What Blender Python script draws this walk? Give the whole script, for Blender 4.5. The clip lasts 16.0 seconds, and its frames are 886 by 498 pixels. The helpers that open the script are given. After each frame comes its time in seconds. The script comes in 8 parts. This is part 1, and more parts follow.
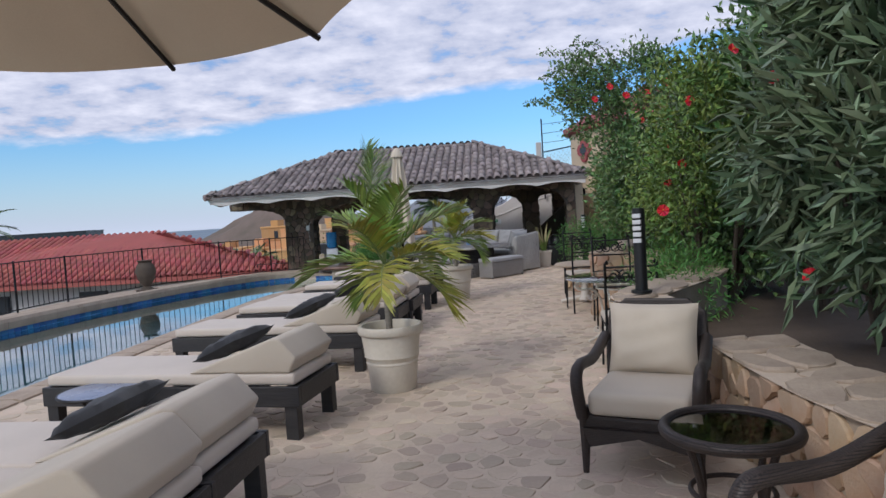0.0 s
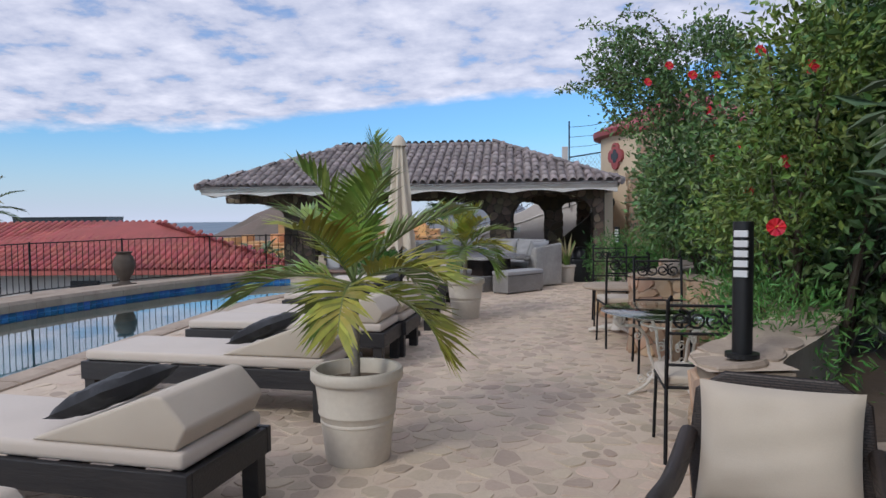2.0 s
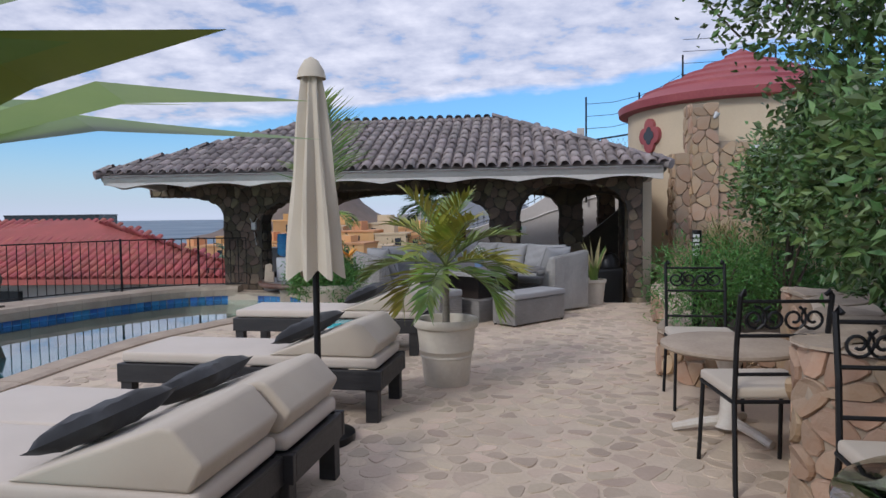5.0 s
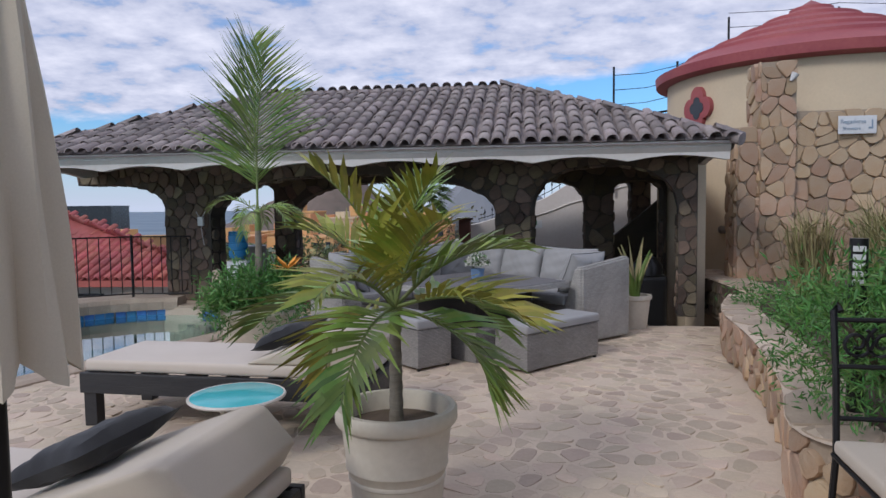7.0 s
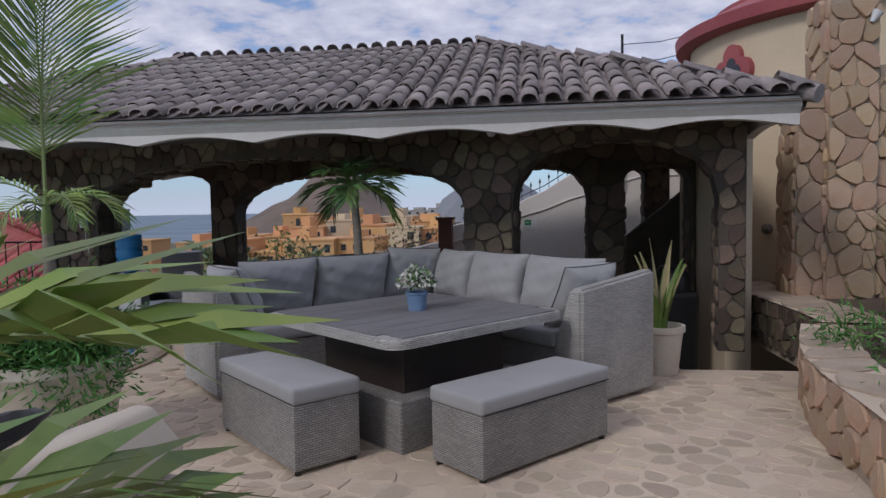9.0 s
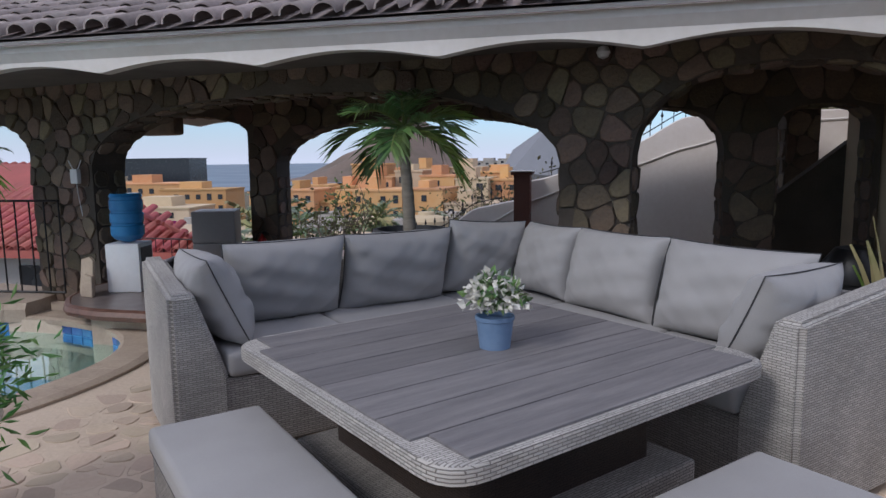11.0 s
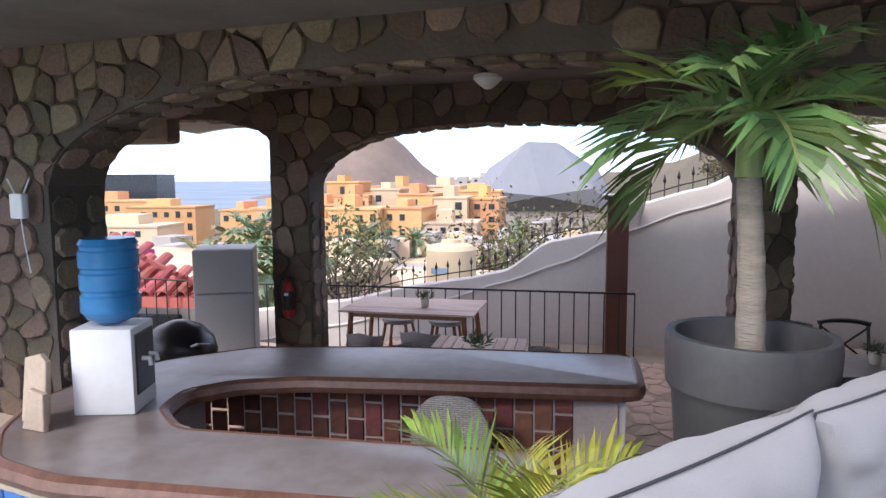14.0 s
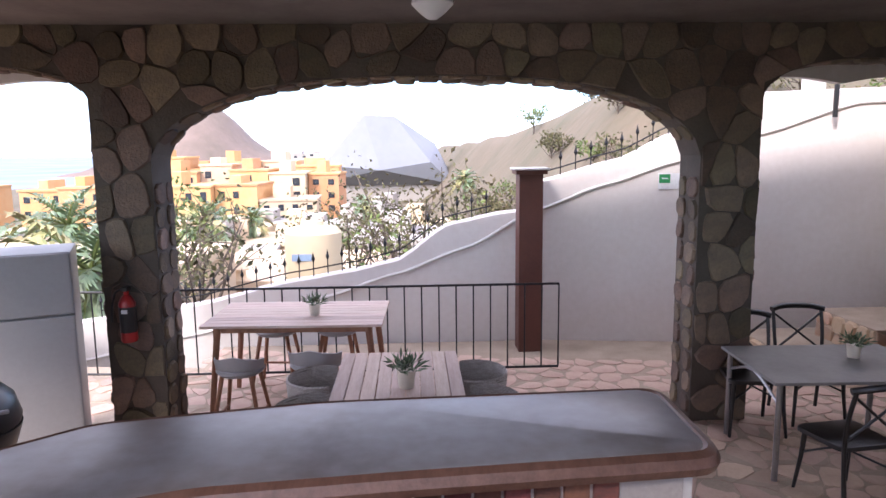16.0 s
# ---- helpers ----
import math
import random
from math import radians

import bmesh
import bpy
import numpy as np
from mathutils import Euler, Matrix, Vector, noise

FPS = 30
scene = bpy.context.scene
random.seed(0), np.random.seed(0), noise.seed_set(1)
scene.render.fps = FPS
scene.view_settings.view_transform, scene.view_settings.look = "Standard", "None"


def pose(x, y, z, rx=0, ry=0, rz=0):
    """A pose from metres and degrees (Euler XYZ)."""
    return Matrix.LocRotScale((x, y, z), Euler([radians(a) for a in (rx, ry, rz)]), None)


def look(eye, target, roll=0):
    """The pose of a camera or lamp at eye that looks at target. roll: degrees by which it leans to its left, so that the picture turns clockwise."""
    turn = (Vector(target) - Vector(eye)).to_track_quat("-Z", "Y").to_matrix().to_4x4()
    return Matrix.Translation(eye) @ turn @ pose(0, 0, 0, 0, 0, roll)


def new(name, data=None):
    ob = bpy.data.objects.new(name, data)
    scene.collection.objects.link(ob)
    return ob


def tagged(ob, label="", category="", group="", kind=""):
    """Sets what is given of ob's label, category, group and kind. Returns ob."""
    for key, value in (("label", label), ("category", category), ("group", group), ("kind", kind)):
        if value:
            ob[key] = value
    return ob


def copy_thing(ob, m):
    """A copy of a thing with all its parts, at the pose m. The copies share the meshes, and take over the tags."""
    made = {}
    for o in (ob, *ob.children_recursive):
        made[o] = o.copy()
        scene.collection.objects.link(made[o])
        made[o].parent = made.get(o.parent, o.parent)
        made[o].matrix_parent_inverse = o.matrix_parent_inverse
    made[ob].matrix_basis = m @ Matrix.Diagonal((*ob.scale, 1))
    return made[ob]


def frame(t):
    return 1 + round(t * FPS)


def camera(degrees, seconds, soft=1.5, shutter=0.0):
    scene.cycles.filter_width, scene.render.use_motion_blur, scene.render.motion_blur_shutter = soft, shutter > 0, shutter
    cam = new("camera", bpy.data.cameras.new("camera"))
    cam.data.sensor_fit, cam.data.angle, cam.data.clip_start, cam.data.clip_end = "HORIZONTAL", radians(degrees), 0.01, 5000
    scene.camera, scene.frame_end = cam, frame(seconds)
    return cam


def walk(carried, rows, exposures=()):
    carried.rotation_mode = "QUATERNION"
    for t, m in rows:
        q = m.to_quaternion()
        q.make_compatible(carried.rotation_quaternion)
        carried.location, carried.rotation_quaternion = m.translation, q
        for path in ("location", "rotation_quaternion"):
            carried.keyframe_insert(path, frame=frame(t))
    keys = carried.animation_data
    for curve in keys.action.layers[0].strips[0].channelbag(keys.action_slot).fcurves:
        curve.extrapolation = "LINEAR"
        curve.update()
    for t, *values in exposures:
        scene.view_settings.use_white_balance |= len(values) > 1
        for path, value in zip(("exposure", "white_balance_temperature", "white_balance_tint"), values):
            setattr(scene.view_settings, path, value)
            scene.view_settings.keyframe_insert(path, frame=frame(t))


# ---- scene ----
cam = camera(67.0, 16.0)
PATH = [
    (0, (0.772, 0.316, 1.598), (0.607, 2.306, 1.487), -3.6),
    (0.5, (0.738, 0.658, 1.602), (0.474, 2.638, 1.488), -2.8),
    (1, (0.81, 1.066, 1.595), (0.495, 3.038, 1.485), -1.8),
    (1.5, (0.746, 1.572, 1.549), (0.459, 3.548, 1.44), -1.0),
    (2, (0.772, 2.132, 1.57), (0.556, 4.118, 1.474), -0.6),
    (2.5, (0.793, 2.753, 1.548), (0.566, 4.737, 1.448), 0.1),
    (3, (0.693, 3.407, 1.565), (0.471, 5.392, 1.468), -0.1),
    (3.5, (0.687, 4.166, 1.596), (0.47, 6.152, 1.499), -0.0),
    (4, (0.642, 4.893, 1.581), (0.435, 6.88, 1.483), -0.2),
    (4.2, (0.638, 5.186, 1.578), (0.436, 7.173, 1.477), -0.3),
    (6.3, (0.666, 8.277, 1.561), (0.405, 10.257, 1.453), -1.3),
    (6.5, (0.671, 8.577, 1.565), (0.412, 10.556, 1.438), -0.6),
    (7, (0.646, 9.296, 1.583), (0.387, 11.275, 1.453), -0.7),
    (7.5, (0.668, 10.009, 1.553), (0.402, 11.987, 1.438), -1.0),
    (8, (0.761, 10.742, 1.509), (0.501, 12.722, 1.407), -0.9),
    (8.5, (0.866, 11.454, 1.474), (0.601, 13.434, 1.376), -1.3),
    (8.7, (0.899, 11.702, 1.466), (0.64, 13.683, 1.36), -1.1),
    (10.8, (0.597, 13.888, 1.531), (0.107, 15.811, 1.276), -0.9),
    (11, (0.489, 14.102, 1.499), (0.015, 16.027, 1.232), -0.7),
    (11.5, (0.175, 14.67, 1.482), (-0.28, 16.598, 1.208), -0.3),
    (12, (-0.281, 15.018, 1.506), (-0.741, 16.948, 1.253), -0.3),
    (12.5, (-0.583, 15.498, 1.486), (-1.037, 17.434, 1.272), -0.2),
    (13, (-0.959, 15.834, 1.528), (-1.392, 17.776, 1.32), -0.5),
    (13.5, (-1.322, 16.132, 1.541), (-1.716, 18.081, 1.328), -0.6),
    (14, (-1.578, 16.509, 1.526), (-1.966, 18.459, 1.312), -0.3),
    (14.5, (-1.874, 16.803, 1.519), (-2.13, 18.774, 1.297), -0.2),
    (15, (-2.058, 17.13, 1.538), (-2.081, 19.116, 1.305), -0.9),
    (15.5, (-2.209, 17.616, 1.483), (-2.164, 19.599, 1.224), -0.6),
    (16, (-2.435, 18.075, 1.5), (-2.345, 20.051, 1.207), -0.6),
]
walk(cam, [(t, look(eye, target, roll)) for t, eye, target, roll in PATH],
     exposures=[(0, 0.34, 6150, 10), (7.0, 0.32, 6100, 11), (8.7, 0.08, 6150, 12), (10.8, 0.4, 6150, 13), (12.4, 0.75, 6300, 14), (13.4, 1.35, 6300, 16),
                (14.2, 1.95, 6350, 16), (15.0, 2.4, 6400, 18), (16.0, 2.5, 6350, 20)])

# ---- world and sun ----
SUN_ELEV, SUN_TURN = radians(38), radians(215)
world = bpy.data.worlds.new("sky")
scene.world = world
world.use_nodes = True
wn, wl = world.node_tree.nodes, world.node_tree.links
wn.clear()


def wnode(kind, **inputs):
    n = wn.new(kind)
    for k, v in inputs.items():
        n.inputs[k].default_value = v
    return n


def wmath(op, a, b=None, clamp=False):
    n = wn.new("ShaderNodeMath")
    n.operation, n.use_clamp = op, clamp
    for i, v in enumerate((a, b)):
        if v is None:
            continue
        if isinstance(v, (int, float)):
            n.inputs[i].default_value = v
        else:
            wl.new(v, n.inputs[i])
    return n.outputs[0]


sky = wn.new("ShaderNodeTexSky")
sky.sky_type, sky.sun_disc = "NISHITA", False
sky.sun_elevation, sky.sun_rotation = SUN_ELEV, SUN_TURN
sky.air_density, sky.dust_density, sky.ozone_density = 1.0, 1.2, 1.5
geo = wn.new("ShaderNodeTexCoord")
sep = wn.new("ShaderNodeSeparateXYZ")
wl.new(geo.outputs["Generated"], sep.inputs[0])
dx, dy, dz = sep.outputs
up = wmath("ADD", wmath("MAXIMUM", dz, 0.0), 0.16)
flat = wn.new("ShaderNodeCombineXYZ")
wl.new(wmath("DIVIDE", dx, up), flat.inputs[0])
wl.new(wmath("DIVIDE", dy, up), flat.inputs[1])
puffs = wnode("ShaderNodeTexNoise", Scale=4.6, Detail=6.0, Roughness=0.58)
wl.new(flat.outputs[0], puffs.inputs["Vector"])
broad = wnode("ShaderNodeTexNoise", Scale=1.0, Detail=3.0, Roughness=0.5)
wl.new(flat.outputs[0], broad.inputs["Vector"])
edge = wmath("ADD", wmath("MULTIPLY", dx, 0.10), 0.170)
lift = wmath("ADD", wmath("SUBTRACT", dz, edge), wmath("MULTIPLY", wmath("SUBTRACT", broad.outputs[0], 0.5), 0.05))
cover = wmath("MULTIPLY", wmath("ADD", lift, wmath("MULTIPLY", wmath("SUBTRACT", puffs.outputs[0], 0.5), 0.03)), 70.0, True)
gaps = wmath("MULTIPLY", wmath("SUBTRACT", puffs.outputs[0], 0.33), 9.0, True)
cover = wmath("MULTIPLY", cover, wmath("ADD", wmath("MULTIPLY", gaps, 0.55), 0.42))
tone = wn.new("ShaderNodeValToRGB")
tone.color_ramp.elements[0].position, tone.color_ramp.elements[0].color = 0.32, (3.3, 3.55, 4.7, 1)
tone.color_ramp.elements[1].position, tone.color_ramp.elements[1].color = 0.72, (6.9, 6.75, 7.4, 1)
wl.new(puffs.outputs[0], tone.inputs[0])
# pale haze above the horizon
haze = wmath("MULTIPLY", wmath("POWER", wmath("SUBTRACT", 1.0, wmath("MULTIPLY", wmath("ABSOLUTE", dz), 7.5), True), 1.6), 0.8)
hazed = wn.new("ShaderNodeMixRGB")
hazed.inputs[2].default_value = (5.4, 5.7, 6.9, 1)
wl.new(haze, hazed.inputs[0])
tint = wn.new("ShaderNodeMixRGB")
tint.blend_type = "MULTIPLY"
tint.inputs[0].default_value = 1.0
tint.inputs[2].default_value = (0.62, 0.95, 1.25, 1)
wl.new(sky.outputs[0], tint.inputs[1])
wl.new(tint.outputs[0], hazed.inputs[1])
mixed = wn.new("ShaderNodeMixRGB")
wl.new(cover, mixed.inputs[0])
wl.new(hazed.outputs[0], mixed.inputs[1])
wl.new(tone.outputs[0], mixed.inputs[2])
back = wnode("ShaderNodeBackground", Strength=0.105)
wl.new(mixed.outputs[0], back.inputs[0])
wout = wn.new("ShaderNodeOutputWorld")
wl.new(back.outputs[0], wout.inputs[0])

sun = new("sun", bpy.data.lights.new("sun", "SUN"))
sun.data.energy, sun.data.angle, sun.data.color = 1.1, radians(14), (1.0, 0.95, 0.88)
sun_way = Vector((math.sin(SUN_TURN) * math.cos(SUN_ELEV), math.cos(SUN_TURN) * math.cos(SUN_ELEV), math.sin(SUN_ELEV)))
sun.matrix_world = look(tuple(sun_way * 60), (0, 0, 0))


# ---- materials ----
def material(name, color, rough=0.65, metal=0.0, other=None, patch=1.5, grain=40.0, amount=0.5, bump=0.25, bump_size=None,
             vary=0.0, island=False, sheen=0.0, stretch=(1, 1, 1), spec=0.5, relief=0.01, see=0.0, dirt=None):
    """A surface with broad patches and fine grain, in metres. vary: brightness change from piece to piece."""
    m = bpy.data.materials.new(name)
    m.use_nodes = True
    n, l = m.node_tree.nodes, m.node_tree.links
    b = n["Principled BSDF"]
    tc = n.new("ShaderNodeTexCoord")
    mp = n.new("ShaderNodeMapping")
    mp.inputs["Scale"].default_value = stretch
    l.new(tc.outputs["Object"], mp.inputs[0])
    big, fine = n.new("ShaderNodeTexNoise"), n.new("ShaderNodeTexNoise")
    big.inputs["Scale"].default_value, big.inputs["Detail"].default_value = patch, 5.0
    fine.inputs["Scale"].default_value, fine.inputs["Detail"].default_value = grain, 4.0
    l.new(mp.outputs[0], big.inputs["Vector"])
    l.new(mp.outputs[0], fine.inputs["Vector"])
    add = n.new("ShaderNodeMath")
    add.operation = "MULTIPLY_ADD"
    l.new(fine.outputs[0], add.inputs[0])
    add.inputs[1].default_value = 0.45
    l.new(big.outputs[0], add.inputs[2])
    ramp = n.new("ShaderNodeValToRGB")
    ramp.color_ramp.elements[0].position, ramp.color_ramp.elements[1].position = 0.5, 0.95
    other = other or tuple(c * 0.72 for c in color)
    ramp.color_ramp.elements[0].color, ramp.color_ramp.elements[1].color = (*color, 1), (*[c + (o - c) * amount * 2 for c, o in zip(color, other)], 1)
    for e in ramp.color_ramp.elements:
        e.color = [max(0.0, min(1.0, v)) for v in e.color]
    l.new(add.outputs[0], ramp.inputs[0])
    col = ramp.outputs[0]
    if dirt:
        spots = n.new("ShaderNodeTexNoise")
        spots.inputs["Scale"].default_value, spots.inputs["Detail"].default_value = dirt[1], 8.0
        l.new(tc.outputs["Object"], spots.inputs["Vector"])
        sr = n.new("ShaderNodeMapRange")
        sr.inputs["From Min"].default_value, sr.inputs["From Max"].default_value = 0.53, 0.72
        sr.inputs["To Max"].default_value = dirt[2]
        l.new(spots.outputs[0], sr.inputs[0])
        dm = n.new("ShaderNodeMixRGB")
        dm.inputs[2].default_value = (*dirt[0], 1)
        l.new(sr.outputs[0], dm.inputs[0])
        l.new(col, dm.inputs[1])
        col = dm.outputs[0]
    if vary:
        if island:
            rnd = n.new("ShaderNodeNewGeometry").outputs["Random Per Island"]
        else:
            rnd = n.new("ShaderNodeObjectInfo").outputs["Random"]
        hsv = n.new("ShaderNodeHueSaturation")
        mr = n.new("ShaderNodeMapRange")
        mr.inputs["To Min"].default_value, mr.inputs["To Max"].default_value = 1 - vary, 1 + vary
        l.new(rnd, mr.inputs[0])
        l.new(mr.outputs[0], hsv.inputs["Value"])
        hue = n.new("ShaderNodeMapRange")
        hue.inputs["To Min"].default_value, hue.inputs["To Max"].default_value = 0.5 - vary * 0.06, 0.5 + vary * 0.06
        wob = n.new("ShaderNodeMath")
        wob.operation = "FRACT"
        mul = n.new("ShaderNodeMath")
        mul.operation, mul.inputs[1].default_value = "MULTIPLY", 7.31
        l.new(rnd, mul.inputs[0])
        l.new(mul.outputs[0], wob.inputs[0])
        l.new(wob.outputs[0], hue.inputs[0])
        l.new(hue.outputs[0], hsv.inputs["Hue"])
        l.new(col, hsv.inputs["Color"])
        col = hsv.outputs[0]
    l.new(col, b.inputs["Base Color"])
    b.inputs["Metallic"].default_value = metal
    b.inputs["Specular IOR Level"].default_value = spec
    rr = n.new("ShaderNodeMapRange")
    rr.inputs["To Min"].default_value, rr.inputs["To Max"].default_value = max(0.02, rough - 0.12), min(1, rough + 0.12)
    l.new(big.outputs[0], rr.inputs[0])
    l.new(rr.outputs[0], b.inputs["Roughness"])
    if sheen:
        b.inputs["Sheen Weight"].default_value = sheen
    if see:
        b.inputs["Subsurface Weight"].default_value = 0
        b.inputs["Transmission Weight"].default_value = see
    if bump:
        bp = n.new("ShaderNodeBump")
        bp.inputs["Strength"].default_value, bp.inputs["Distance"].default_value = bump, relief
        bn = fine
        if bump_size:
            bn = n.new("ShaderNodeTexNoise")
            bn.inputs["Scale"].default_value, bn.inputs["Detail"].default_value = bump_size, 5.0
            l.new(mp.outputs[0], bn.inputs["Vector"])
        l.new(bn.outputs[0], bp.inputs["Height"])
        l.new(bp.outputs[0], b.inputs["Normal"])
    return m


def woven(name, color, dark, size=0.02, rough=0.6):
    """Flat plastic wicker: two crossing bands with relief."""
    m = bpy.data.materials.new(name)
    m.use_nodes = True
    n, l = m.node_tree.nodes, m.node_tree.links
    b = n["Principled BSDF"]
    tc = n.new("ShaderNodeTexCoord")
    br = n.new("ShaderNodeTexBrick")
    br.offset, br.squash = 0.5, 1.0
    mp = n.new("ShaderNodeMapping")
    mp.inputs["Rotation"].default_value = (radians(90), 0, radians(45))
    sepx = n.new("ShaderNodeSeparateXYZ")
    l.new(tc.outputs["Object"], sepx.inputs[0])
    s = n.new("ShaderNodeMath")
    l.new(sepx.outputs[0], s.inputs[0])
    l.new(sepx.outputs[1], s.inputs[1])
    comb = n.new("ShaderNodeCombineXYZ")
    l.new(s.outputs[0], comb.inputs[0])
    l.new(sepx.outputs[2], comb.inputs[1])
    # level faces are woven along x and y
    nsep, nabs, pick, mixv = n.new("ShaderNodeSeparateXYZ"), n.new("ShaderNodeMath"), n.new("ShaderNodeMath"), n.new("ShaderNodeMixRGB")
    l.new(tc.outputs["Normal"], nsep.inputs[0])
    nabs.operation, pick.operation = "ABSOLUTE", "GREATER_THAN"
    l.new(nsep.outputs[2], nabs.inputs[0])
    l.new(nabs.outputs[0], pick.inputs[0])
    pick.inputs[1].default_value = 0.7
    l.new(pick.outputs[0], mixv.inputs[0])
    l.new(comb.outputs[0], mixv.inputs[1])
    l.new(tc.outputs["Object"], mixv.inputs[2])
    l.new(mixv.outputs[0], br.inputs["Vector"])
    br.inputs["Scale"].default_value = 1.0
    br.inputs["Brick Width"].default_value, br.inputs["Row Height"].default_value = size * 2.2, size * 0.62
    br.inputs["Mortar Size"].default_value, br.inputs["Mortar Smooth"].default_value = size * 0.12, 0.6
    br.inputs["Color1"].default_value, br.inputs["Color2"].default_value = (*color, 1), (*[c * 0.74 for c in color], 1)
    br.inputs["Mortar"].default_value = (*dark, 1)
    no = n.new("ShaderNodeTexNoise")
    no.inputs["Scale"].default_value = 3.0
    l.new(tc.outputs["Object"], no.inputs["Vector"])
    mx = n.new("ShaderNodeMixRGB")
    mx.blend_type, mx.inputs[0].default_value = "OVERLAY", 0.35
    l.new(br.outputs[0], mx.inputs[1])
    l.new(no.outputs[0], mx.inputs[2])
    l.new(mx.outputs[0], b.inputs["Base Color"])
    b.inputs["Roughness"].default_value = rough
    bp = n.new("ShaderNodeBump")
    bp.inputs["Strength"].default_value, bp.inputs["Distance"].default_value, bp.invert = 0.8, 0.006, True
    l.new(br.outputs["Fac"], bp.inputs["Height"])
    l.new(bp.outputs[0], b.inputs["Normal"])
    return m


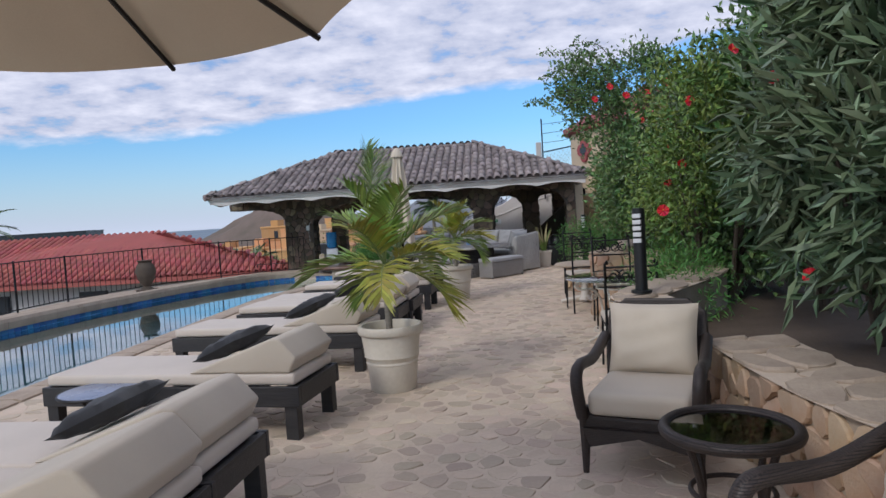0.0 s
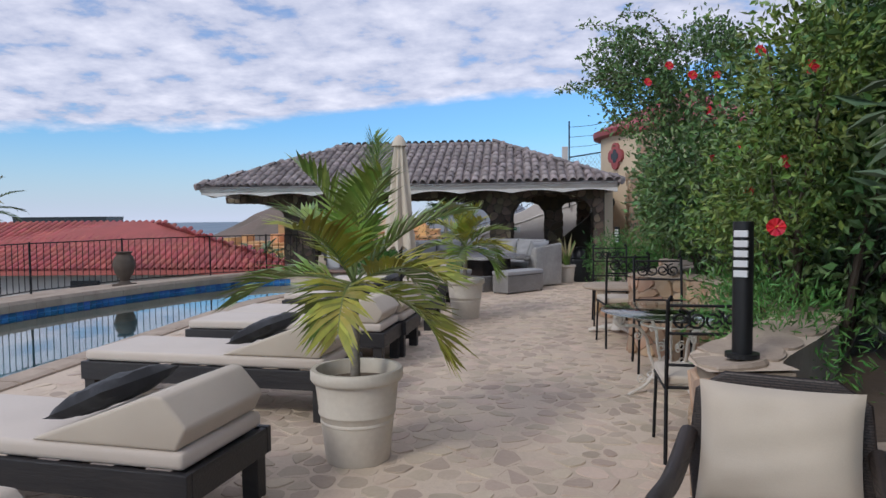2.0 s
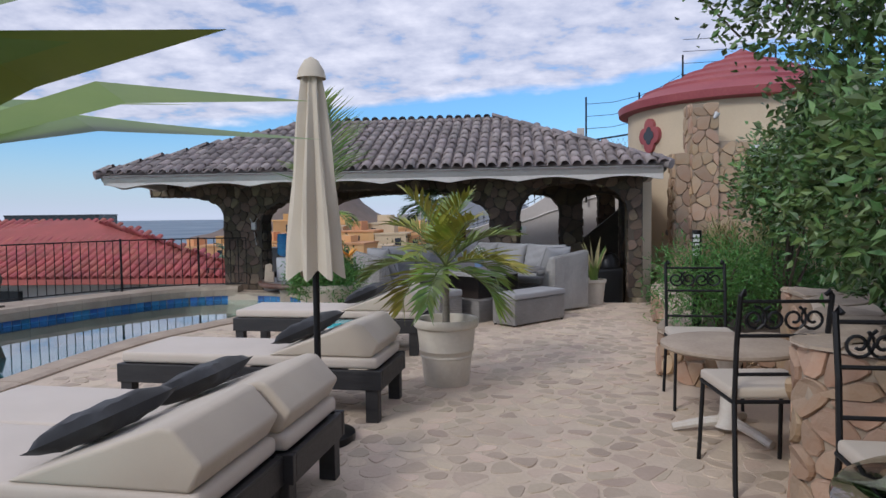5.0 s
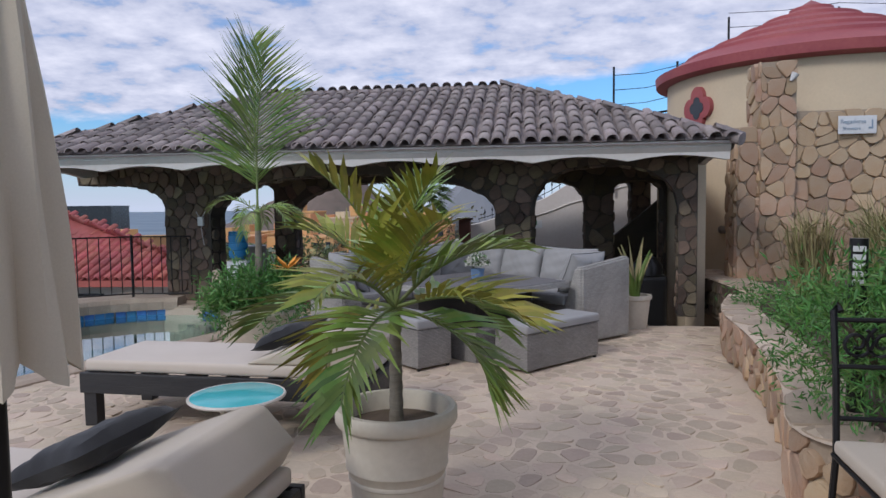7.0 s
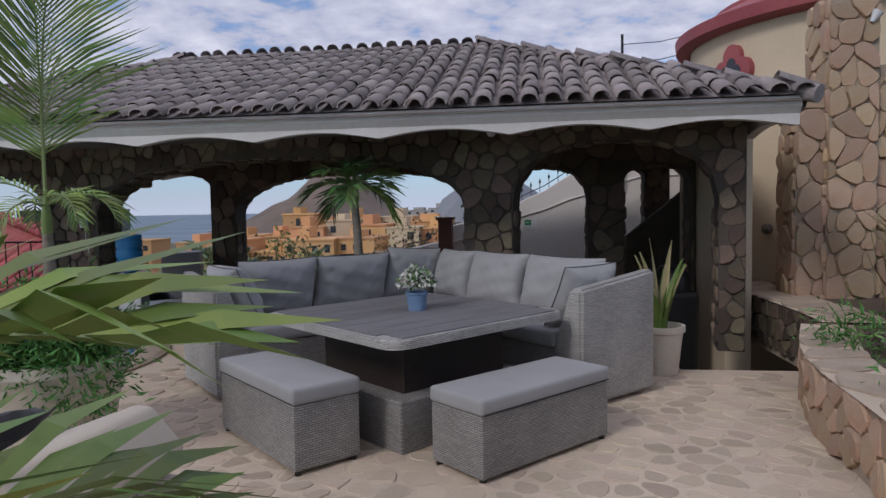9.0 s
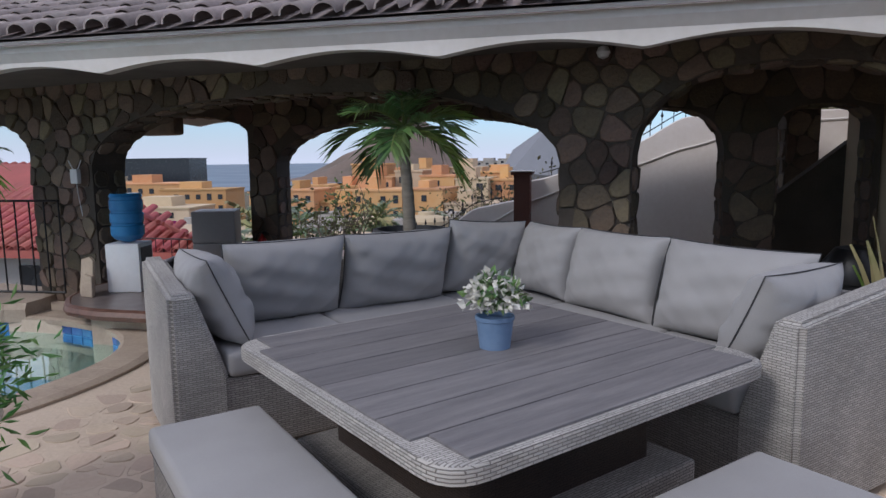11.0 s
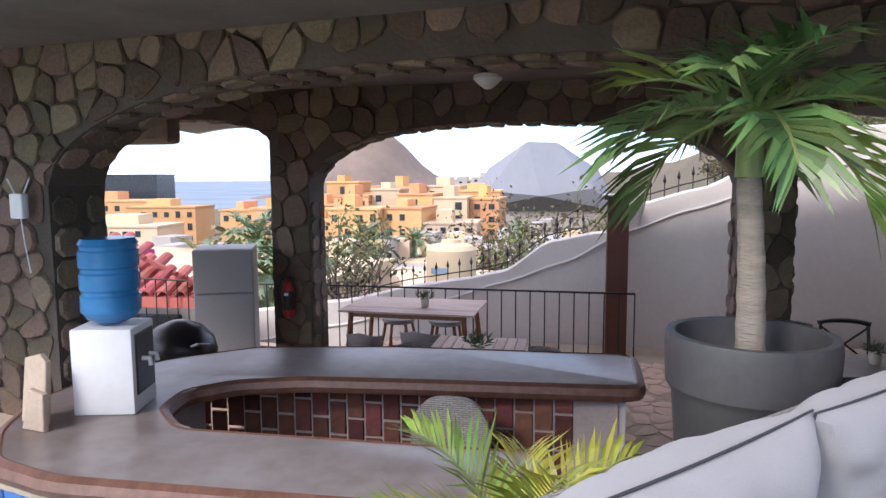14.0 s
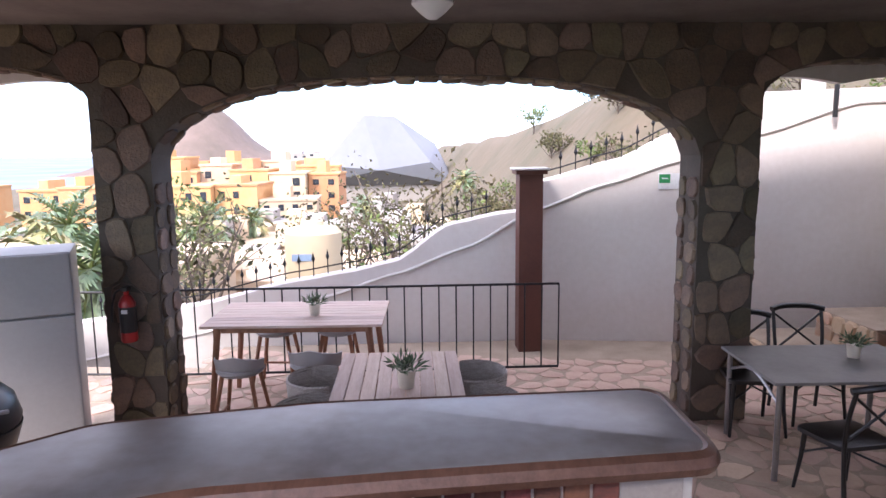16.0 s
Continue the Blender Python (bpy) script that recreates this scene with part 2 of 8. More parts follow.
M = {
    "mortar": material("sand_mortar", (0.64, 0.525, 0.405), 0.9, other=(0.52, 0.42, 0.325), patch=0.9, grain=30, bump=0.5, dirt=((0.33, 0.27, 0.22), 0.7, 0.35)),
    "flag": material("river_stone", (0.46, 0.365, 0.275), 0.75, other=(0.56, 0.45, 0.345), patch=2.0, grain=35, bump=0.4, vary=0.2),
    "flag_i": material("river_stone_far", (0.46, 0.365, 0.275), 0.75, other=(0.56, 0.45, 0.345), patch=2.0, grain=35, bump=0.4, vary=0.2, island=True),
    "coping": material("sandstone_coping", (0.46, 0.37, 0.28), 0.85, other=(0.33, 0.26, 0.2), patch=3.0, grain=40, bump=0.5),
    "joint": material("dark_joint", (0.088, 0.072, 0.058), 0.95, patch=3, grain=40, bump=0.5),
    "tanjoint": material("tan_joint", (0.4, 0.32, 0.24), 0.95, patch=3, grain=40, bump=0.5),
    "stone": material("rubble_stone", (0.09, 0.072, 0.056), 0.9, other=(0.165, 0.12, 0.08), patch=5.0, grain=45, bump=0.9, vary=0.5),
    "stone_i": material("rubble_stone_far", (0.09, 0.072, 0.056), 0.9, other=(0.165, 0.12, 0.08), patch=5.0, grain=45, bump=0.9, vary=0.5, island=True),
    "pinkstone": material("ochre_stone", (0.43, 0.32, 0.225), 0.85, other=(0.42, 0.28, 0.18), patch=4.0, grain=40, bump=0.7, vary=0.22, dirt=((0.43, 0.23, 0.11), 2.2, 0.35)),
    "soil": material("dry_soil", (0.12, 0.085, 0.06), 0.98, patch=3, grain=30, bump=0.9),
    "bluetile": material("blue_pool_tile", (0.03, 0.09, 0.27), 0.25, other=(0.06, 0.2, 0.42), patch=2, grain=25, bump=0.1, vary=0.35),
    "poolfloor": material("pool_plaster", (0.08, 0.21, 0.235), 0.6, other=(0.055, 0.15, 0.17), patch=0.6, grain=8, bump=0.05),
    "roof": material("grey_clay_tile", (0.20, 0.17, 0.165), 0.85, other=(0.33, 0.28, 0.27), patch=3.0, grain=30, bump=0.5, vary=0.28, dirt=((0.3, 0.2, 0.15), 1.3, 0.5)),
    "roof_i": material("grey_clay_tile_far", (0.20, 0.17, 0.165), 0.85, other=(0.33, 0.28, 0.27), patch=3.0, grain=30, bump=0.5, vary=0.28, island=True),
    "redroof": material("red_clay_tile", (0.42, 0.10, 0.085), 0.8, other=(0.30, 0.09, 0.08), patch=0.8, grain=20, bump=0.4, vary=0.2, island=True),
    "white": material("white_paint", (0.64, 0.61, 0.585), 0.6, other=(0.54, 0.51, 0.475), patch=1.2, grain=18, bump=0.12, dirt=((0.5, 0.46, 0.4), 0.8, 0.35)),
    "cream": material("cream_render", (0.66, 0.54, 0.38), 0.8, other=(0.58, 0.47, 0.33), patch=0.7, grain=25, bump=0.2, dirt=((0.45, 0.37, 0.27), 0.5, 0.4)),
    "whitewall": material("boundary_plaster", (0.66, 0.62, 0.59), 0.85, other=(0.58, 0.53, 0.49), patch=0.6, grain=14, bump=0.25, dirt=((0.48, 0.43, 0.38), 0.4, 0.4)),
    "maroon": material("maroon_paint", (0.26, 0.045, 0.06), 0.6, other=(0.36, 0.09, 0.09), patch=1.2, grain=18, bump=0.2),
    "iron": material("black_iron", (0.012, 0.012, 0.014), 0.5, metal=0.4, patch=5, grain=60, bump=0.2),
    "whiteiron": material("white_iron", (0.66, 0.63, 0.58), 0.45, other=(0.45, 0.35, 0.25), amount=0.25, patch=6, grain=60, bump=0.2),
    "blackwood": material("black_painted_wood", (0.014, 0.014, 0.017), 0.5, other=(0.03, 0.028, 0.028), patch=3, grain=14, stretch=(1, 6, 6), bump=0.25),
    "cream_cloth": material("cream_cushion_cloth", (0.53, 0.455, 0.36), 0.95, other=(0.46, 0.39, 0.31), patch=2.0, grain=220, bump=0.3, relief=0.002, sheen=0.2),
    "beige_cloth": material("beige_mattress_cloth", (0.60, 0.52, 0.44), 0.95, other=(0.52, 0.45, 0.38), patch=1.6, grain=200, bump=0.3, relief=0.002, sheen=0.2),
    "black_cloth": material("black_pillow_cloth", (0.012, 0.012, 0.015), 0.9, patch=4, grain=150, bump=0.3, relief=0.002, sheen=0.15),
    "grey_cloth": material("grey_cushion_cloth", (0.33, 0.325, 0.322), 0.95, other=(0.28, 0.275, 0.272), patch=2.5, grain=260, bump=0.35, relief=0.002, sheen=0.15),
    "piping": material("dark_piping", (0.05, 0.05, 0.055), 0.8, bump=0),
    "wicker": woven("grey_wicker", (0.36, 0.34, 0.32), (0.11, 0.105, 0.1), 0.019),
    "wicker_light": woven("pale_grey_wicker", (0.5, 0.48, 0.45), (0.2, 0.19, 0.175), 0.017),
    "wicker_dark": woven("dark_brown_wicker", (0.05, 0.034, 0.027), (0.008, 0.006, 0.005), 0.016, 0.5),
    "plank": material("grey_composite_plank", (0.12, 0.115, 0.12), 0.6, other=(0.2, 0.19, 0.19), patch=2.5, grain=18, stretch=(1, 14, 1), bump=0.3, relief=0.003, vary=0.12),
    "pot": material("ivory_plastic_pot", (0.66, 0.60, 0.50), 0.55, other=(0.55, 0.49, 0.4), patch=3, grain=30, bump=0.15),
    "greypot": material("dark_grey_pot", (0.035, 0.035, 0.038), 0.5, other=(0.06, 0.06, 0.062), patch=3, grain=30, bump=0.15),
    "palm_trunk": material("grey_palm_bark", (0.16, 0.14, 0.11), 0.9, other=(0.26, 0.23, 0.19), patch=6, grain=30, stretch=(1, 1, 5), bump=0.6),
    "palm_green": material("palm_crownshaft", (0.13, 0.2, 0.05), 0.5, other=(0.2, 0.22, 0.08), patch=5, grain=30, stretch=(1, 1, 0.3), bump=0.15),
    "frond": material("palm_leaf", (0.11, 0.21, 0.035), 0.4, other=(0.23, 0.3, 0.06), patch=3, grain=20, bump=0.1, vary=0.4, island=True),
    "frond_yellow": material("yellowing_palm_leaf", (0.2, 0.25, 0.03), 0.5, other=(0.36, 0.31, 0.05), patch=3, grain=20, bump=0.1, vary=0.35, island=True),
    "leaf": material("bush_leaf", (0.07, 0.145, 0.045), 0.4, other=(0.14, 0.225, 0.07), patch=1.2, grain=9, bump=0.1, vary=0.5, island=True),
    "leaf_light": material("light_bush_leaf", (0.09, 0.17, 0.03), 0.5, other=(0.17, 0.24, 0.05), patch=1.5, grain=9, bump=0.1, vary=0.45, island=True),
    "oleander": material("oleander_leaf", (0.08, 0.14, 0.075), 0.45, other=(0.17, 0.22, 0.12), patch=1.5, grain=9, bump=0.1, vary=0.45, island=True),
    "fern": material("bright_fern_leaf", (0.06, 0.18, 0.035), 0.55, other=(0.12, 0.26, 0.06), patch=2, grain=12, bump=0, vary=0.4, island=True),
    "drygrass": material("dry_ornamental_grass", (0.36, 0.29, 0.15), 0.8, other=(0.22, 0.24, 0.09), patch=2, grain=12, bump=0, vary=0.3, island=True),
    "bark": material("shrub_bark", (0.11, 0.085, 0.065), 0.9, patch=6, grain=40, bump=0.6),
    "redflower": material("red_petal", (0.62, 0.02, 0.015), 0.55, other=(0.5, 0.01, 0.05), patch=8, grain=40, bump=0.1),
    "orangeflower": material("orange_petal", (0.75, 0.28, 0.03), 0.6, other=(0.8, 0.4, 0.08), patch=8, grain=40, bump=0.1),
    "whiteflower": material("white_blossom", (0.75, 0.73, 0.66), 0.7, bump=0, vary=0.15, island=True),
    "bluepot": material("blue_glazed_pot", (0.12, 0.2, 0.33), 0.4, other=(0.17, 0.26, 0.4), patch=5, grain=40, bump=0.1),
    "canvas": material("ivory_canvas", (0.62, 0.55, 0.44), 0.9, other=(0.54, 0.47, 0.37), patch=1.5, grain=160, bump=0.2, relief=0.002),
    "darkpole": material("dark_metal_pole", (0.02, 0.02, 0.022), 0.4, metal=0.6, bump=0.1),
    "steel": material("grey_steel", (0.33, 0.33, 0.34), 0.4, metal=0.9, bump=0.1),
    "counter": material("polished_brown_concrete", (0.13, 0.1, 0.09), 0.33, other=(0.26, 0.24, 0.24), patch=1.3, grain=9, bump=0.08, dirt=((0.3, 0.27, 0.26), 1.6, 0.35)),
    "counter_edge": material("brown_wood_edge", (0.10, 0.048, 0.032), 0.45, other=(0.17, 0.085, 0.06), patch=3, grain=14, stretch=(5, 1, 5), bump=0.2),
    "brick": material("dark_red_brick", (0.19, 0.06, 0.042), 0.85, other=(0.09, 0.04, 0.034), patch=6, grain=40, bump=0.5, vary=0.4),
    "grout": material("pale_grout", (0.45, 0.4, 0.37), 0.9, bump=0.3),
    "blueplastic": material("blue_water_bottle", (0.03, 0.22, 0.5), 0.2, other=(0.05, 0.3, 0.6), patch=3, grain=10, bump=0.05, see=0.35),
    "whiteplastic": material("white_plastic", (0.68, 0.68, 0.69), 0.4, other=(0.6, 0.6, 0.6), patch=2, grain=20, bump=0.05),
    "blackplastic": material("black_plastic", (0.015, 0.015, 0.016), 0.35, patch=4, grain=30, bump=0.05),
    "fridge": material("grey_painted_steel", (0.30, 0.295, 0.3), 0.45, other=(0.26, 0.255, 0.26), patch=1.2, grain=30, bump=0.05),
    "teal": material("teal_glass_top", (0.05, 0.42, 0.46), 0.12, other=(0.09, 0.5, 0.53), patch=2, grain=10, bump=0.02),
    "terrace": material("terrace_tile", (0.52, 0.38, 0.29), 0.7, other=(0.42, 0.29, 0.22), patch=3, grain=30, bump=0.25, vary=0.22, island=True),
    "teak": material("weathered_teak", (0.42, 0.31, 0.25), 0.7, other=(0.54, 0.43, 0.37), patch=3, grain=16, stretch=(1, 9, 9), bump=0.25, vary=0.15),
    "teakleg": material("brown_teak_leg", (0.2, 0.085, 0.045), 0.6, other=(0.3, 0.14, 0.08), patch=4, grain=16, stretch=(5, 5, 1), bump=0.2),
    "darkred": material("red_brown_steel", (0.11, 0.035, 0.022), 0.6, patch=2, grain=30, bump=0.15),
    "greytop": material("grey_laminate", (0.22, 0.215, 0.205), 0.45, patch=2, grain=20, bump=0.05),
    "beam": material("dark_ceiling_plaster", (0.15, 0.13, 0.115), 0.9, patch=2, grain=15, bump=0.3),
    "red": material("red_enamel", (0.36, 0.015, 0.015), 0.35, bump=0.05),
    "green": material("green_sign", (0.02, 0.25, 0.08), 0.5, bump=0),
    "signwhite": material("sign_white", (0.74, 0.75, 0.76), 0.5, bump=0.05),
    "signblue": material("sign_grey_blue", (0.22, 0.3, 0.4), 0.5, bump=0),
    "ground": material("dry_hillside", (0.15, 0.112, 0.075), 0.95, other=(0.09, 0.082, 0.045), patch=0.06, grain=0.6, bump=0.4, relief=0.3),
    "hill": material("bare_hill", (0.20, 0.145, 0.12), 0.95, other=(0.13, 0.105, 0.08), patch=0.02, grain=0.12, bump=0.5, relief=2.0),
    "sea": material("sea", (0.05, 0.11, 0.17), 0.4, patch=0.01, grain=0.1, bump=0.1),
    "town_orange": material("orange_render", (0.58, 0.29, 0.11), 0.85, other=(0.6, 0.36, 0.18), patch=0.1, grain=1, bump=0, vary=0.2),
    "town_white": material("white_render", (0.4, 0.375, 0.34), 0.85, other=(0.33, 0.3, 0.27), patch=0.1, grain=1, bump=0, vary=0.1),
    "town_cream": material("sand_render", (0.62, 0.49, 0.33), 0.85, other=(0.54, 0.42, 0.28), patch=0.1, grain=1, bump=0, vary=0.12),
    "glassdark": material("dark_window", (0.03, 0.035, 0.045), 0.25, bump=0),
    "dome": material("grey_membrane", (0.2, 0.21, 0.23), 0.6, other=(0.17, 0.18, 0.2), patch=0.05, grain=0.5, bump=0),
    "dryleaf": material("dry_shrub_leaf", (0.1, 0.083, 0.035), 0.8, other=(0.065, 0.075, 0.028), patch=0.3, grain=2, bump=0, vary=0.45, island=True),
    "greenleaf": material("roadside_tree_leaf", (0.07, 0.12, 0.03), 0.7, other=(0.15, 0.17, 0.05), patch=0.3, grain=2, bump=0, vary=0.45, island=True),
}


def glass(name, color, rough=0.02, ior=1.45):
    m = bpy.data.materials.new(name)
    m.use_nodes = True
    b = m.node_tree.nodes["Principled BSDF"]
    b.inputs["Base Color"].default_value = (*color, 1)
    b.inputs["Roughness"].default_value, b.inputs["IOR"].default_value = rough, ior
    b.inputs["Transmission Weight"].default_value = 1.0
    return m


M["glass"] = glass("green_table_glass", (0.84, 0.95, 0.9))
M["smoked"] = glass("smoked_glass", (0.16, 0.14, 0.13))
M["water"] = glass("pool_water", (0.62, 0.86, 0.88), 0.015, 1.33)
wtr = M["water"].node_tree
rip = wtr.nodes.new("ShaderNodeTexNoise")
rip.inputs["Scale"].default_value = 1.6
rtc = wtr.nodes.new("ShaderNodeTexCoord")
wtr.links.new(rtc.outputs["Object"], rip.inputs["Vector"])
rbp = wtr.nodes.new("ShaderNodeBump")
rbp.inputs["Strength"].default_value, rbp.inputs["Distance"].default_value = 0.12, 0.01
wtr.links.new(rip.outputs[0], rbp.inputs["Height"])
wtr.links.new(rbp.outputs[0], wtr.nodes["Principled BSDF"].inputs["Normal"])


# ---- building tools ----
def mesh_of(name, verts, faces, mat, smooth=False):
    me = bpy.data.meshes.new(name)
    me.from_pydata([tuple(map(float, v)) for v in verts], [], [tuple(map(int, f)) for f in faces])
    me.materials.append(mat)
    if smooth:
        me.polygons.foreach_set("use_smooth", [True] * len(me.polygons))
    me.update()
    return me


def part(name, bm, mat, parent=None, label="", smooth=False):
    """Links a bmesh as one mesh object under a thing or a part."""
    me = bpy.data.meshes.new(name)
    bmesh.ops.recalc_face_normals(bm, faces=bm.faces[:])
    bm.to_mesh(me)
    bm.free()
    me.materials.append(mat)
    if smooth:
        me.polygons.foreach_set("use_smooth", [True] * len(me.polygons))
        me.set_sharp_from_angle(angle=radians(38))
    ob = new(name, me)
    ob.parent = parent
    if label:
        ob["label"] = label
    return ob


def part_data(name, data, mat, parent=None, label="", smooth=False, kind=""):
    ob = new(name, mesh_of(name, data[0], data[1], mat, smooth))
    ob.parent = parent
    return tagged(ob, label, kind=kind)


def thing(name, label, category, m=None, group="", kind=""):
    ob = new(name)
    ob.empty_display_size = 0.1
    if m is not None:
        ob.matrix_world = m
    return tagged(ob, label, category, group, kind)


def box(bm, x0, x1, y0, y1, z0, z1, bevel=0.0, seg=2, m=None):
    r = bmesh.ops.create_cube(bm, size=1.0)
    vs = r["verts"]
    for v in vs:
        v.co = Vector((x0 + (v.co.x + 0.5) * (x1 - x0), y0 + (v.co.y + 0.5) * (y1 - y0), z0 + (v.co.z + 0.5) * (z1 - z0)))
    if bevel:
        es = list({e for v in vs for e in v.link_edges})
        r = bmesh.ops.bevel(bm, geom=es, offset=bevel, segments=seg, affect="EDGES", profile=0.6)
        vs = list({v for f in r["faces"] for v in f.verts} | {v for v in vs if v.is_valid})
    if m is not None:
        bmesh.ops.transform(bm, matrix=m, verts=vs)
    return bm


def B():
    return bmesh.new()


def tube(bm, pts, r, seg=8, close=False, caps=True):
    """A round bar along points; r: a radius or one for each point."""
    pts = [Vector(p) for p in pts]
    n = len(pts)
    rs = r if isinstance(r, (list, tuple)) else [r] * n
    rings = []
    ref = Vector((0, 0, 1))
    for i, p in enumerate(pts):
        a = pts[(i - 1) % n] if (close or i) else p
        b = pts[(i + 1) % n] if (close or i < n - 1) else p
        d = (b - a).normalized()
        if abs(d.dot(ref)) > 0.95:
            ref = Vector((1, 0, 0)) if abs(d.x) < 0.9 else Vector((0, 1, 0))
        u = d.cross(ref).normalized()
        w = d.cross(u).normalized()
        ref = u.cross(d) if False else ref
        rings.append([bm.verts.new(p + (u * math.cos(k * math.tau / seg) + w * math.sin(k * math.tau / seg)) * rs[i]) for k in range(seg)])
    for i in range(n if close else n - 1):
        A, C = rings[i], rings[(i + 1) % n]
        for k in range(seg):
            bm.faces.new((A[k], A[(k + 1) % seg], C[(k + 1) % seg], C[k]))
    if caps and not close:
        bm.faces.new(rings[0][::-1])
        bm.faces.new(rings[-1])
    return bm


def lathe(bm, profile, seg=32, center=(0, 0)):
    """A turned shape from (radius, height) rows."""
    rings = []
    for r, z in profile:
        if r < 1e-5:
            rings.append([bm.verts.new((center[0], center[1], z))])
        else:
            rings.append([bm.verts.new((center[0] + r * math.cos(k * math.tau / seg), center[1] + r * math.sin(k * math.tau / seg), z)) for k in range(seg)])
    for A, C in zip(rings, rings[1:]):
        for k in range(seg):
            j = (k + 1) % seg
            if len(A) == 1 and len(C) == 1:
                continue
            if len(A) == 1:
                bm.faces.new((A[0], C[j], C[k]))
            elif len(C) == 1:
                bm.faces.new((A[k], A[j], C[0]))
            else:
                bm.faces.new((A[k], A[j], C[j], C[k]))
    return bm


def prism(bm, outline, z0, z1, bevel=0.0, m=None):
    """An upright block over a flat outline of (x, y)."""
    a = [bm.verts.new((x, y, z0)) for x, y in outline]
    b = [bm.verts.new((x, y, z1)) for x, y in outline]
    n = len(a)
    fs = [bm.faces.new(a[::-1]), bm.faces.new(b)]
    for i in range(n):
        fs.append(bm.faces.new((a[i], a[(i + 1) % n], b[(i + 1) % n], b[i])))
    vs = a + b
    if bevel:
        es = [e for e in fs[1].edges]
        r = bmesh.ops.bevel(bm, geom=es, offset=bevel, segments=3, affect="EDGES", profile=0.5)
        vs = list({v for f in r["faces"] for v in f.verts} | {v for v in vs if v.is_valid})
    if m is not None:
        bmesh.ops.transform(bm, matrix=m, verts=vs)
    return bm


def pillow(bm, w, h, d, m=None, n=12, pinch=0.06, seed=0, crease=0.006):
    """A stuffed cushion, w x h and d thick, with soft corners and creases."""
    rng = random.Random(seed)
    ph = [rng.uniform(0, 6) for _ in range(4)]
    front, rear = [], []
    for j in range(n + 1):
        for i in range(n + 1):
            u, v = 2 * i / n - 1, 2 * j / n - 1
            full = (max(0, 1 - abs(u) ** 3.2) * max(0, 1 - abs(v) ** 3.2)) ** 0.5
            x = u * w / 2 * (1 - pinch * (1 - abs(v) ** 2) * abs(u) ** 3)
            y = v * h / 2 * (1 - pinch * (1 - abs(u) ** 2) * abs(v) ** 3)
            wob = crease * (math.sin(7 * u + 3 * v + ph[0]) + math.sin(11 * v - 4 * u + ph[1]) + 0.7 * math.sin(17 * u * v + ph[2]))
            wob += 0.35 * crease * (2.2 * abs(v) ** 4 * math.sin(26 * u + ph[3]) + 2.2 * abs(u) ** 4 * math.sin(23 * v + ph[0]) + math.sin(19 * u + 13 * v + ph[1]))
            z = d / 2 * full
            edge_v = full < 1e-6
            a = bm.verts.new((x, y, z + wob * full))
            front.append(a)
            rear.append(a if edge_v else bm.verts.new((x, y, -z + wob * full)))
    k = n + 1
    for j in range(n):
        for i in range(n):
            q = (j * k + i, j * k + i + 1, (j + 1) * k + i + 1, (j + 1) * k + i)
            bm.faces.new([front[t] for t in q])
            try:
                bm.faces.new([rear[t] for t in q[::-1]])
            except ValueError:
                pass
    if m is not None:
        bmesh.ops.transform(bm, matrix=m, verts=list(set(front + rear)))
    return bm


def scroll(cx, cz, r, turns=1.4, start=0.0, sign=1, n=18):
    """Points of a flat spiral in the xz plane."""
    return [(cx + sign * r * (1 - 0.75 * i / n) * math.cos(start + turns * math.tau * i / n), 0,
             cz + r * (1 - 0.75 * i / n) * math.sin(start + turns * math.tau * i / n)) for i in range(n + 1)]


def text_part(words, size, m, mat, parent):
    """Raised lettering in the built-in font as a mesh."""
    cu = bpy.data.curves.new("lettering", "FONT")
    cu.body, cu.size, cu.extrude, cu.align_x = words, size, 0.002, "CENTER"
    tmp = bpy.data.objects.new("lettering", cu)
    me = bpy.data.meshes.new_from_object(tmp)
    bpy.data.objects.remove(tmp)
    me.materials.append(mat)
    ob = new("lettering", me)
    ob.parent = parent
    ob.matrix_local = m
    return ob


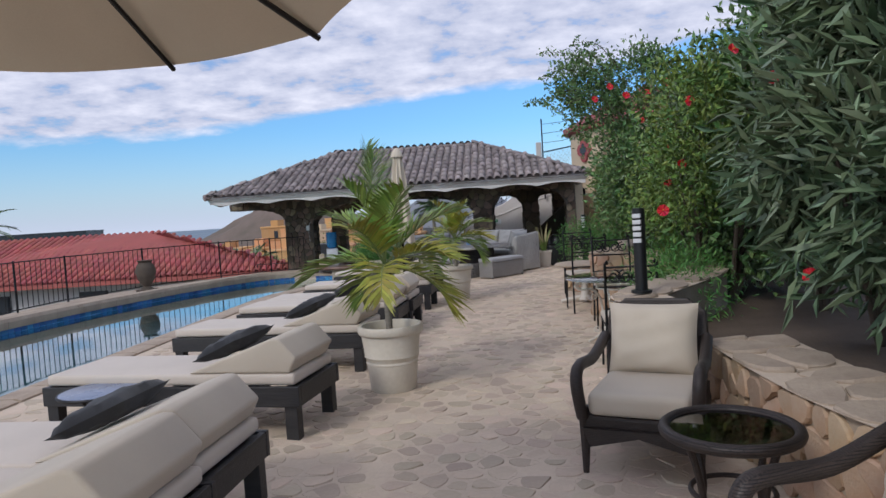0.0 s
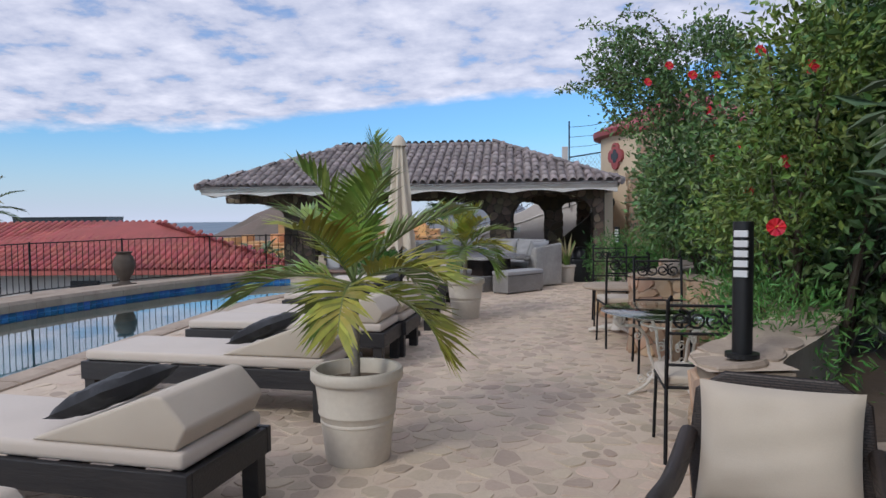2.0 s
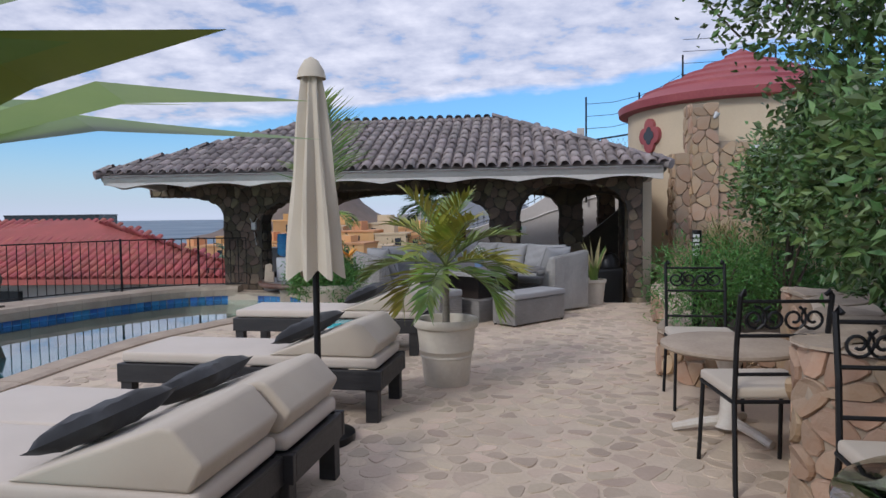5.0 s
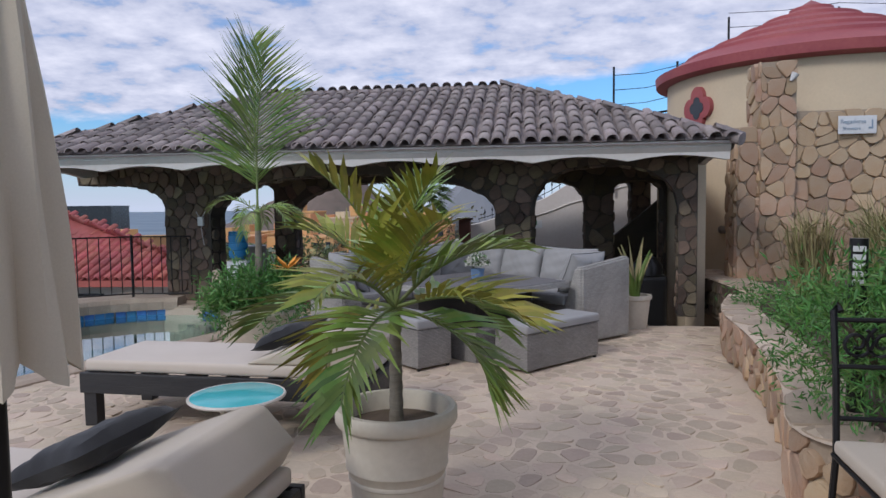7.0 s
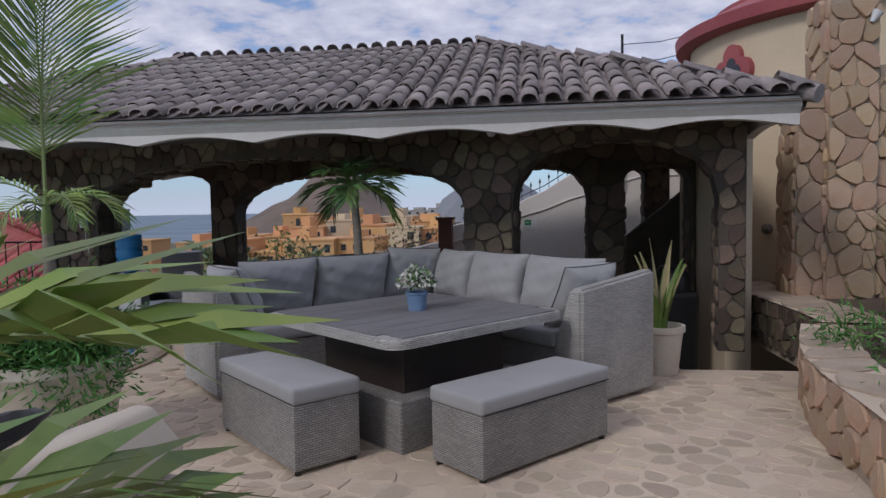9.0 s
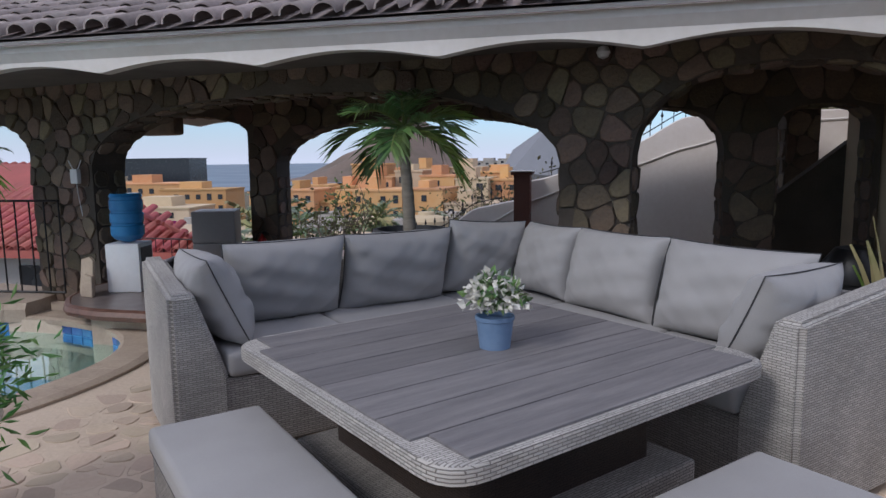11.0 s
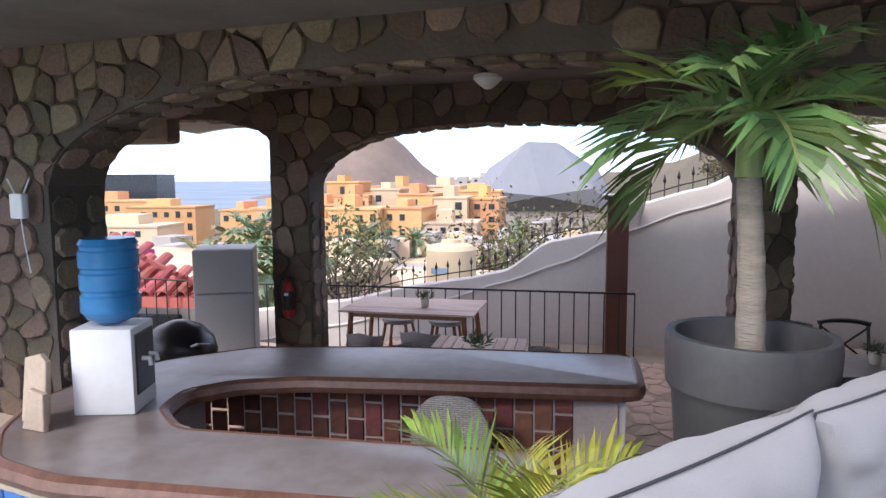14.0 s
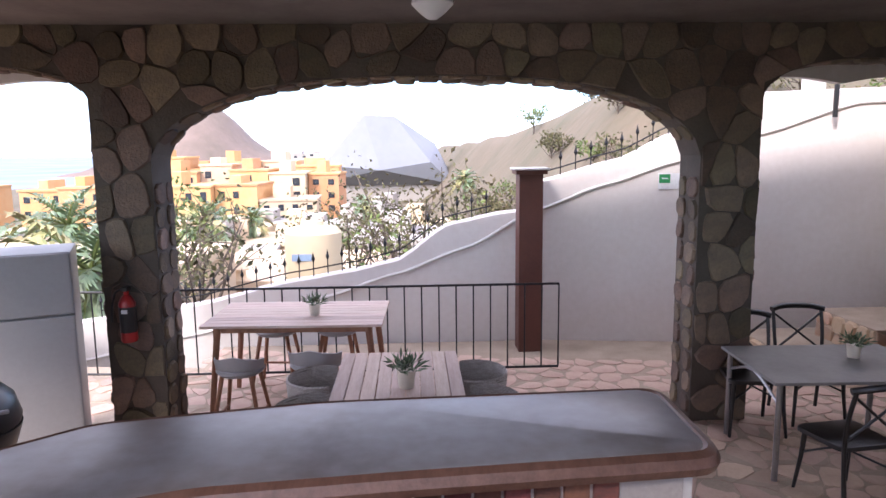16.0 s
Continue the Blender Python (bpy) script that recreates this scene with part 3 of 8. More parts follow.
# ---- rubble: stones cut from jittered cells ----
def cells(w, h, size, seed, jitter=0.42, aspect=1.0):
    """Convex cells over a w x h rectangle: a list of (centre, corner list)."""
    rng = random.Random(seed)
    sx, sy = size * aspect, size
    nx, ny = max(1, round(w / sx)), max(1, round(h / sy))
    sx, sy = w / nx, h / ny
    pt = {}
    for j in range(-2, ny + 2):
        for i in range(-2, nx + 2):
            off = 0.5 * (j % 2)
            pt[i, j] = ((i + 0.5 + off * 0.8 - 0.2 + rng.uniform(-jitter, jitter)) * sx, (j + 0.5 + rng.uniform(-jitter, jitter)) * sy)
    out = []
    for j in range(ny):
        for i in range(-1, nx + 1):
            c = pt[i, j]
            poly = [(c[0] - 2 * sx, c[1] - 2 * sy), (c[0] + 2 * sx, c[1] - 2 * sy), (c[0] + 2 * sx, c[1] + 2 * sy), (c[0] - 2 * sx, c[1] + 2 * sy)]
            planes = []
            for b in range(-2, 3):
                for a in range(-2, 3):
                    q = pt.get((i + a, j + b))
                    if q and (a or b):
                        planes.append(((q[0] - c[0], q[1] - c[1]), ((q[0] + c[0]) / 2, (q[1] + c[1]) / 2)))
            planes += [((-1, 0), (0, 0)), ((1, 0), (w, 0)), ((0, -1), (0, 0)), ((0, 1), (0, h))]
            for nrm, p0 in planes:
                res = []
                for k in range(len(poly)):
                    p, q = poly[k], poly[(k + 1) % len(poly)]
                    dp = (p[0] - p0[0]) * nrm[0] + (p[1] - p0[1]) * nrm[1]
                    dq = (q[0] - p0[0]) * nrm[0] + (q[1] - p0[1]) * nrm[1]
                    if dp <= 0:
                        res.append(p)
                    if (dp < 0 < dq) or (dq < 0 < dp):
                        t = dp / (dp - dq)
                        res.append((p[0] + t * (q[0] - p[0]), p[1] + t * (q[1] - p[1])))
                poly = res
                if len(poly) < 3:
                    break
            if len(poly) >= 3:
                m = (sum(p[0] for p in poly) / len(poly), sum(p[1] for p in poly) / len(poly))
                area = abs(sum(poly[k][0] * poly[(k + 1) % len(poly)][1] - poly[(k + 1) % len(poly)][0] * poly[k][1] for k in range(len(poly)))) / 2
                if area > 0.12 * sx * sy:
                    out.append((m, poly))
    return out


def stone_block(poly, gap, proud, rng, mapping, keep=None, soft=0.35):
    """One stone: the cell shrunk by the joint, with a chamfered, uneven face. mapping: (u, v, depth) -> place."""
    n = len(poly)
    cx, cy = sum(p[0] for p in poly) / n, sum(p[1] for p in poly) / n
    size = max(math.hypot(p[0] - cx, p[1] - cy) for p in poly)
    k = max(0.3, 1 - gap / size)
    ring = []
    for i in range(n):
        p, q = poly[i], poly[(i + 1) % n]
        for t in (0.25, 0.75):
            ring.append((p[0] + (q[0] - p[0]) * t, p[1] + (q[1] - p[1]) * t))
    base = [(cx + (x - cx) * k, cy + (y - cy) * k) for x, y in ring]
    if keep:
        base = [keep(u, v) for u, v in base]
    h = proud * rng.uniform(0.5, 1.3)
    k2 = 1 - soft * min(1, proud / size * 1.6 + 0.12)
    tilt = (rng.uniform(-0.12, 0.12), rng.uniform(-0.12, 0.12))
    top = [(cx + (x - cx) * k2, cy + (y - cy) * k2) for x, y in base]
    vs = [mapping(u, v, -0.01) for u, v in base] + [mapping(u, v, h * 0.55) for u, v in base]
    vs += [mapping(u, v, h + (u - cx) * tilt[0] + (v - cy) * tilt[1]) for u, v in top]
    r = len(base)
    fs = [tuple(range(2 * r, 3 * r))]
    for i in range(r):
        j = (i + 1) % r
        fs.append((i, j, r + j, r + i))
        fs.append((r + i, r + j, 2 * r + j, 2 * r + i))
    return vs, fs


class Pile:
    """Collects stones: the first as parts of their own, those past the limit joined."""

    def __init__(self, name, parent, mat, mat_far, limit=300):
        self.name, self.parent, self.mat, self.far, self.limit = name, parent, mat, mat_far, limit
        self.count, self.v, self.f = 0, [], []

    def add(self, vs, fs, near=True):
        if near and self.count < self.limit:
            c = Vector((0, 0, 0))
            for v in vs:
                c += Vector(v)
            c /= len(vs)
            ob = new(self.name, mesh_of(self.name, [Vector(v) - c for v in vs], fs, self.mat))
            ob.location, ob.parent = c, self.parent
            self.count += 1
        else:
            o = len(self.v)
            self.v += [tuple(v) for v in vs]
            self.f += [tuple(i + o for i in f) for f in fs]

    def done(self, name):
        if self.v:
            part_data(name, (self.v, self.f), self.far, self.parent, kind="stuff")


# ---- plants ----
def join(*sets):
    v, f = [], []
    for a, b in sets:
        o = len(v)
        v += list(a)
        f += [tuple(i + o for i in q) for q in b]
    return v, f


def frond(rng, base, az, rise, length, n=34, leaf=0.42, width=0.03, droop=1.3, vee=0.55, hang=0.35):
    """A feather palm leaf: a bending rib and paired blades. Returns blades and rib points."""
    verts, faces, rib = [], [], []
    p, steps = Vector(base), 16
    ang = rise
    flat = Vector((math.cos(az), math.sin(az), 0))
    dirs = []
    for i in range(steps + 1):
        rib.append(p.copy())
        d = flat * math.cos(ang) + Vector((0, 0, 1)) * math.sin(ang)
        dirs.append(d)
        p = p + d * (length / steps)
        ang -= droop / steps * (0.4 + 1.2 * i / steps)
    side = Vector((-math.sin(az), math.cos(az), 0))
    for k in range(n):
        t = 0.18 + 0.82 * (k + 0.5) / n
        q = t * steps
        i = min(steps - 1, int(q))
        c = rib[i].lerp(rib[i + 1], q - i)
        d = dirs[i]
        upv = side.cross(d).normalized() * -1
        if upv.z < 0:
            upv = -upv
        for s in (-1, 1):
            ln = leaf * (0.45 + 0.75 * math.sin(math.pi * min(1, 0.15 + 0.8 * t))) * rng.uniform(0.85, 1.22)
            way = (side * s * (1 - 0.35 * t) + d * (0.55 + 0.6 * t) + upv * vee * rng.uniform(0.6, 1.2)).normalized()
            w = (d - way * d.dot(way)).normalized() * width * 0.5 * rng.uniform(0.8, 1.2)
            a = c + way * ln * 0.45 + Vector((0, 0, -hang * ln * 0.12))
            b = c + way * ln * rng.uniform(0.92, 1.0) + Vector((0, 0, -hang * ln * rng.uniform(0.45, 0.9)))
            o = len(verts)
            verts += [c - w * 0.4, c + w * 0.4, a + w, a - w, b]
            faces += [(o, o + 1, o + 2, o + 3), (o + 3, o + 2, o + 4)]
    return (verts, faces), rib


def palm(name, label, m, trunk_h, r0, r1, leaves, length, leaf, width, seed, shaft=0.35, mats=("frond", "frond_yellow"), lean=0.0,
         rise=(0.1, 1.35), droop=1.5, yellow=0.3, n=34, hang=0.35, group="", short=0):
    rng = random.Random(seed)
    t = thing(name, label, "palm", m, group)
    pts, rs = [], []
    for i in range(13):
        k = i / 12
        pts.append((lean * k * k, 0.3 * lean * k, trunk_h * k))
        rs.append((r0 + (r1 - r0) * k) * (1.06 if i % 2 else 0.97))
    part("trunk", tube(B(), pts, rs, 12), M["palm_trunk"], t, smooth=True)
    top = Vector(pts[-1])
    if shaft:
        part("crownshaft", tube(B(), [top, top + Vector((0, 0, shaft * 0.5)), top + Vector((0, 0, shaft))], [r1 * 1.15, r1 * 1.1, r1 * 0.6], 10),
             M["palm_green"], t, smooth=True)
        top = top + Vector((0, 0, shaft * 0.85))
    for i in range(short):
        blades, rib = frond(rng, top, i * 2.399, rng.uniform(0.1, 0.9), 0.55, 16, 0.16, 0.016, 2.0, hang=0.5)
        ob = part_data("leaf", blades, M[mats[0]], t)
        part("leaf_stalk", tube(B(), rib, 0.006, 5), M["palm_green"], ob)
    for i in range(leaves):
        az = i * 2.399 + rng.uniform(-0.25, 0.25)
        k = (i + 0.5) / leaves
        blades, rib = frond(rng, top, az, rise[0] + (rise[1] - rise[0]) * k + rng.uniform(-0.1, 0.1), length * rng.uniform(0.85, 1.1),
                            n, leaf, width, droop * rng.uniform(0.85, 1.15) * (1.1 - 0.45 * k), hang=hang)
        ob = part_data("leaf", blades, M[mats[1] if rng.random() < yellow else mats[0]], t)
        part("leaf_stalk", tube(B(), rib, [r1 * 0.32 * (1 - 0.85 * j / 16) + 0.002 for j in range(17)], 5), M["palm_green"], ob)
    return t


def leaf_cloud(rng, points, normals, size, shape=0.45, fold=0.15, spread=0.9, sag=0.2):
    """One small folded leaf at every point."""
    n = len(points)
    P, N = np.asarray(points), np.asarray(normals)
    r = np.random.RandomState(rng.randint(0, 10 ** 6))
    d = N + r.normal(0, spread, (n, 3))
    d[:, 2] -= sag
    d /= np.linalg.norm(d, axis=1)[:, None] + 1e-9
    s = np.cross(d, r.normal(0, 1, (n, 3)))
    s /= np.linalg.norm(s, axis=1)[:, None] + 1e-9
    u = np.cross(d, s)
    ln = size * r.uniform(0.6, 1.3, (n, 1))
    w = ln * shape * 0.5
    mid = P + d * ln * 0.45 - u * ln * fold * 0.3
    v = np.stack([P, mid + s * w + u * ln * fold, mid, mid - s * w + u * ln * fold, P + d * ln], 1).reshape(-1, 3)
    o = np.arange(n)[:, None] * 5
    f = np.concatenate([o + [[0, 1, 2]], o + [[0, 2, 3]], o + [[1, 4, 2]], o + [[2, 4, 3]]], 0)
    return v, f


def bush(name, label, blobs, count, size, mat, seed, shape=0.45, trunks=(), spread=0.9, sag=0.2, category="bush", twig=0.012):
    """Stems from the ground into clumps of single leaves. blobs: (x, y, z, rx, ry, rz)."""
    rng = random.Random(seed)
    t = thing(name, label, category)
    r = np.random.RandomState(seed)
    vol = np.array([b[3] * b[4] * b[5] for b in blobs]) ** 0.75
    pts, nrm = [], []
    for b, c in zip(blobs, (count * vol / vol.sum()).astype(int)):
        clumps = max(3, c // 45)
        u = r.normal(0, 1, (clumps, 3))
        u /= np.linalg.norm(u, axis=1)[:, None]
        rad = r.uniform(0.45, 1.06, (clumps, 1)) ** 0.6
        cc = np.array(b[:3]) + u * rad * np.array(b[3:])
        k = r.randint(0, clumps, c)
        off = r.normal(0, 0.105, (c, 3)) * (0.7 + 0.5 * max(b[3:]))
        pts.append(cc[k] + off)
        nrm.append(u[k] * 0.9 + np.array([0, 0, 0.35]))
    P, N = np.concatenate(pts), np.concatenate(nrm)
    part_data("crown", leaf_cloud(rng, P, N, size, shape, spread=spread, sag=sag), M[mat], t)
    bm = B()
    for x, y, z in trunks:
        near = sorted(blobs, key=lambda b: (b[0] - x) ** 2 + (b[1] - y) ** 2)[:3]
        for b in near:
            for q in range(3):
                e = Vector((b[0] + rng.uniform(-0.6, 0.6) * b[3], b[1] + rng.uniform(-0.6, 0.6) * b[4], b[2] + rng.uniform(-0.3, 0.7) * b[5]))
                s = Vector((x, y, z))
                mid = s.lerp(e, 0.5) + Vector((rng.uniform(-0.1, 0.1), rng.uniform(-0.1, 0.1), 0.1))
                part("stem", tube(B(), [s, s.lerp(mid, 0.5) + Vector((0, 0, 0.05)), mid, e], [twig * 2.2, twig * 1.7, twig * 1.2, twig * 0.4], 6), M["bark"], t)
    bm.free()
    return t


# ---- ground, deck, terrace ----
F = -1.0          # level of the lower terrace


def slab(name, outline, z0, z1, mat, label, bevel=0.0):
    ob = part(name, prism(B(), outline, z0, z1, bevel), mat)
    return tagged(ob, label, "floor", kind="structure")


POOL = [(-4.25, -6), (-4.25, 8), (-4.3, 13.6), (-4.0, 15.2), (-3.45, 16.6), (-3.15, 17.6), (-3.2, 18.4), (-3.6, 18.95), (-4.3, 19.25), (-5.2, 19.3),
        (-6.1, 18.7), (-6.9, 17.2), (-7.5, 15.4), (-7.95, 13.4), (-8.2, 11.0), (-8.3, 8), (-8.3, -6)]


def smooth_line(pts, per=5):
    out = []
    for i in range(len(pts) - 1):
        a, b, c, d = (Vector(pts[max(0, min(len(pts) - 1, i + k))]) for k in (-1, 0, 1, 2))
        for j in range(per):
            t = j / per
            out.append(0.5 * ((2 * b) + (c - a) * t + (2 * a - 5 * b + 4 * c - d) * t * t + (3 * b - a - 3 * c + d) * t ** 3))
    return out + [Vector(pts[-1])]


pool_line = smooth_line(POOL, 4)
# the deck lies on the near side of the pool and round its far end
near_side = [tuple(p) for p in pool_line]
floor_outline = [(3.6, -6), (3.6, 18.12), (2.16, 18.12), (2.16, 19.2), (-1.3, 19.2), (-4.2, 20.0), (-5.0, 20.4), (-5.4, 20.4), (-5.4, 19.28)]
near_edge = [p for p in near_side if p[1] <= 19.31][:next(i for i, p in enumerate(near_side) if p[0] < -5.19) + 1]
slab("floor", floor_outline[:-1] + [(-5.4, 19.3)] + near_edge[::-1], -0.6, 0.0, M["mortar"], "sandy mortar pool deck set with worn river stones")
far_edge = near_side[len(near_edge) - 1:]
slab("floor", [(-5.4, 19.3)] + [p for p in far_edge][1:] + [(-9.3, -6), (-9.3, 15.5), (-8.6, 17.4), (-6.6, 20.6), (-5.4, 20.4)], -0.6, 0.07, M["coping"],
     "narrow concrete strip beyond the pool")
part("pool_floor", prism(B(), [(x * 1.0, y) for x, y in near_side], -1.5, -1.35), M["poolfloor"])["kind"] = "structure"
bpy.data.objects["pool_floor"]["label"] = "pale blue plaster floor of the pool"
water = part("water", prism(B(), near_side, -0.135, -0.12), M["water"])
tagged(water, "still teal swimming pool water", "water", kind="structure")
water.visible_shadow = False

# pool walls: plaster below, two rows of blue tiles and a rounded stone rim
pool_wall = thing("pool_wall", "pool wall with rows of small blue tiles", "wall", kind="structure")
bm = B()
for a, b in zip(near_side, near_side[1:]):
    q = [bm.verts.new((*p, z)) for p, z in ((a, -1.4), (b, -1.4), (b, -0.02), (a, -0.02))]
    bm.faces.new(q)
part("plaster", bm, M["poolfloor"], pool_wall)
tile_mesh = mesh_of("tile", *(lambda w, h, d: ([(-w, 0, -h), (w, 0, -h), (w, 0, h), (-w, 0, h), (-w * .93, d, -h * .93), (w * .93, d, -h * .93), (w * .93, d, h * .93), (-w * .93, d, h * .93)],
                                                [(4, 5, 6, 7), (0, 1, 5, 4), (1, 2, 6, 5), (2, 3, 7, 6), (3, 0, 4, 7)]))(0.072, 0.05, 0.008), M["bluetile"])
run, spots = 0.0, []
for a, b in zip(near_side, near_side[1:]):
    a, b = Vector(a), Vector(b)
    ln = (b - a).length
    k = 0.075 - run % 0.15 if run else 0.075
    s = (0.15 - run % 0.15) % 0.15
    while s < ln:
        c = a.lerp(b, s / ln)
        spots.append((c, math.atan2((b - a).y, (b - a).x)))
        s += 0.15
    run += ln
far_spots = [s for s in spots if s[0].y > 8.5 and (s[0].x < -4.6 or s[0].y > 14)]
tv, tf = [], []
for c, ang in spots:
    for row in range(2):
        z = -0.06 + 0.1 * -row
        mtx = Matrix.Translation((c.x, c.y, z)) @ Matrix.Rotation(ang, 4, "Z")
        if (c, ang) in far_spots and row == 0:
            ob = new("tile", tile_mesh)
            ob.parent, ob.matrix_world = pool_wall, mtx
        else:
            o = len(tv)
            tv += [mtx @ v.co for v in tile_mesh.vertices]
            tf += [tuple(i + o for i in p.vertices) for p in tile_mesh.polygons]
part_data("tile_rows", (tv, tf), M["bluetile"], pool_wall, kind="stuff")
rim = thing("pool_rim", "rounded sandstone rim round the pool", "coping", kind="structure")
off = []
for i, p in enumerate(near_side):
    a, b = Vector(near_side[max(0, i - 1)]), Vector(near_side[min(len(near_side) - 1, i + 1)])
    d = (b - a).normalized()
    off.append((Vector(p), Vector((d.y, -d.x))))
for i in range(0, len(off) - 1):
    (p, n0), (q, n1) = off[i], off[i + 1]
    far = p.x < -4.9
    h = 0.16 if far else 0.035
    steps = max(1, round((q - p).length / 0.55))
    for s in range(steps):
        bm = B()
        rings = []
        for t in (s / steps + 0.006, (s + 1) / steps - 0.006):
            c, nn = p.lerp(q, t), n0.lerp(n1, t).normalized()
            rings.append([bm.verts.new((*(c + nn * w), z)) for w, z in ((-0.03, -0.03), (-0.04, h * 0.6), (-0.01, h), (0.24, h + 0.004), (0.3, h * 0.6), (0.3, 0.002))])
        for k in range(5):
            bm.faces.new((rings[0][k], rings[0][k + 1], rings[1][k + 1], rings[1][k]))
        bm.faces.new(rings[0])
        bm.faces.new(rings[1][::-1])
        part("rim_stone", bm, M["coping"], rim)

# lower terrace and the land beyond
slab("floor", [(-9.0, 20.6), (-6.7, 20.62), (-5.2, 20.42), (-4.4, 20.2), (-4.2, 20.0), (-1.2, 19.25), (2.2, 19.25), (2.2, 22.4), (9, 21.5), (9, 26.6), (-4.9, 26.6), (-4.9, 25.75), (-9.0, 26.2)], F - 0.4, F, M["tanjoint"],
     "lower terrace paved with irregular reddish stone tiles")


def land(x, y):
    d = math.hypot(x + 1, max(0, y - 27))
    z = -2.2 - 11.0 * (1 - math.exp(-max(0, y - 27) / 45.0)) - 3.0 * (1 - math.exp(-max(0, -x - 9) / 25.0))
    if x > 0:
        z += min(16.5, 1.15 * max(0.0, x - 1.5)) * min(1, max(0, (y - 40) / 26))
    z += 0.9 * noise.noise((x * 0.03, y * 0.03, 0)) * min(1, d / 30)
    if y > 420:
        z -= (y - 420) * 0.02
    if x < -180:
        z -= (-180 - x) * 0.05
    return z


xs = sorted(set([-5000, -3000, -1800, -1200, -800, -560] + list(range(-420, 421, 14)) + list(range(-60, 61, 4)) + [560, 800, 1200, 2000, 4000]))
ys = sorted(set([-3000, -1000, -300, -100, -40, -10] + list(range(0, 120, 4)) + list(range(120, 440, 14)) + [500, 600, 800, 1200, 2000, 4500]))
gv = [(x, y, min(land(x, y), -2.2 if y < 40 else 30.0)) if not (y < 27 and -20 < x < 30) else (x, y, -3.0) for y in ys for x in xs]
gf = [(j * len(xs) + i, j * len(xs) + i + 1, (j + 1) * len(xs) + i + 1, (j + 1) * len(xs) + i) for j in range(len(ys) - 1) for i in range(len(xs) - 1)]
tagged(part_data("ground", (gv, gf), M["ground"], smooth=True), "dry brown hillside falling to the town", "ground", kind="structure")
tagged(part("water", prism(B(), [(-4900, 300), (-150, 430), (300, 900), (4900, 1500), (4900, 4900), (-4900, 4900)], -21, -20.5), M["sea"]), "calm grey-blue sea at the horizon", "sea", kind="structure")
hv, hf = [], []
for j in range(25):
    for i in range(41):
        x, y = -520 + i * 15, 620 + j * 15
        d1 = math.exp(-(((x + 215) / 42) ** 2 + ((y - 740) / 60) ** 2))
        d2 = math.exp(-(((x + 275) / 60) ** 2 + ((y - 760) / 80) ** 2))
        d3 = math.exp(-(((x + 150) / 60) ** 2 + ((y - 780) / 80) ** 2))
        hv.append((x, y, -26 + 60 * d1 + 34 * d2 + 22 * d3 + 7 * noise.noise((x * 0.03, y * 0.03, 4)) + 3 * noise.noise((x * 0.11, y * 0.11, 9))))
hf = [(j * 41 + i, j * 41 + i + 1, j * 41 + i + 42, j * 41 + i + 41) for j in range(24) for i in range(40)]
tagged(part_data("backdrop", (hv, hf), M["hill"], smooth=True), "bare brown rocky hill above the bay", "hill", kind="structure")

# ---- pavilion ----
Y0, Y1 = 19.33, 19.75     # front arcade at its right-hand pier
FA = radians(-8.0)


def front_y(x):
    return Y0 - math.tan(-FA) * (x - 0.37)


def arch_height(u, spans):
    """The underside of the arcade at u, or None where it is solid. spans: (u0, u1, spring, crown)."""
    for u0, u1, s, c in spans:
        if u0 < u < u1:
            k = abs(2 * (u - u0) / (u1 - u0) - 1)
            return s + (c - s) * max(0.0, 1 - k ** 2.6) ** 0.5
    return None


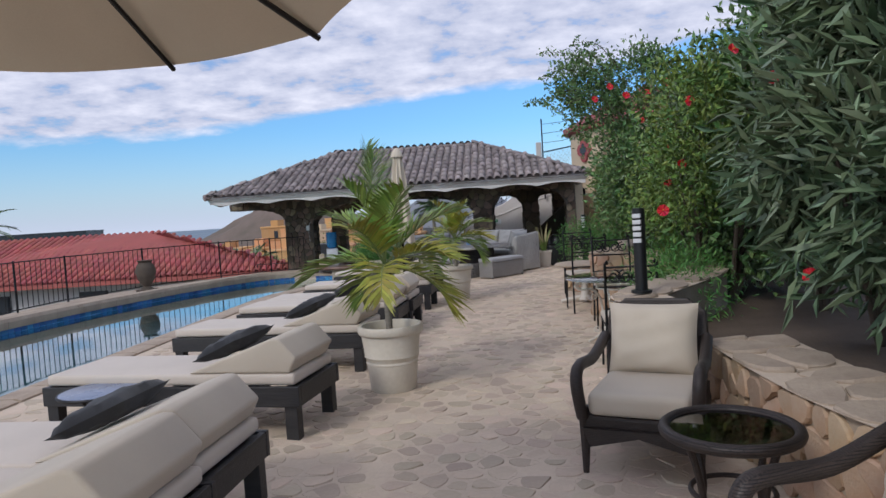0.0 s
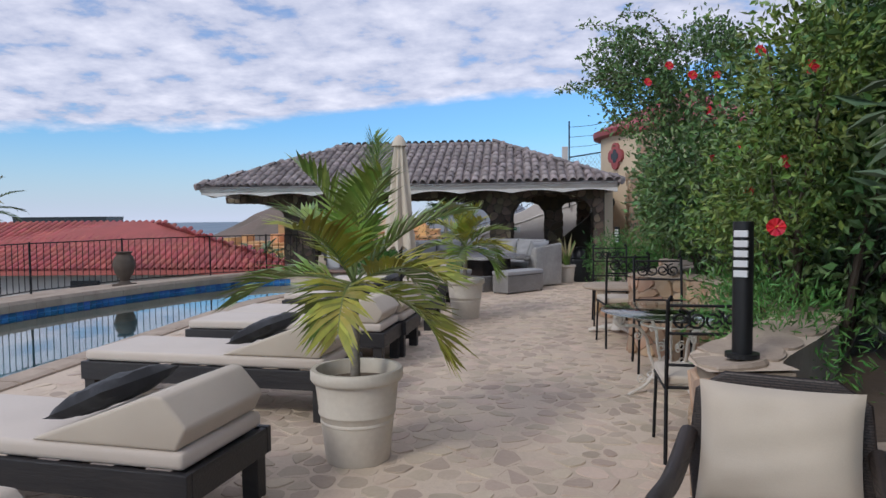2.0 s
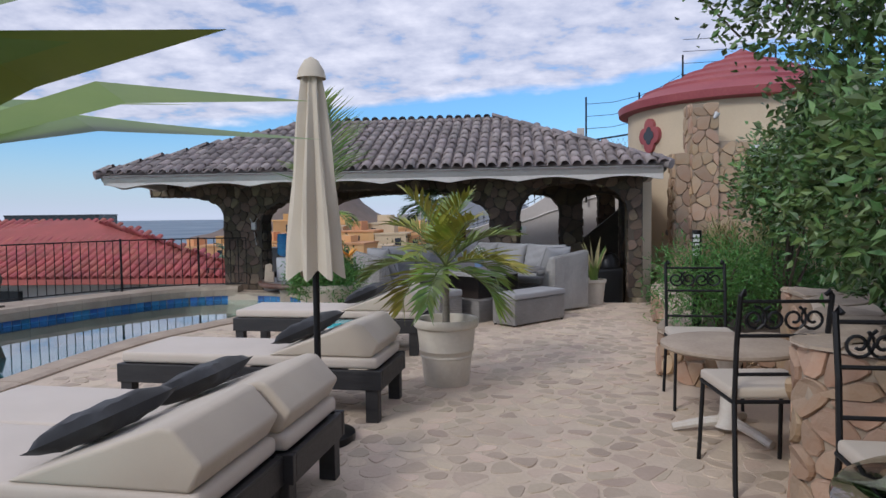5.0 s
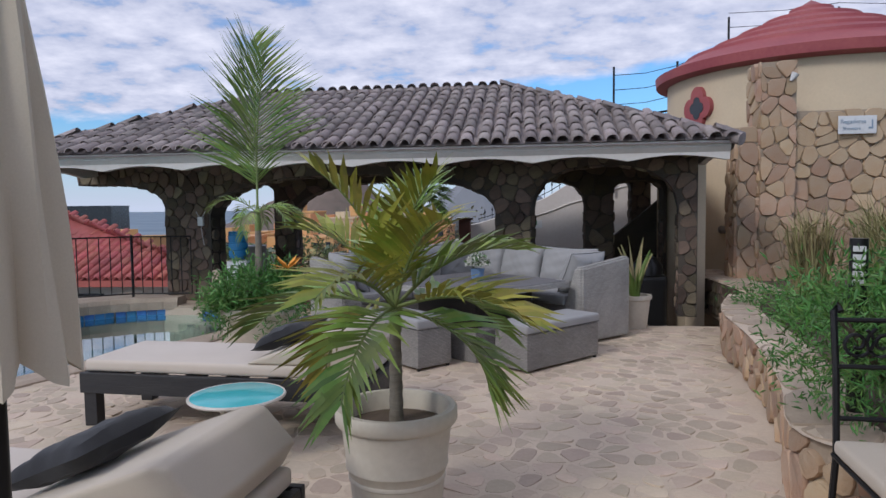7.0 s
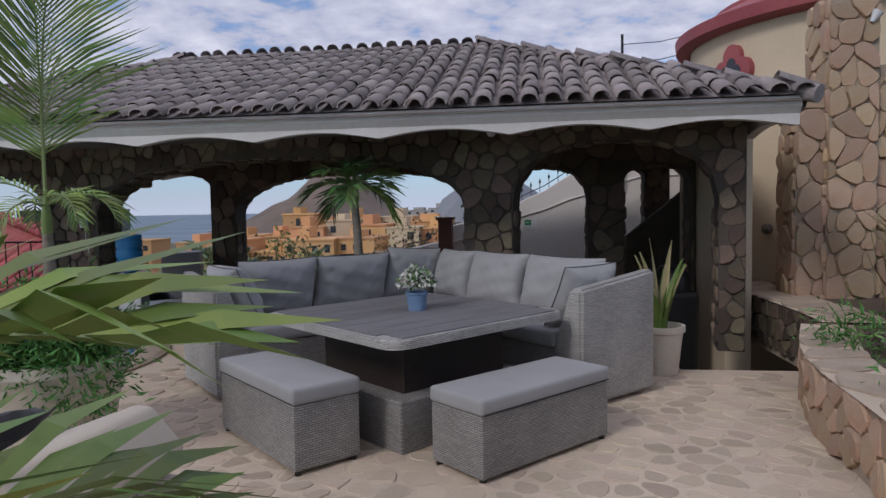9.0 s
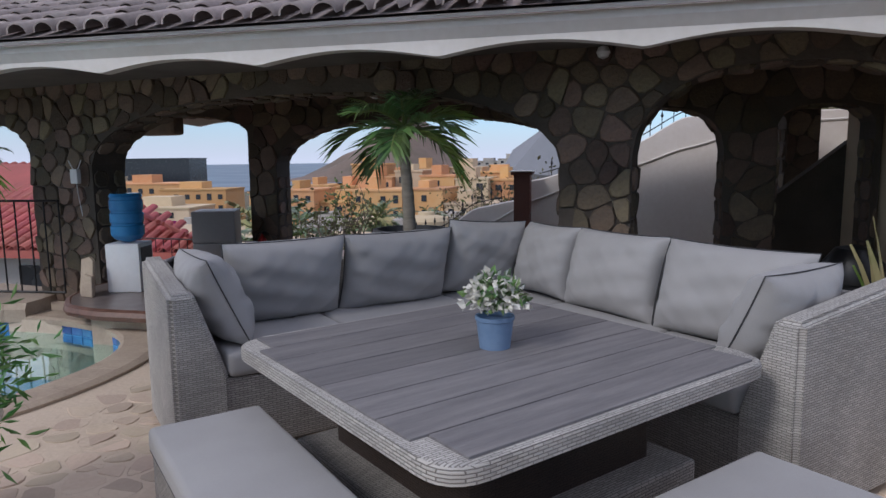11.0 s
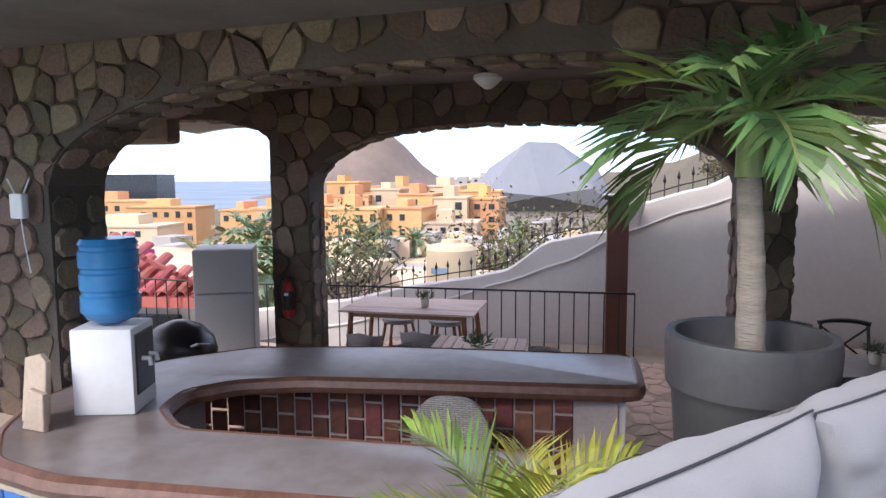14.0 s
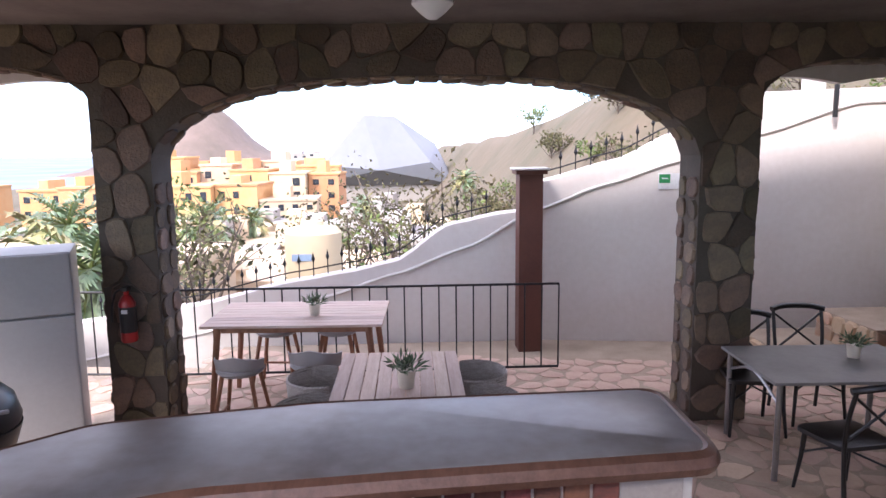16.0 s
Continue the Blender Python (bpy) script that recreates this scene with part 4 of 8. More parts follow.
def arcade(name, label, origin, angle, length, base, top, spans, thick, mat_wall, seed, size=0.27, both=True, limit=300):
    """A rubble wall pierced by arches, along +u from the origin; stones on its faces and in the arches."""
    t = thing(name, label, "wall", kind="structure")
    fr = Matrix.Translation(origin) @ Matrix.Rotation(angle, 4, "Z")
    bm = B()
    n = max(40, int(length / 0.06))
    us = [length * i / n for i in range(n + 1)]
    for u0, u1, s, c in spans:
        us += [u0 + 1e-4, u1 - 1e-4, u0 - 1e-4, u1 + 1e-4]
    us = sorted(u for u in us if 0 <= u <= length)
    for a, b in zip(us, us[1:]):
        ha, hb = arch_height((a + b) / 2 + (a - b) * 0.499, spans), arch_height((a + b) / 2 - (a - b) * 0.499, spans)
        za, zb = (base if ha is None else ha), (base if hb is None else hb)
        q = [[bm.verts.new(fr @ Vector((u, w, z))) for u, z in ((a, za), (b, zb), (b, top), (a, top))] for w in (0, thick)]
        bm.faces.new(q[0])
        bm.faces.new(q[1][::-1])
        bm.faces.new((q[0][0], q[1][0], q[1][1], q[0][1]))
        bm.faces.new((q[0][3], q[0][2], q[1][2], q[1][3]))
    for u0, u1, s, c in spans:
        for u in (u0, u1):
            if u < 0:
                continue
            vs = [bm.verts.new(fr @ Vector((u, w, z))) for w, z in ((0, base), (thick, base), (thick, s + 0.02), (0, s + 0.02))]
            bm.faces.new(vs)
    for u in (0, length):
        low = arch_height(u, spans) or base
        bm.faces.new([bm.verts.new(fr @ Vector((u, w, z))) for w, z in ((0, low), (thick, low), (thick, top), (0, top))])
    bmesh.ops.remove_doubles(bm, verts=bm.verts[:], dist=1e-5)
    part("mortar", bm, mat_wall, t)
    rng = random.Random(seed)
    pile = Pile("stone", t, M["stone"], M["stone_i"], limit)

    def keep(u, v):
        h = arch_height(u, spans)
        if h is None:
            return u, v
        if v >= h + 0.01:
            return u, v
        for u0, u1, s, c in spans:
            if u0 < u < u1:
                if v < s + 0.15:
                    return (u0 - 0.008 if u - u0 < u1 - u else u1 + 0.008), v
                return u, h + 0.008
        return u, v

    for face in ((0, 1) if both else (0,)):
        for c, poly in cells(length, top - base, size, seed + face):
            u, v = c[0], c[1] + base
            h = arch_height(u, spans)
            if h is not None and v < h + 0.03:
                continue
            poly2 = [(p[0], p[1] + base) for p in poly]
            if face == 0:
                mp = lambda a, b, d: fr @ Vector((a, -d, b))
            else:
                mp = lambda a, b, d: fr @ Vector((a, thick + d, b))
            vs, fs = stone_block(poly2, 0.008, 0.026, rng, mp, keep, soft=0.22)
            pile.add(vs, fs if face == 0 else [f[::-1] for f in fs])
    # stones lining the jambs and the arches
    for u0, u1, s, c in spans:
        line = [(u0, base + 0.05 + k * 0.2) for k in range(int((s - base) / 0.2)) if u0 > 0]
        m = max(6, int((u1 - u0) / 0.2))
        line += [(u0 + (u1 - u0) * (k + 0.5) / m, None) for k in range(m) if u0 + (u1 - u0) * (k + 0.5) / m > 0.1]
        line += [(u1, base + 0.05 + k * 0.2) for k in range(int((s - base) / 0.2))]
        for u, z in line:
            for w0, w1 in ((0.01, thick * rng.uniform(0.4, 0.6)), (thick * rng.uniform(0.55, 0.65), thick - 0.01)):
                if z is None:
                    z0 = arch_height(u, spans)
                    z1 = arch_height(min(u1 - 0.01, u + 0.02), spans)
                    slope = math.atan2(z1 - z0, 0.02)
                    du, nz = Vector((math.cos(slope), 0, math.sin(slope))), Vector((math.sin(slope), 0, -math.cos(slope)))
                    o = Vector((u, 0, z0))
                    ln = 0.2
                else:
                    du, nz, o, ln = Vector((0, 0, 1)), Vector((1 if u == u0 else -1, 0, 0)), Vector((u, 0, z + 0.1)), 0.2
                poly = [(-ln / 2, w0), (ln / 2, w0), (ln / 2, w1), (-ln / 2, w1)]
                vs, fs = stone_block(poly, 0.016, 0.022, rng, lambda a, b, d, o=o, du=du, nz=nz: fr @ (o + du * a + Vector((0, b, 0)) + nz * d))
                pile.add(vs, fs)
    pile.done("stone_rest")
    return t


arcade("wall_front", "dark rubble stone arcade wall with wide arches", (-7.4, front_y(-7.4), 0), FA, 10.45, -0.02, 2.56,
       [(-0.9, 1.8, 1.6, 2.02), (2.7, 7.6, 1.45, 2.09), (8.14, 10.2, 1.5, 2.13)], Y1 - Y0, M["joint"], 11, size=0.185, both=True, limit=300)
BA = radians(-0.5)
arcade("wall_back", "dark rubble stone arcade wall facing the terrace", (-7.45, 23.9, F), BA, 10.6, 0.0, 3.58,
       [(-0.9, 2.34, 2.95, 3.25), (2.82, 7.53, 2.4, 3.12), (8.05, 10.2, 2.9, 3.25)], 0.46, M["joint"], 23, both=False, limit=300)
arcade("wall_side", "dark rubble stone pier between two small arches", (0.72, 21.25, F), 0.0, 2.26, 0.0, 3.58,
       [(-0.3, 0.88, 2.55, 2.98), (1.36, 2.2, 2.8, 2.98)], 0.42, M["joint"], 29, both=False, limit=120)
# beam with a hanging corbel in the side bay
corbel = part("corbel", box(B(), -6.95, -6.25, 23.62, 23.9, 1.93, 2.3, 0.06), M["stone"])
tagged(corbel, "rough stone corbel hanging under the roof beam", "corbel", kind="structure")
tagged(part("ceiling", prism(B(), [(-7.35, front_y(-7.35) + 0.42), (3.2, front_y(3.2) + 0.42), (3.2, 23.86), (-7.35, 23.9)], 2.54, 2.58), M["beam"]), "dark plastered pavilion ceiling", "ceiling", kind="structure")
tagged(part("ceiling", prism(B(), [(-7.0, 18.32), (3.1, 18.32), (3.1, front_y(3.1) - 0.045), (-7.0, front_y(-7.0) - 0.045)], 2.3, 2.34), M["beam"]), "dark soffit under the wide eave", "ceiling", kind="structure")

# white fascia with a scalloped lower edge
EX0, EX1, EY0, EY1, EZ = -7.05, 3.15, 18.2, 24.9, 2.37


def fascia(p0, p1, cusps, phase=0.0):
    d = Vector(p1) - Vector(p0)
    ln = d.length
    bm = B()
    m = Matrix.Translation((*p0, 0)) @ Matrix.Rotation(math.atan2(d.y, d.x), 4, "Z")
    n = int(ln / 0.04)
    for row in range(n):
        a, b = ln * row / n, ln * (row + 1) / n
        za, zb = (2.12 + 0.07 * math.sin(math.pi * (((u - phase) / cusps) % 1.0)) for u in (a, b))
        for prof in (((0.0, None), (0.0, 2.22), (-0.05, 2.28), (-0.06, 2.36), (0.1, 2.36), (0.1, None)),):
            A = [bm.verts.new(m @ Vector((a, w, za if z is None else z))) for w, z in prof]
            C = [bm.verts.new(m @ Vector((b, w, zb if z is None else z))) for w, z in prof]
            for k in range(len(A)):
                bm.faces.new((A[k], A[(k + 1) % len(A)], C[(k + 1) % len(A)], C[k]))
    bmesh.ops.remove_doubles(bm, verts=bm.verts[:], dist=1e-4)
    return tagged(part("trim", bm, M["white"]), "white painted fascia board with a scalloped lower edge", "fascia", kind="structure")


fascia((EX0, EY0), (EX1, EY0), 1.22, 0.41)
fascia((EX1 + 0.004, EY0 + 0.01), (EX1 + 0.004, EY1), 1.22)
fascia((EX1, EY1), (EX0, EY1), 1.22)
fascia((EX0 - 0.004, EY1), (EX0 - 0.004, EY0 + 0.01), 1.22)

# hipped roof of barrel tiles
roof = thing("roof", "hipped roof of weathered grey clay barrel tiles", "roof", kind="structure")
RA, RB = Vector((-4.1, 21.25, 3.62)), Vector((0.28, 21.25, 3.62))
c00, c10, c11, c01 = Vector((EX0 - 0.1, EY0 - 0.1, EZ)), Vector((EX1 + 0.1, EY0 - 0.1, EZ)), Vector((EX1 + 0.1, EY1 + 0.1, EZ)), Vector((EX0 - 0.1, EY1 + 0.1, EZ))
bm = B()
for q in ((c00, c10, RB, RA), (c10, c11, RB), (c11, c01, RA, RB), (c01, c00, RA)):
    bm.faces.new([bm.verts.new(v) for v in q])
    bm.faces.new([bm.verts.new(v - Vector((0, 0, 0.05))) for v in q[::-1]])
part("roof_deck", bm, M["roof"], roof)


def barrel(w, ln, seg=6):
    """One barrel tile, lip first, along +y."""
    v, f = [], []
    for y, k in ((0, 1.0), (ln, 0.86)):
        for r in (1.0, 0.84):
            for i in range(seg + 1):
                a = math.pi * i / seg
                v.append((-math.cos(a) * w / 2 * r * k, y, math.sin(a) * w * 0.42 * r * k))
    s = seg + 1
    for i in range(seg):
        f += [(i, i + 1, 2 * s + i + 1, 2 * s + i), (i + 1, i, s + i, s + i + 1)]
    return v, f


TW, TL = 0.205, 0.34
tile_pile_v, tile_pile_f = [], []
roof_tile = mesh_of("tile", *barrel(TW * 0.86, TL * 1.12), M["roof"], True)
made = 0
rng = random.Random(5)


def tile_face(a, b, ra, rb, near_rows):
    """Tiles over the roof face with the eave a-b and the ridge ra-rb."""
    global made
    ex = (b - a).normalized()
    mid = (ra + rb) / 2
    upv = (mid - a) - ex * (mid - a).dot(ex)
    run = upv.length
    uy = upv.normalized()
    nz = ex.cross(uy)
    total = (b - a).length
    u0, u1 = (ra - a).dot(ex), (rb - a).dot(ex)
    for row in range(int(run / TL) + 1):
        v = row * TL
        k = v / run
        lo, hi = u0 * k, total + (u1 - total) * k
        n = int(total / TW)
        for i in range(n):
            u = (i + 0.5) * TW * total / (n * TW)
            if not (lo + 0.02 < u < hi - 0.02):
                continue
            jit = rng.uniform(-0.012, 0.012)
            o = a + ex * (u + jit) + uy * (v - 0.03 + rng.uniform(-0.015, 0.015)) + nz * 0.035
            rot = Matrix((ex, uy, nz)).transposed().to_4x4() @ Matrix.Rotation(radians(-2.5 + rng.uniform(-1, 1)), 4, "X") @ Matrix.Rotation(radians(rng.uniform(-2, 2)), 4, "Z")
            m = Matrix.Translation(o) @ rot
            if row < near_rows and made < 300 and -4.2 < o.x:
                ob = new("tile", roof_tile)
                ob.parent, ob.matrix_world = roof, m
                made += 1
            else:
                s = len(tile_pile_v)
                tile_pile_v.extend(m @ w.co for w in roof_tile.vertices)
                tile_pile_f.extend(tuple(j + s for j in p.vertices) for p in roof_tile.polygons)


tile_face(c00, c10, RA, RB, 9)
tile_face(c10, c11, RB, RB, 0)
tile_face(c01, c00, RA, RA, 0)
tile_face(c11, c01, RB, RA, 0)
for a, b in ((c10, RB), (c00, RA), (RA, RB), (c11, RB), (c01, RA)):
    n = int((b - a).length / 0.33)
    d = (b - a) / n
    for i in range(n):
        p = a + d * i + Vector((0, 0, -0.006))
        part("ridge_tile", tube(B(), [p - d * 0.04, p + d * 1.02], [0.082, 0.074], 10), M["roof"], roof, smooth=True)
rest = part_data("tile_rest", (tile_pile_v, tile_pile_f), M["roof_i"], roof, smooth=True, kind="stuff")

# ---- bar counter (U of polished concrete over brick), turned with the terrace ----
BR = pose(0, 0, 0)
bar = thing("bar_counter", "U-shaped bar with a polished brown concrete top over dark brick", "bar", BR)


def rounded(pts, r, n=6):
    """Rounds the corners of a closed outline."""
    out = []
    for i in range(len(pts)):
        a, b, c = Vector(pts[i - 1]), Vector(pts[i]), Vector(pts[(i + 1) % len(pts)])
        k = min(r, (a - b).length * 0.45, (c - b).length * 0.45)
        p, q = b + (a - b).normalized() * k, b + (c - b).normalized() * k
        for j in range(n + 1):
            t = j / n
            out.append(tuple(p * (1 - t) ** 2 + b * 2 * t * (1 - t) + q * t * t))
    return out


outer = [(-1.17, 21.43), (-1.18, 20.68), (-2.5, 20.58), (-3.3, 20.5), (-3.7, 20.36), (-3.93, 20.12), (-3.88, 19.8), (-3.6, 19.53), (-1.7, 19.56), (-1.68, 19.0), (-3.0, 18.95), (-3.8, 18.93),
         (-4.2, 19.04), (-4.47, 19.34), (-4.68, 19.8), (-4.64, 20.3), (-4.42, 20.75), (-3.95, 21.16), (-2.9, 21.36)]
part("countertop", prism(B(), rounded(outer, 0.1, 4), 0.15, 0.235, 0.03), M["counter"], bar, smooth=True)
edge_line = [(*p, 0.185) for p in rounded(outer, 0.1, 4)]
part("edge_moulding", tube(B(), edge_line, 0.055, 8, close=True), M["counter_edge"], bar, smooth=True)
part("body", box(B(), -3.85, -1.3, 20.7, 21.15, F, 0.15), M["grout"], bar)
part("body", box(B(), -4.5, -4.08, 19.5, 20.6, F, 0.15), M["grout"], bar)
part("body", box(B(), -4.0, -1.78, 19.06, 19.46, F, 0.15), M["coping"], bar)
part("end_pier", box(B(), -1.55, -1.25, 20.72, 21.36, F, 0.15, 0.01), M["white"], bar, "white plastered end of the bar")
brick_mesh = mesh_of("brick", *(lambda w, h, d: ([(-w, 0, -h), (w, 0, -h), (w, 0, h), (-w, 0, h), (-w * .9, -d, -h * .94), (w * .9, -d, -h * .94), (w * .9, -d, h * .94), (-w * .9, -d, h * .94)],
                                                 [(7, 6, 5, 4), (4, 5, 1, 0), (5, 6, 2, 1), (6, 7, 3, 2), (7, 4, 0, 3)]))(0.057, 0.111, 0.016), M["brick"])
for row in range(5):
    for i in range(22):
        ob = new("brick", brick_mesh)
        ob.parent = bar
        ob.location = (-4.28 + i * 0.126, 20.7, 0.02 - row * 0.24 - (0.12 if i % 2 else 0))
        if row == 0 and i % 2:
            ob = new("brick", brick_mesh)
            ob.parent = bar
            ob.location, ob.scale = (-4.28 + i * 0.126, 20.7, 0.085), (1, 1, 0.5)

# ---- stairs down beside the pavilion, tower, boundary wall ----
for k in range(6):
    z = -0.17 * (k + 1)
    tagged(part("stair", box(B(), 2.2, 3.3, 18.14 + 0.3 * k, 18.46 + 0.3 * k, z - 0.5, z, 0.01), M["stone"]), "dark stone step leading down to the terrace", "step", group="stairs to the terrace", kind="structure")
# added flat dark panel with a sloping top; it has no steps
tagged(part("stair", prism(B(), [(0.0, 0.0), (1.3, 0.0), (1.3, 2.95), (0.98, 2.86), (-0.04, 2.02), (-0.3, 1.8), (-0.3, 0.0)], 0, 0.2, 0, pose(2.33, 22.5, F, 90, 0, 0)), M["joint"]), "dark panel with a sloping top beside the tower", "stair", kind="structure")
tagged(part("wall_end", box(B(), 3.0, 3.28, 19.87, 22.28, F, 2.42), M["cream"]), "cream plastered end wall of the pavilion", "wall", kind="structure")
TC, TR = (6.0, 23.2), 2.6
tower = thing("tower", "round cream tower with a maroon tiered roof", "building", pose(TC[0], TC[1], 0))
part("wall", lathe(B(), [(TR, -1.0), (TR, 3.95)], 72), M["cream"], tower, smooth=True)
prof = [(TR + 0.02, 3.86), (TR + 0.22, 3.9), (TR + 0.24, 4.06), (TR + 0.1, 4.12)]
for k in range(5):
    r = (TR + 0.06) * (1 - (k + 1) / 5.6)
    z = 4.18 + 0.215 * (k + 1)
    prof += [(r + 0.10, z - 0.07), (r + 0.09, z - 0.01), (r, z)]
part("roof", lathe(B(), prof + [(0.0, 5.42)], 72), M["maroon"], tower, smooth=True)
# quatrefoil window
qa = math.atan2(-1.2, -2.35)
qm = Matrix.Rotation(qa, 4, "Z") @ Matrix.Translation((TR - 0.03, 0, 3.27)) @ Matrix.Rotation(radians(90), 4, "Y") @ Matrix.Rotation(radians(90), 4, "Z")


def quatrefoil(r, n=48):
    out = []
    for i in range(n):
        a = i * math.tau / n
        k = abs(math.cos(2 * a)) ** 0.8
        out.append((r * (0.68 + 0.34 * k) * math.cos(a), r * (0.68 + 0.34 * k) * 1.15 * math.sin(a)))
    return out


win = part("window", prism(B(), quatrefoil(0.33), -0.02, 0.1, m=qm), M["maroon"], tower, "maroon quatrefoil window surround")
part("opening", prism(B(), quatrefoil(0.17), 0.09, 0.108, m=qm), M["glassdark"], win)
for ang, z, nm, mt in ((-2.75, 1.95, "wall_lamp", "darkpole"), (-2.45, 1.1, "socket", "steel")):
    part(nm, lathe(B(), [(0, 0), (0.14 if nm == "wall_lamp" else 0.07, 0.01), (0.15 if nm == "wall_lamp" else 0.07, 0.06), (0, 0.09)], 16), M[mt], tower).matrix_local = \
        Matrix.Rotation(ang, 4, "Z") @ Matrix.Translation((TR, 0, z)) @ Matrix.Rotation(radians(90), 4, "Y")

# white boundary wall with a swept top and moulding
WALL_TOP = [(-7.2, -0.75), (-5.4, -0.5), (-3.9, -0.16), (-3.3, -0.06), (-2.66, 0.08), (-1.95, 0.56), (-1.25, 0.7), (-1.0, 0.72), (-0.98, 1.06), (-0.8, 1.1), (0.18, 1.36), (0.9, 1.7), (1.76, 2.16), (3.4, 2.2), (9.0, 2.25)]
WALL_LINE = [(-7.2, -1.3), (-5.4, -0.9), (-3.6, -0.4), (-2.67, -0.1), (-1.74, 0.24), (-0.84, 0.72), (0.0, 1.04), (0.9, 1.33), (1.8, 1.64), (3.03, 2.02), (5.0, 2.08), (9.0, 2.1)]


def wy(x):
    return 26.5 - 0.13 * x if x > -0.9 else 26.617 + (-0.9 - x) * 0.05


def at_line(rows, x):
    for (a, p), (b, q) in zip(rows, rows[1:]):
        if a <= x <= b:
            t = (x - a) / (b - a)
            t = t * t * (3 - 2 * t) * 0.4 + t * 0.6
            return p + (q - p) * t
    return rows[-1][1]


bwall = thing("wall_east", "white plastered boundary wall with a swept top", "wall", kind="structure")
bm = B()
prev = None
for i in range(163):
    x = -7.2 + i * 0.1
    z = at_line(WALL_TOP, x)
    cur = [bm.verts.new(p) for p in ((x, wy(x), F - 2), (x, wy(x), z - 0.02), (x, wy(x) + 0.03, z), (x, wy(x) + 0.2, z), (x, wy(x) + 0.22, z - 0.02), (x, wy(x) + 0.22, F - 2))]
    if prev:
        for k in range(6):
            bm.faces.new((prev[k], prev[(k + 1) % 6], cur[(k + 1) % 6], cur[k]))
    prev = cur
part("plaster", bm, M["whitewall"], bwall, smooth=True)
part("moulding", tube(B(), [(-7.2 + i * 0.15, wy(-7.2 + i * 0.15) - 0.012, at_line(WALL_LINE, -7.2 + i * 0.15)) for i in range(108)], 0.022, 6), M["white"], bwall)
post = thing("wall_post", "red-brown steel post with a flat pale cap", "post", pose(-1.0, 26.22, 0))
part("shaft", box(B(), -0.145, 0.145, -0.145, 0.145, F, 1.2, 0.01), M["darkred"], post)
part("cap", box(B(), -0.19, 0.19, -0.19, 0.19, 1.2, 1.25, 0.01), M["darkred"], post)
part("cap_plate", box(B(), -0.21, 0.21, -0.21, 0.21, 1.252, 1.275, 0.006), M["white"], post)
spikes = thing("fence", "black iron spear fence on the boundary wall", "fence")
for i in range(46):
    x = -6.6 + i * 0.19
    if -1.3 < x < -0.7:
        continue
    z, y = at_line(WALL_TOP, x), wy(x) + 0.1
    bm = tube(B(), [(x, y, z - 0.02), (x, y, z + 0.2)], 0.008, 5)
    lathe(bm, [(0.008, z + 0.19), (0.026, z + 0.23), (0.012, z + 0.27), (0, z + 0.33)], 6, (x, y))
    part("spear", bm, M["iron"], spikes)
part("rail", tube(B(), [(-6.6 + i * 0.2, wy(-6.6 + i * 0.2) + 0.1, at_line(WALL_TOP, -6.6 + i * 0.2) + 0.1) for i in range(27)], 0.01, 5), M["iron"], spikes)
part("rail", tube(B(), [(-0.7 + i * 0.2, wy(-0.7 + i * 0.2) + 0.1, at_line(WALL_TOP, -0.7 + i * 0.2) + 0.1) for i in range(14)], 0.01, 5), M["iron"], spikes)

# ---- garden walls on the right ----


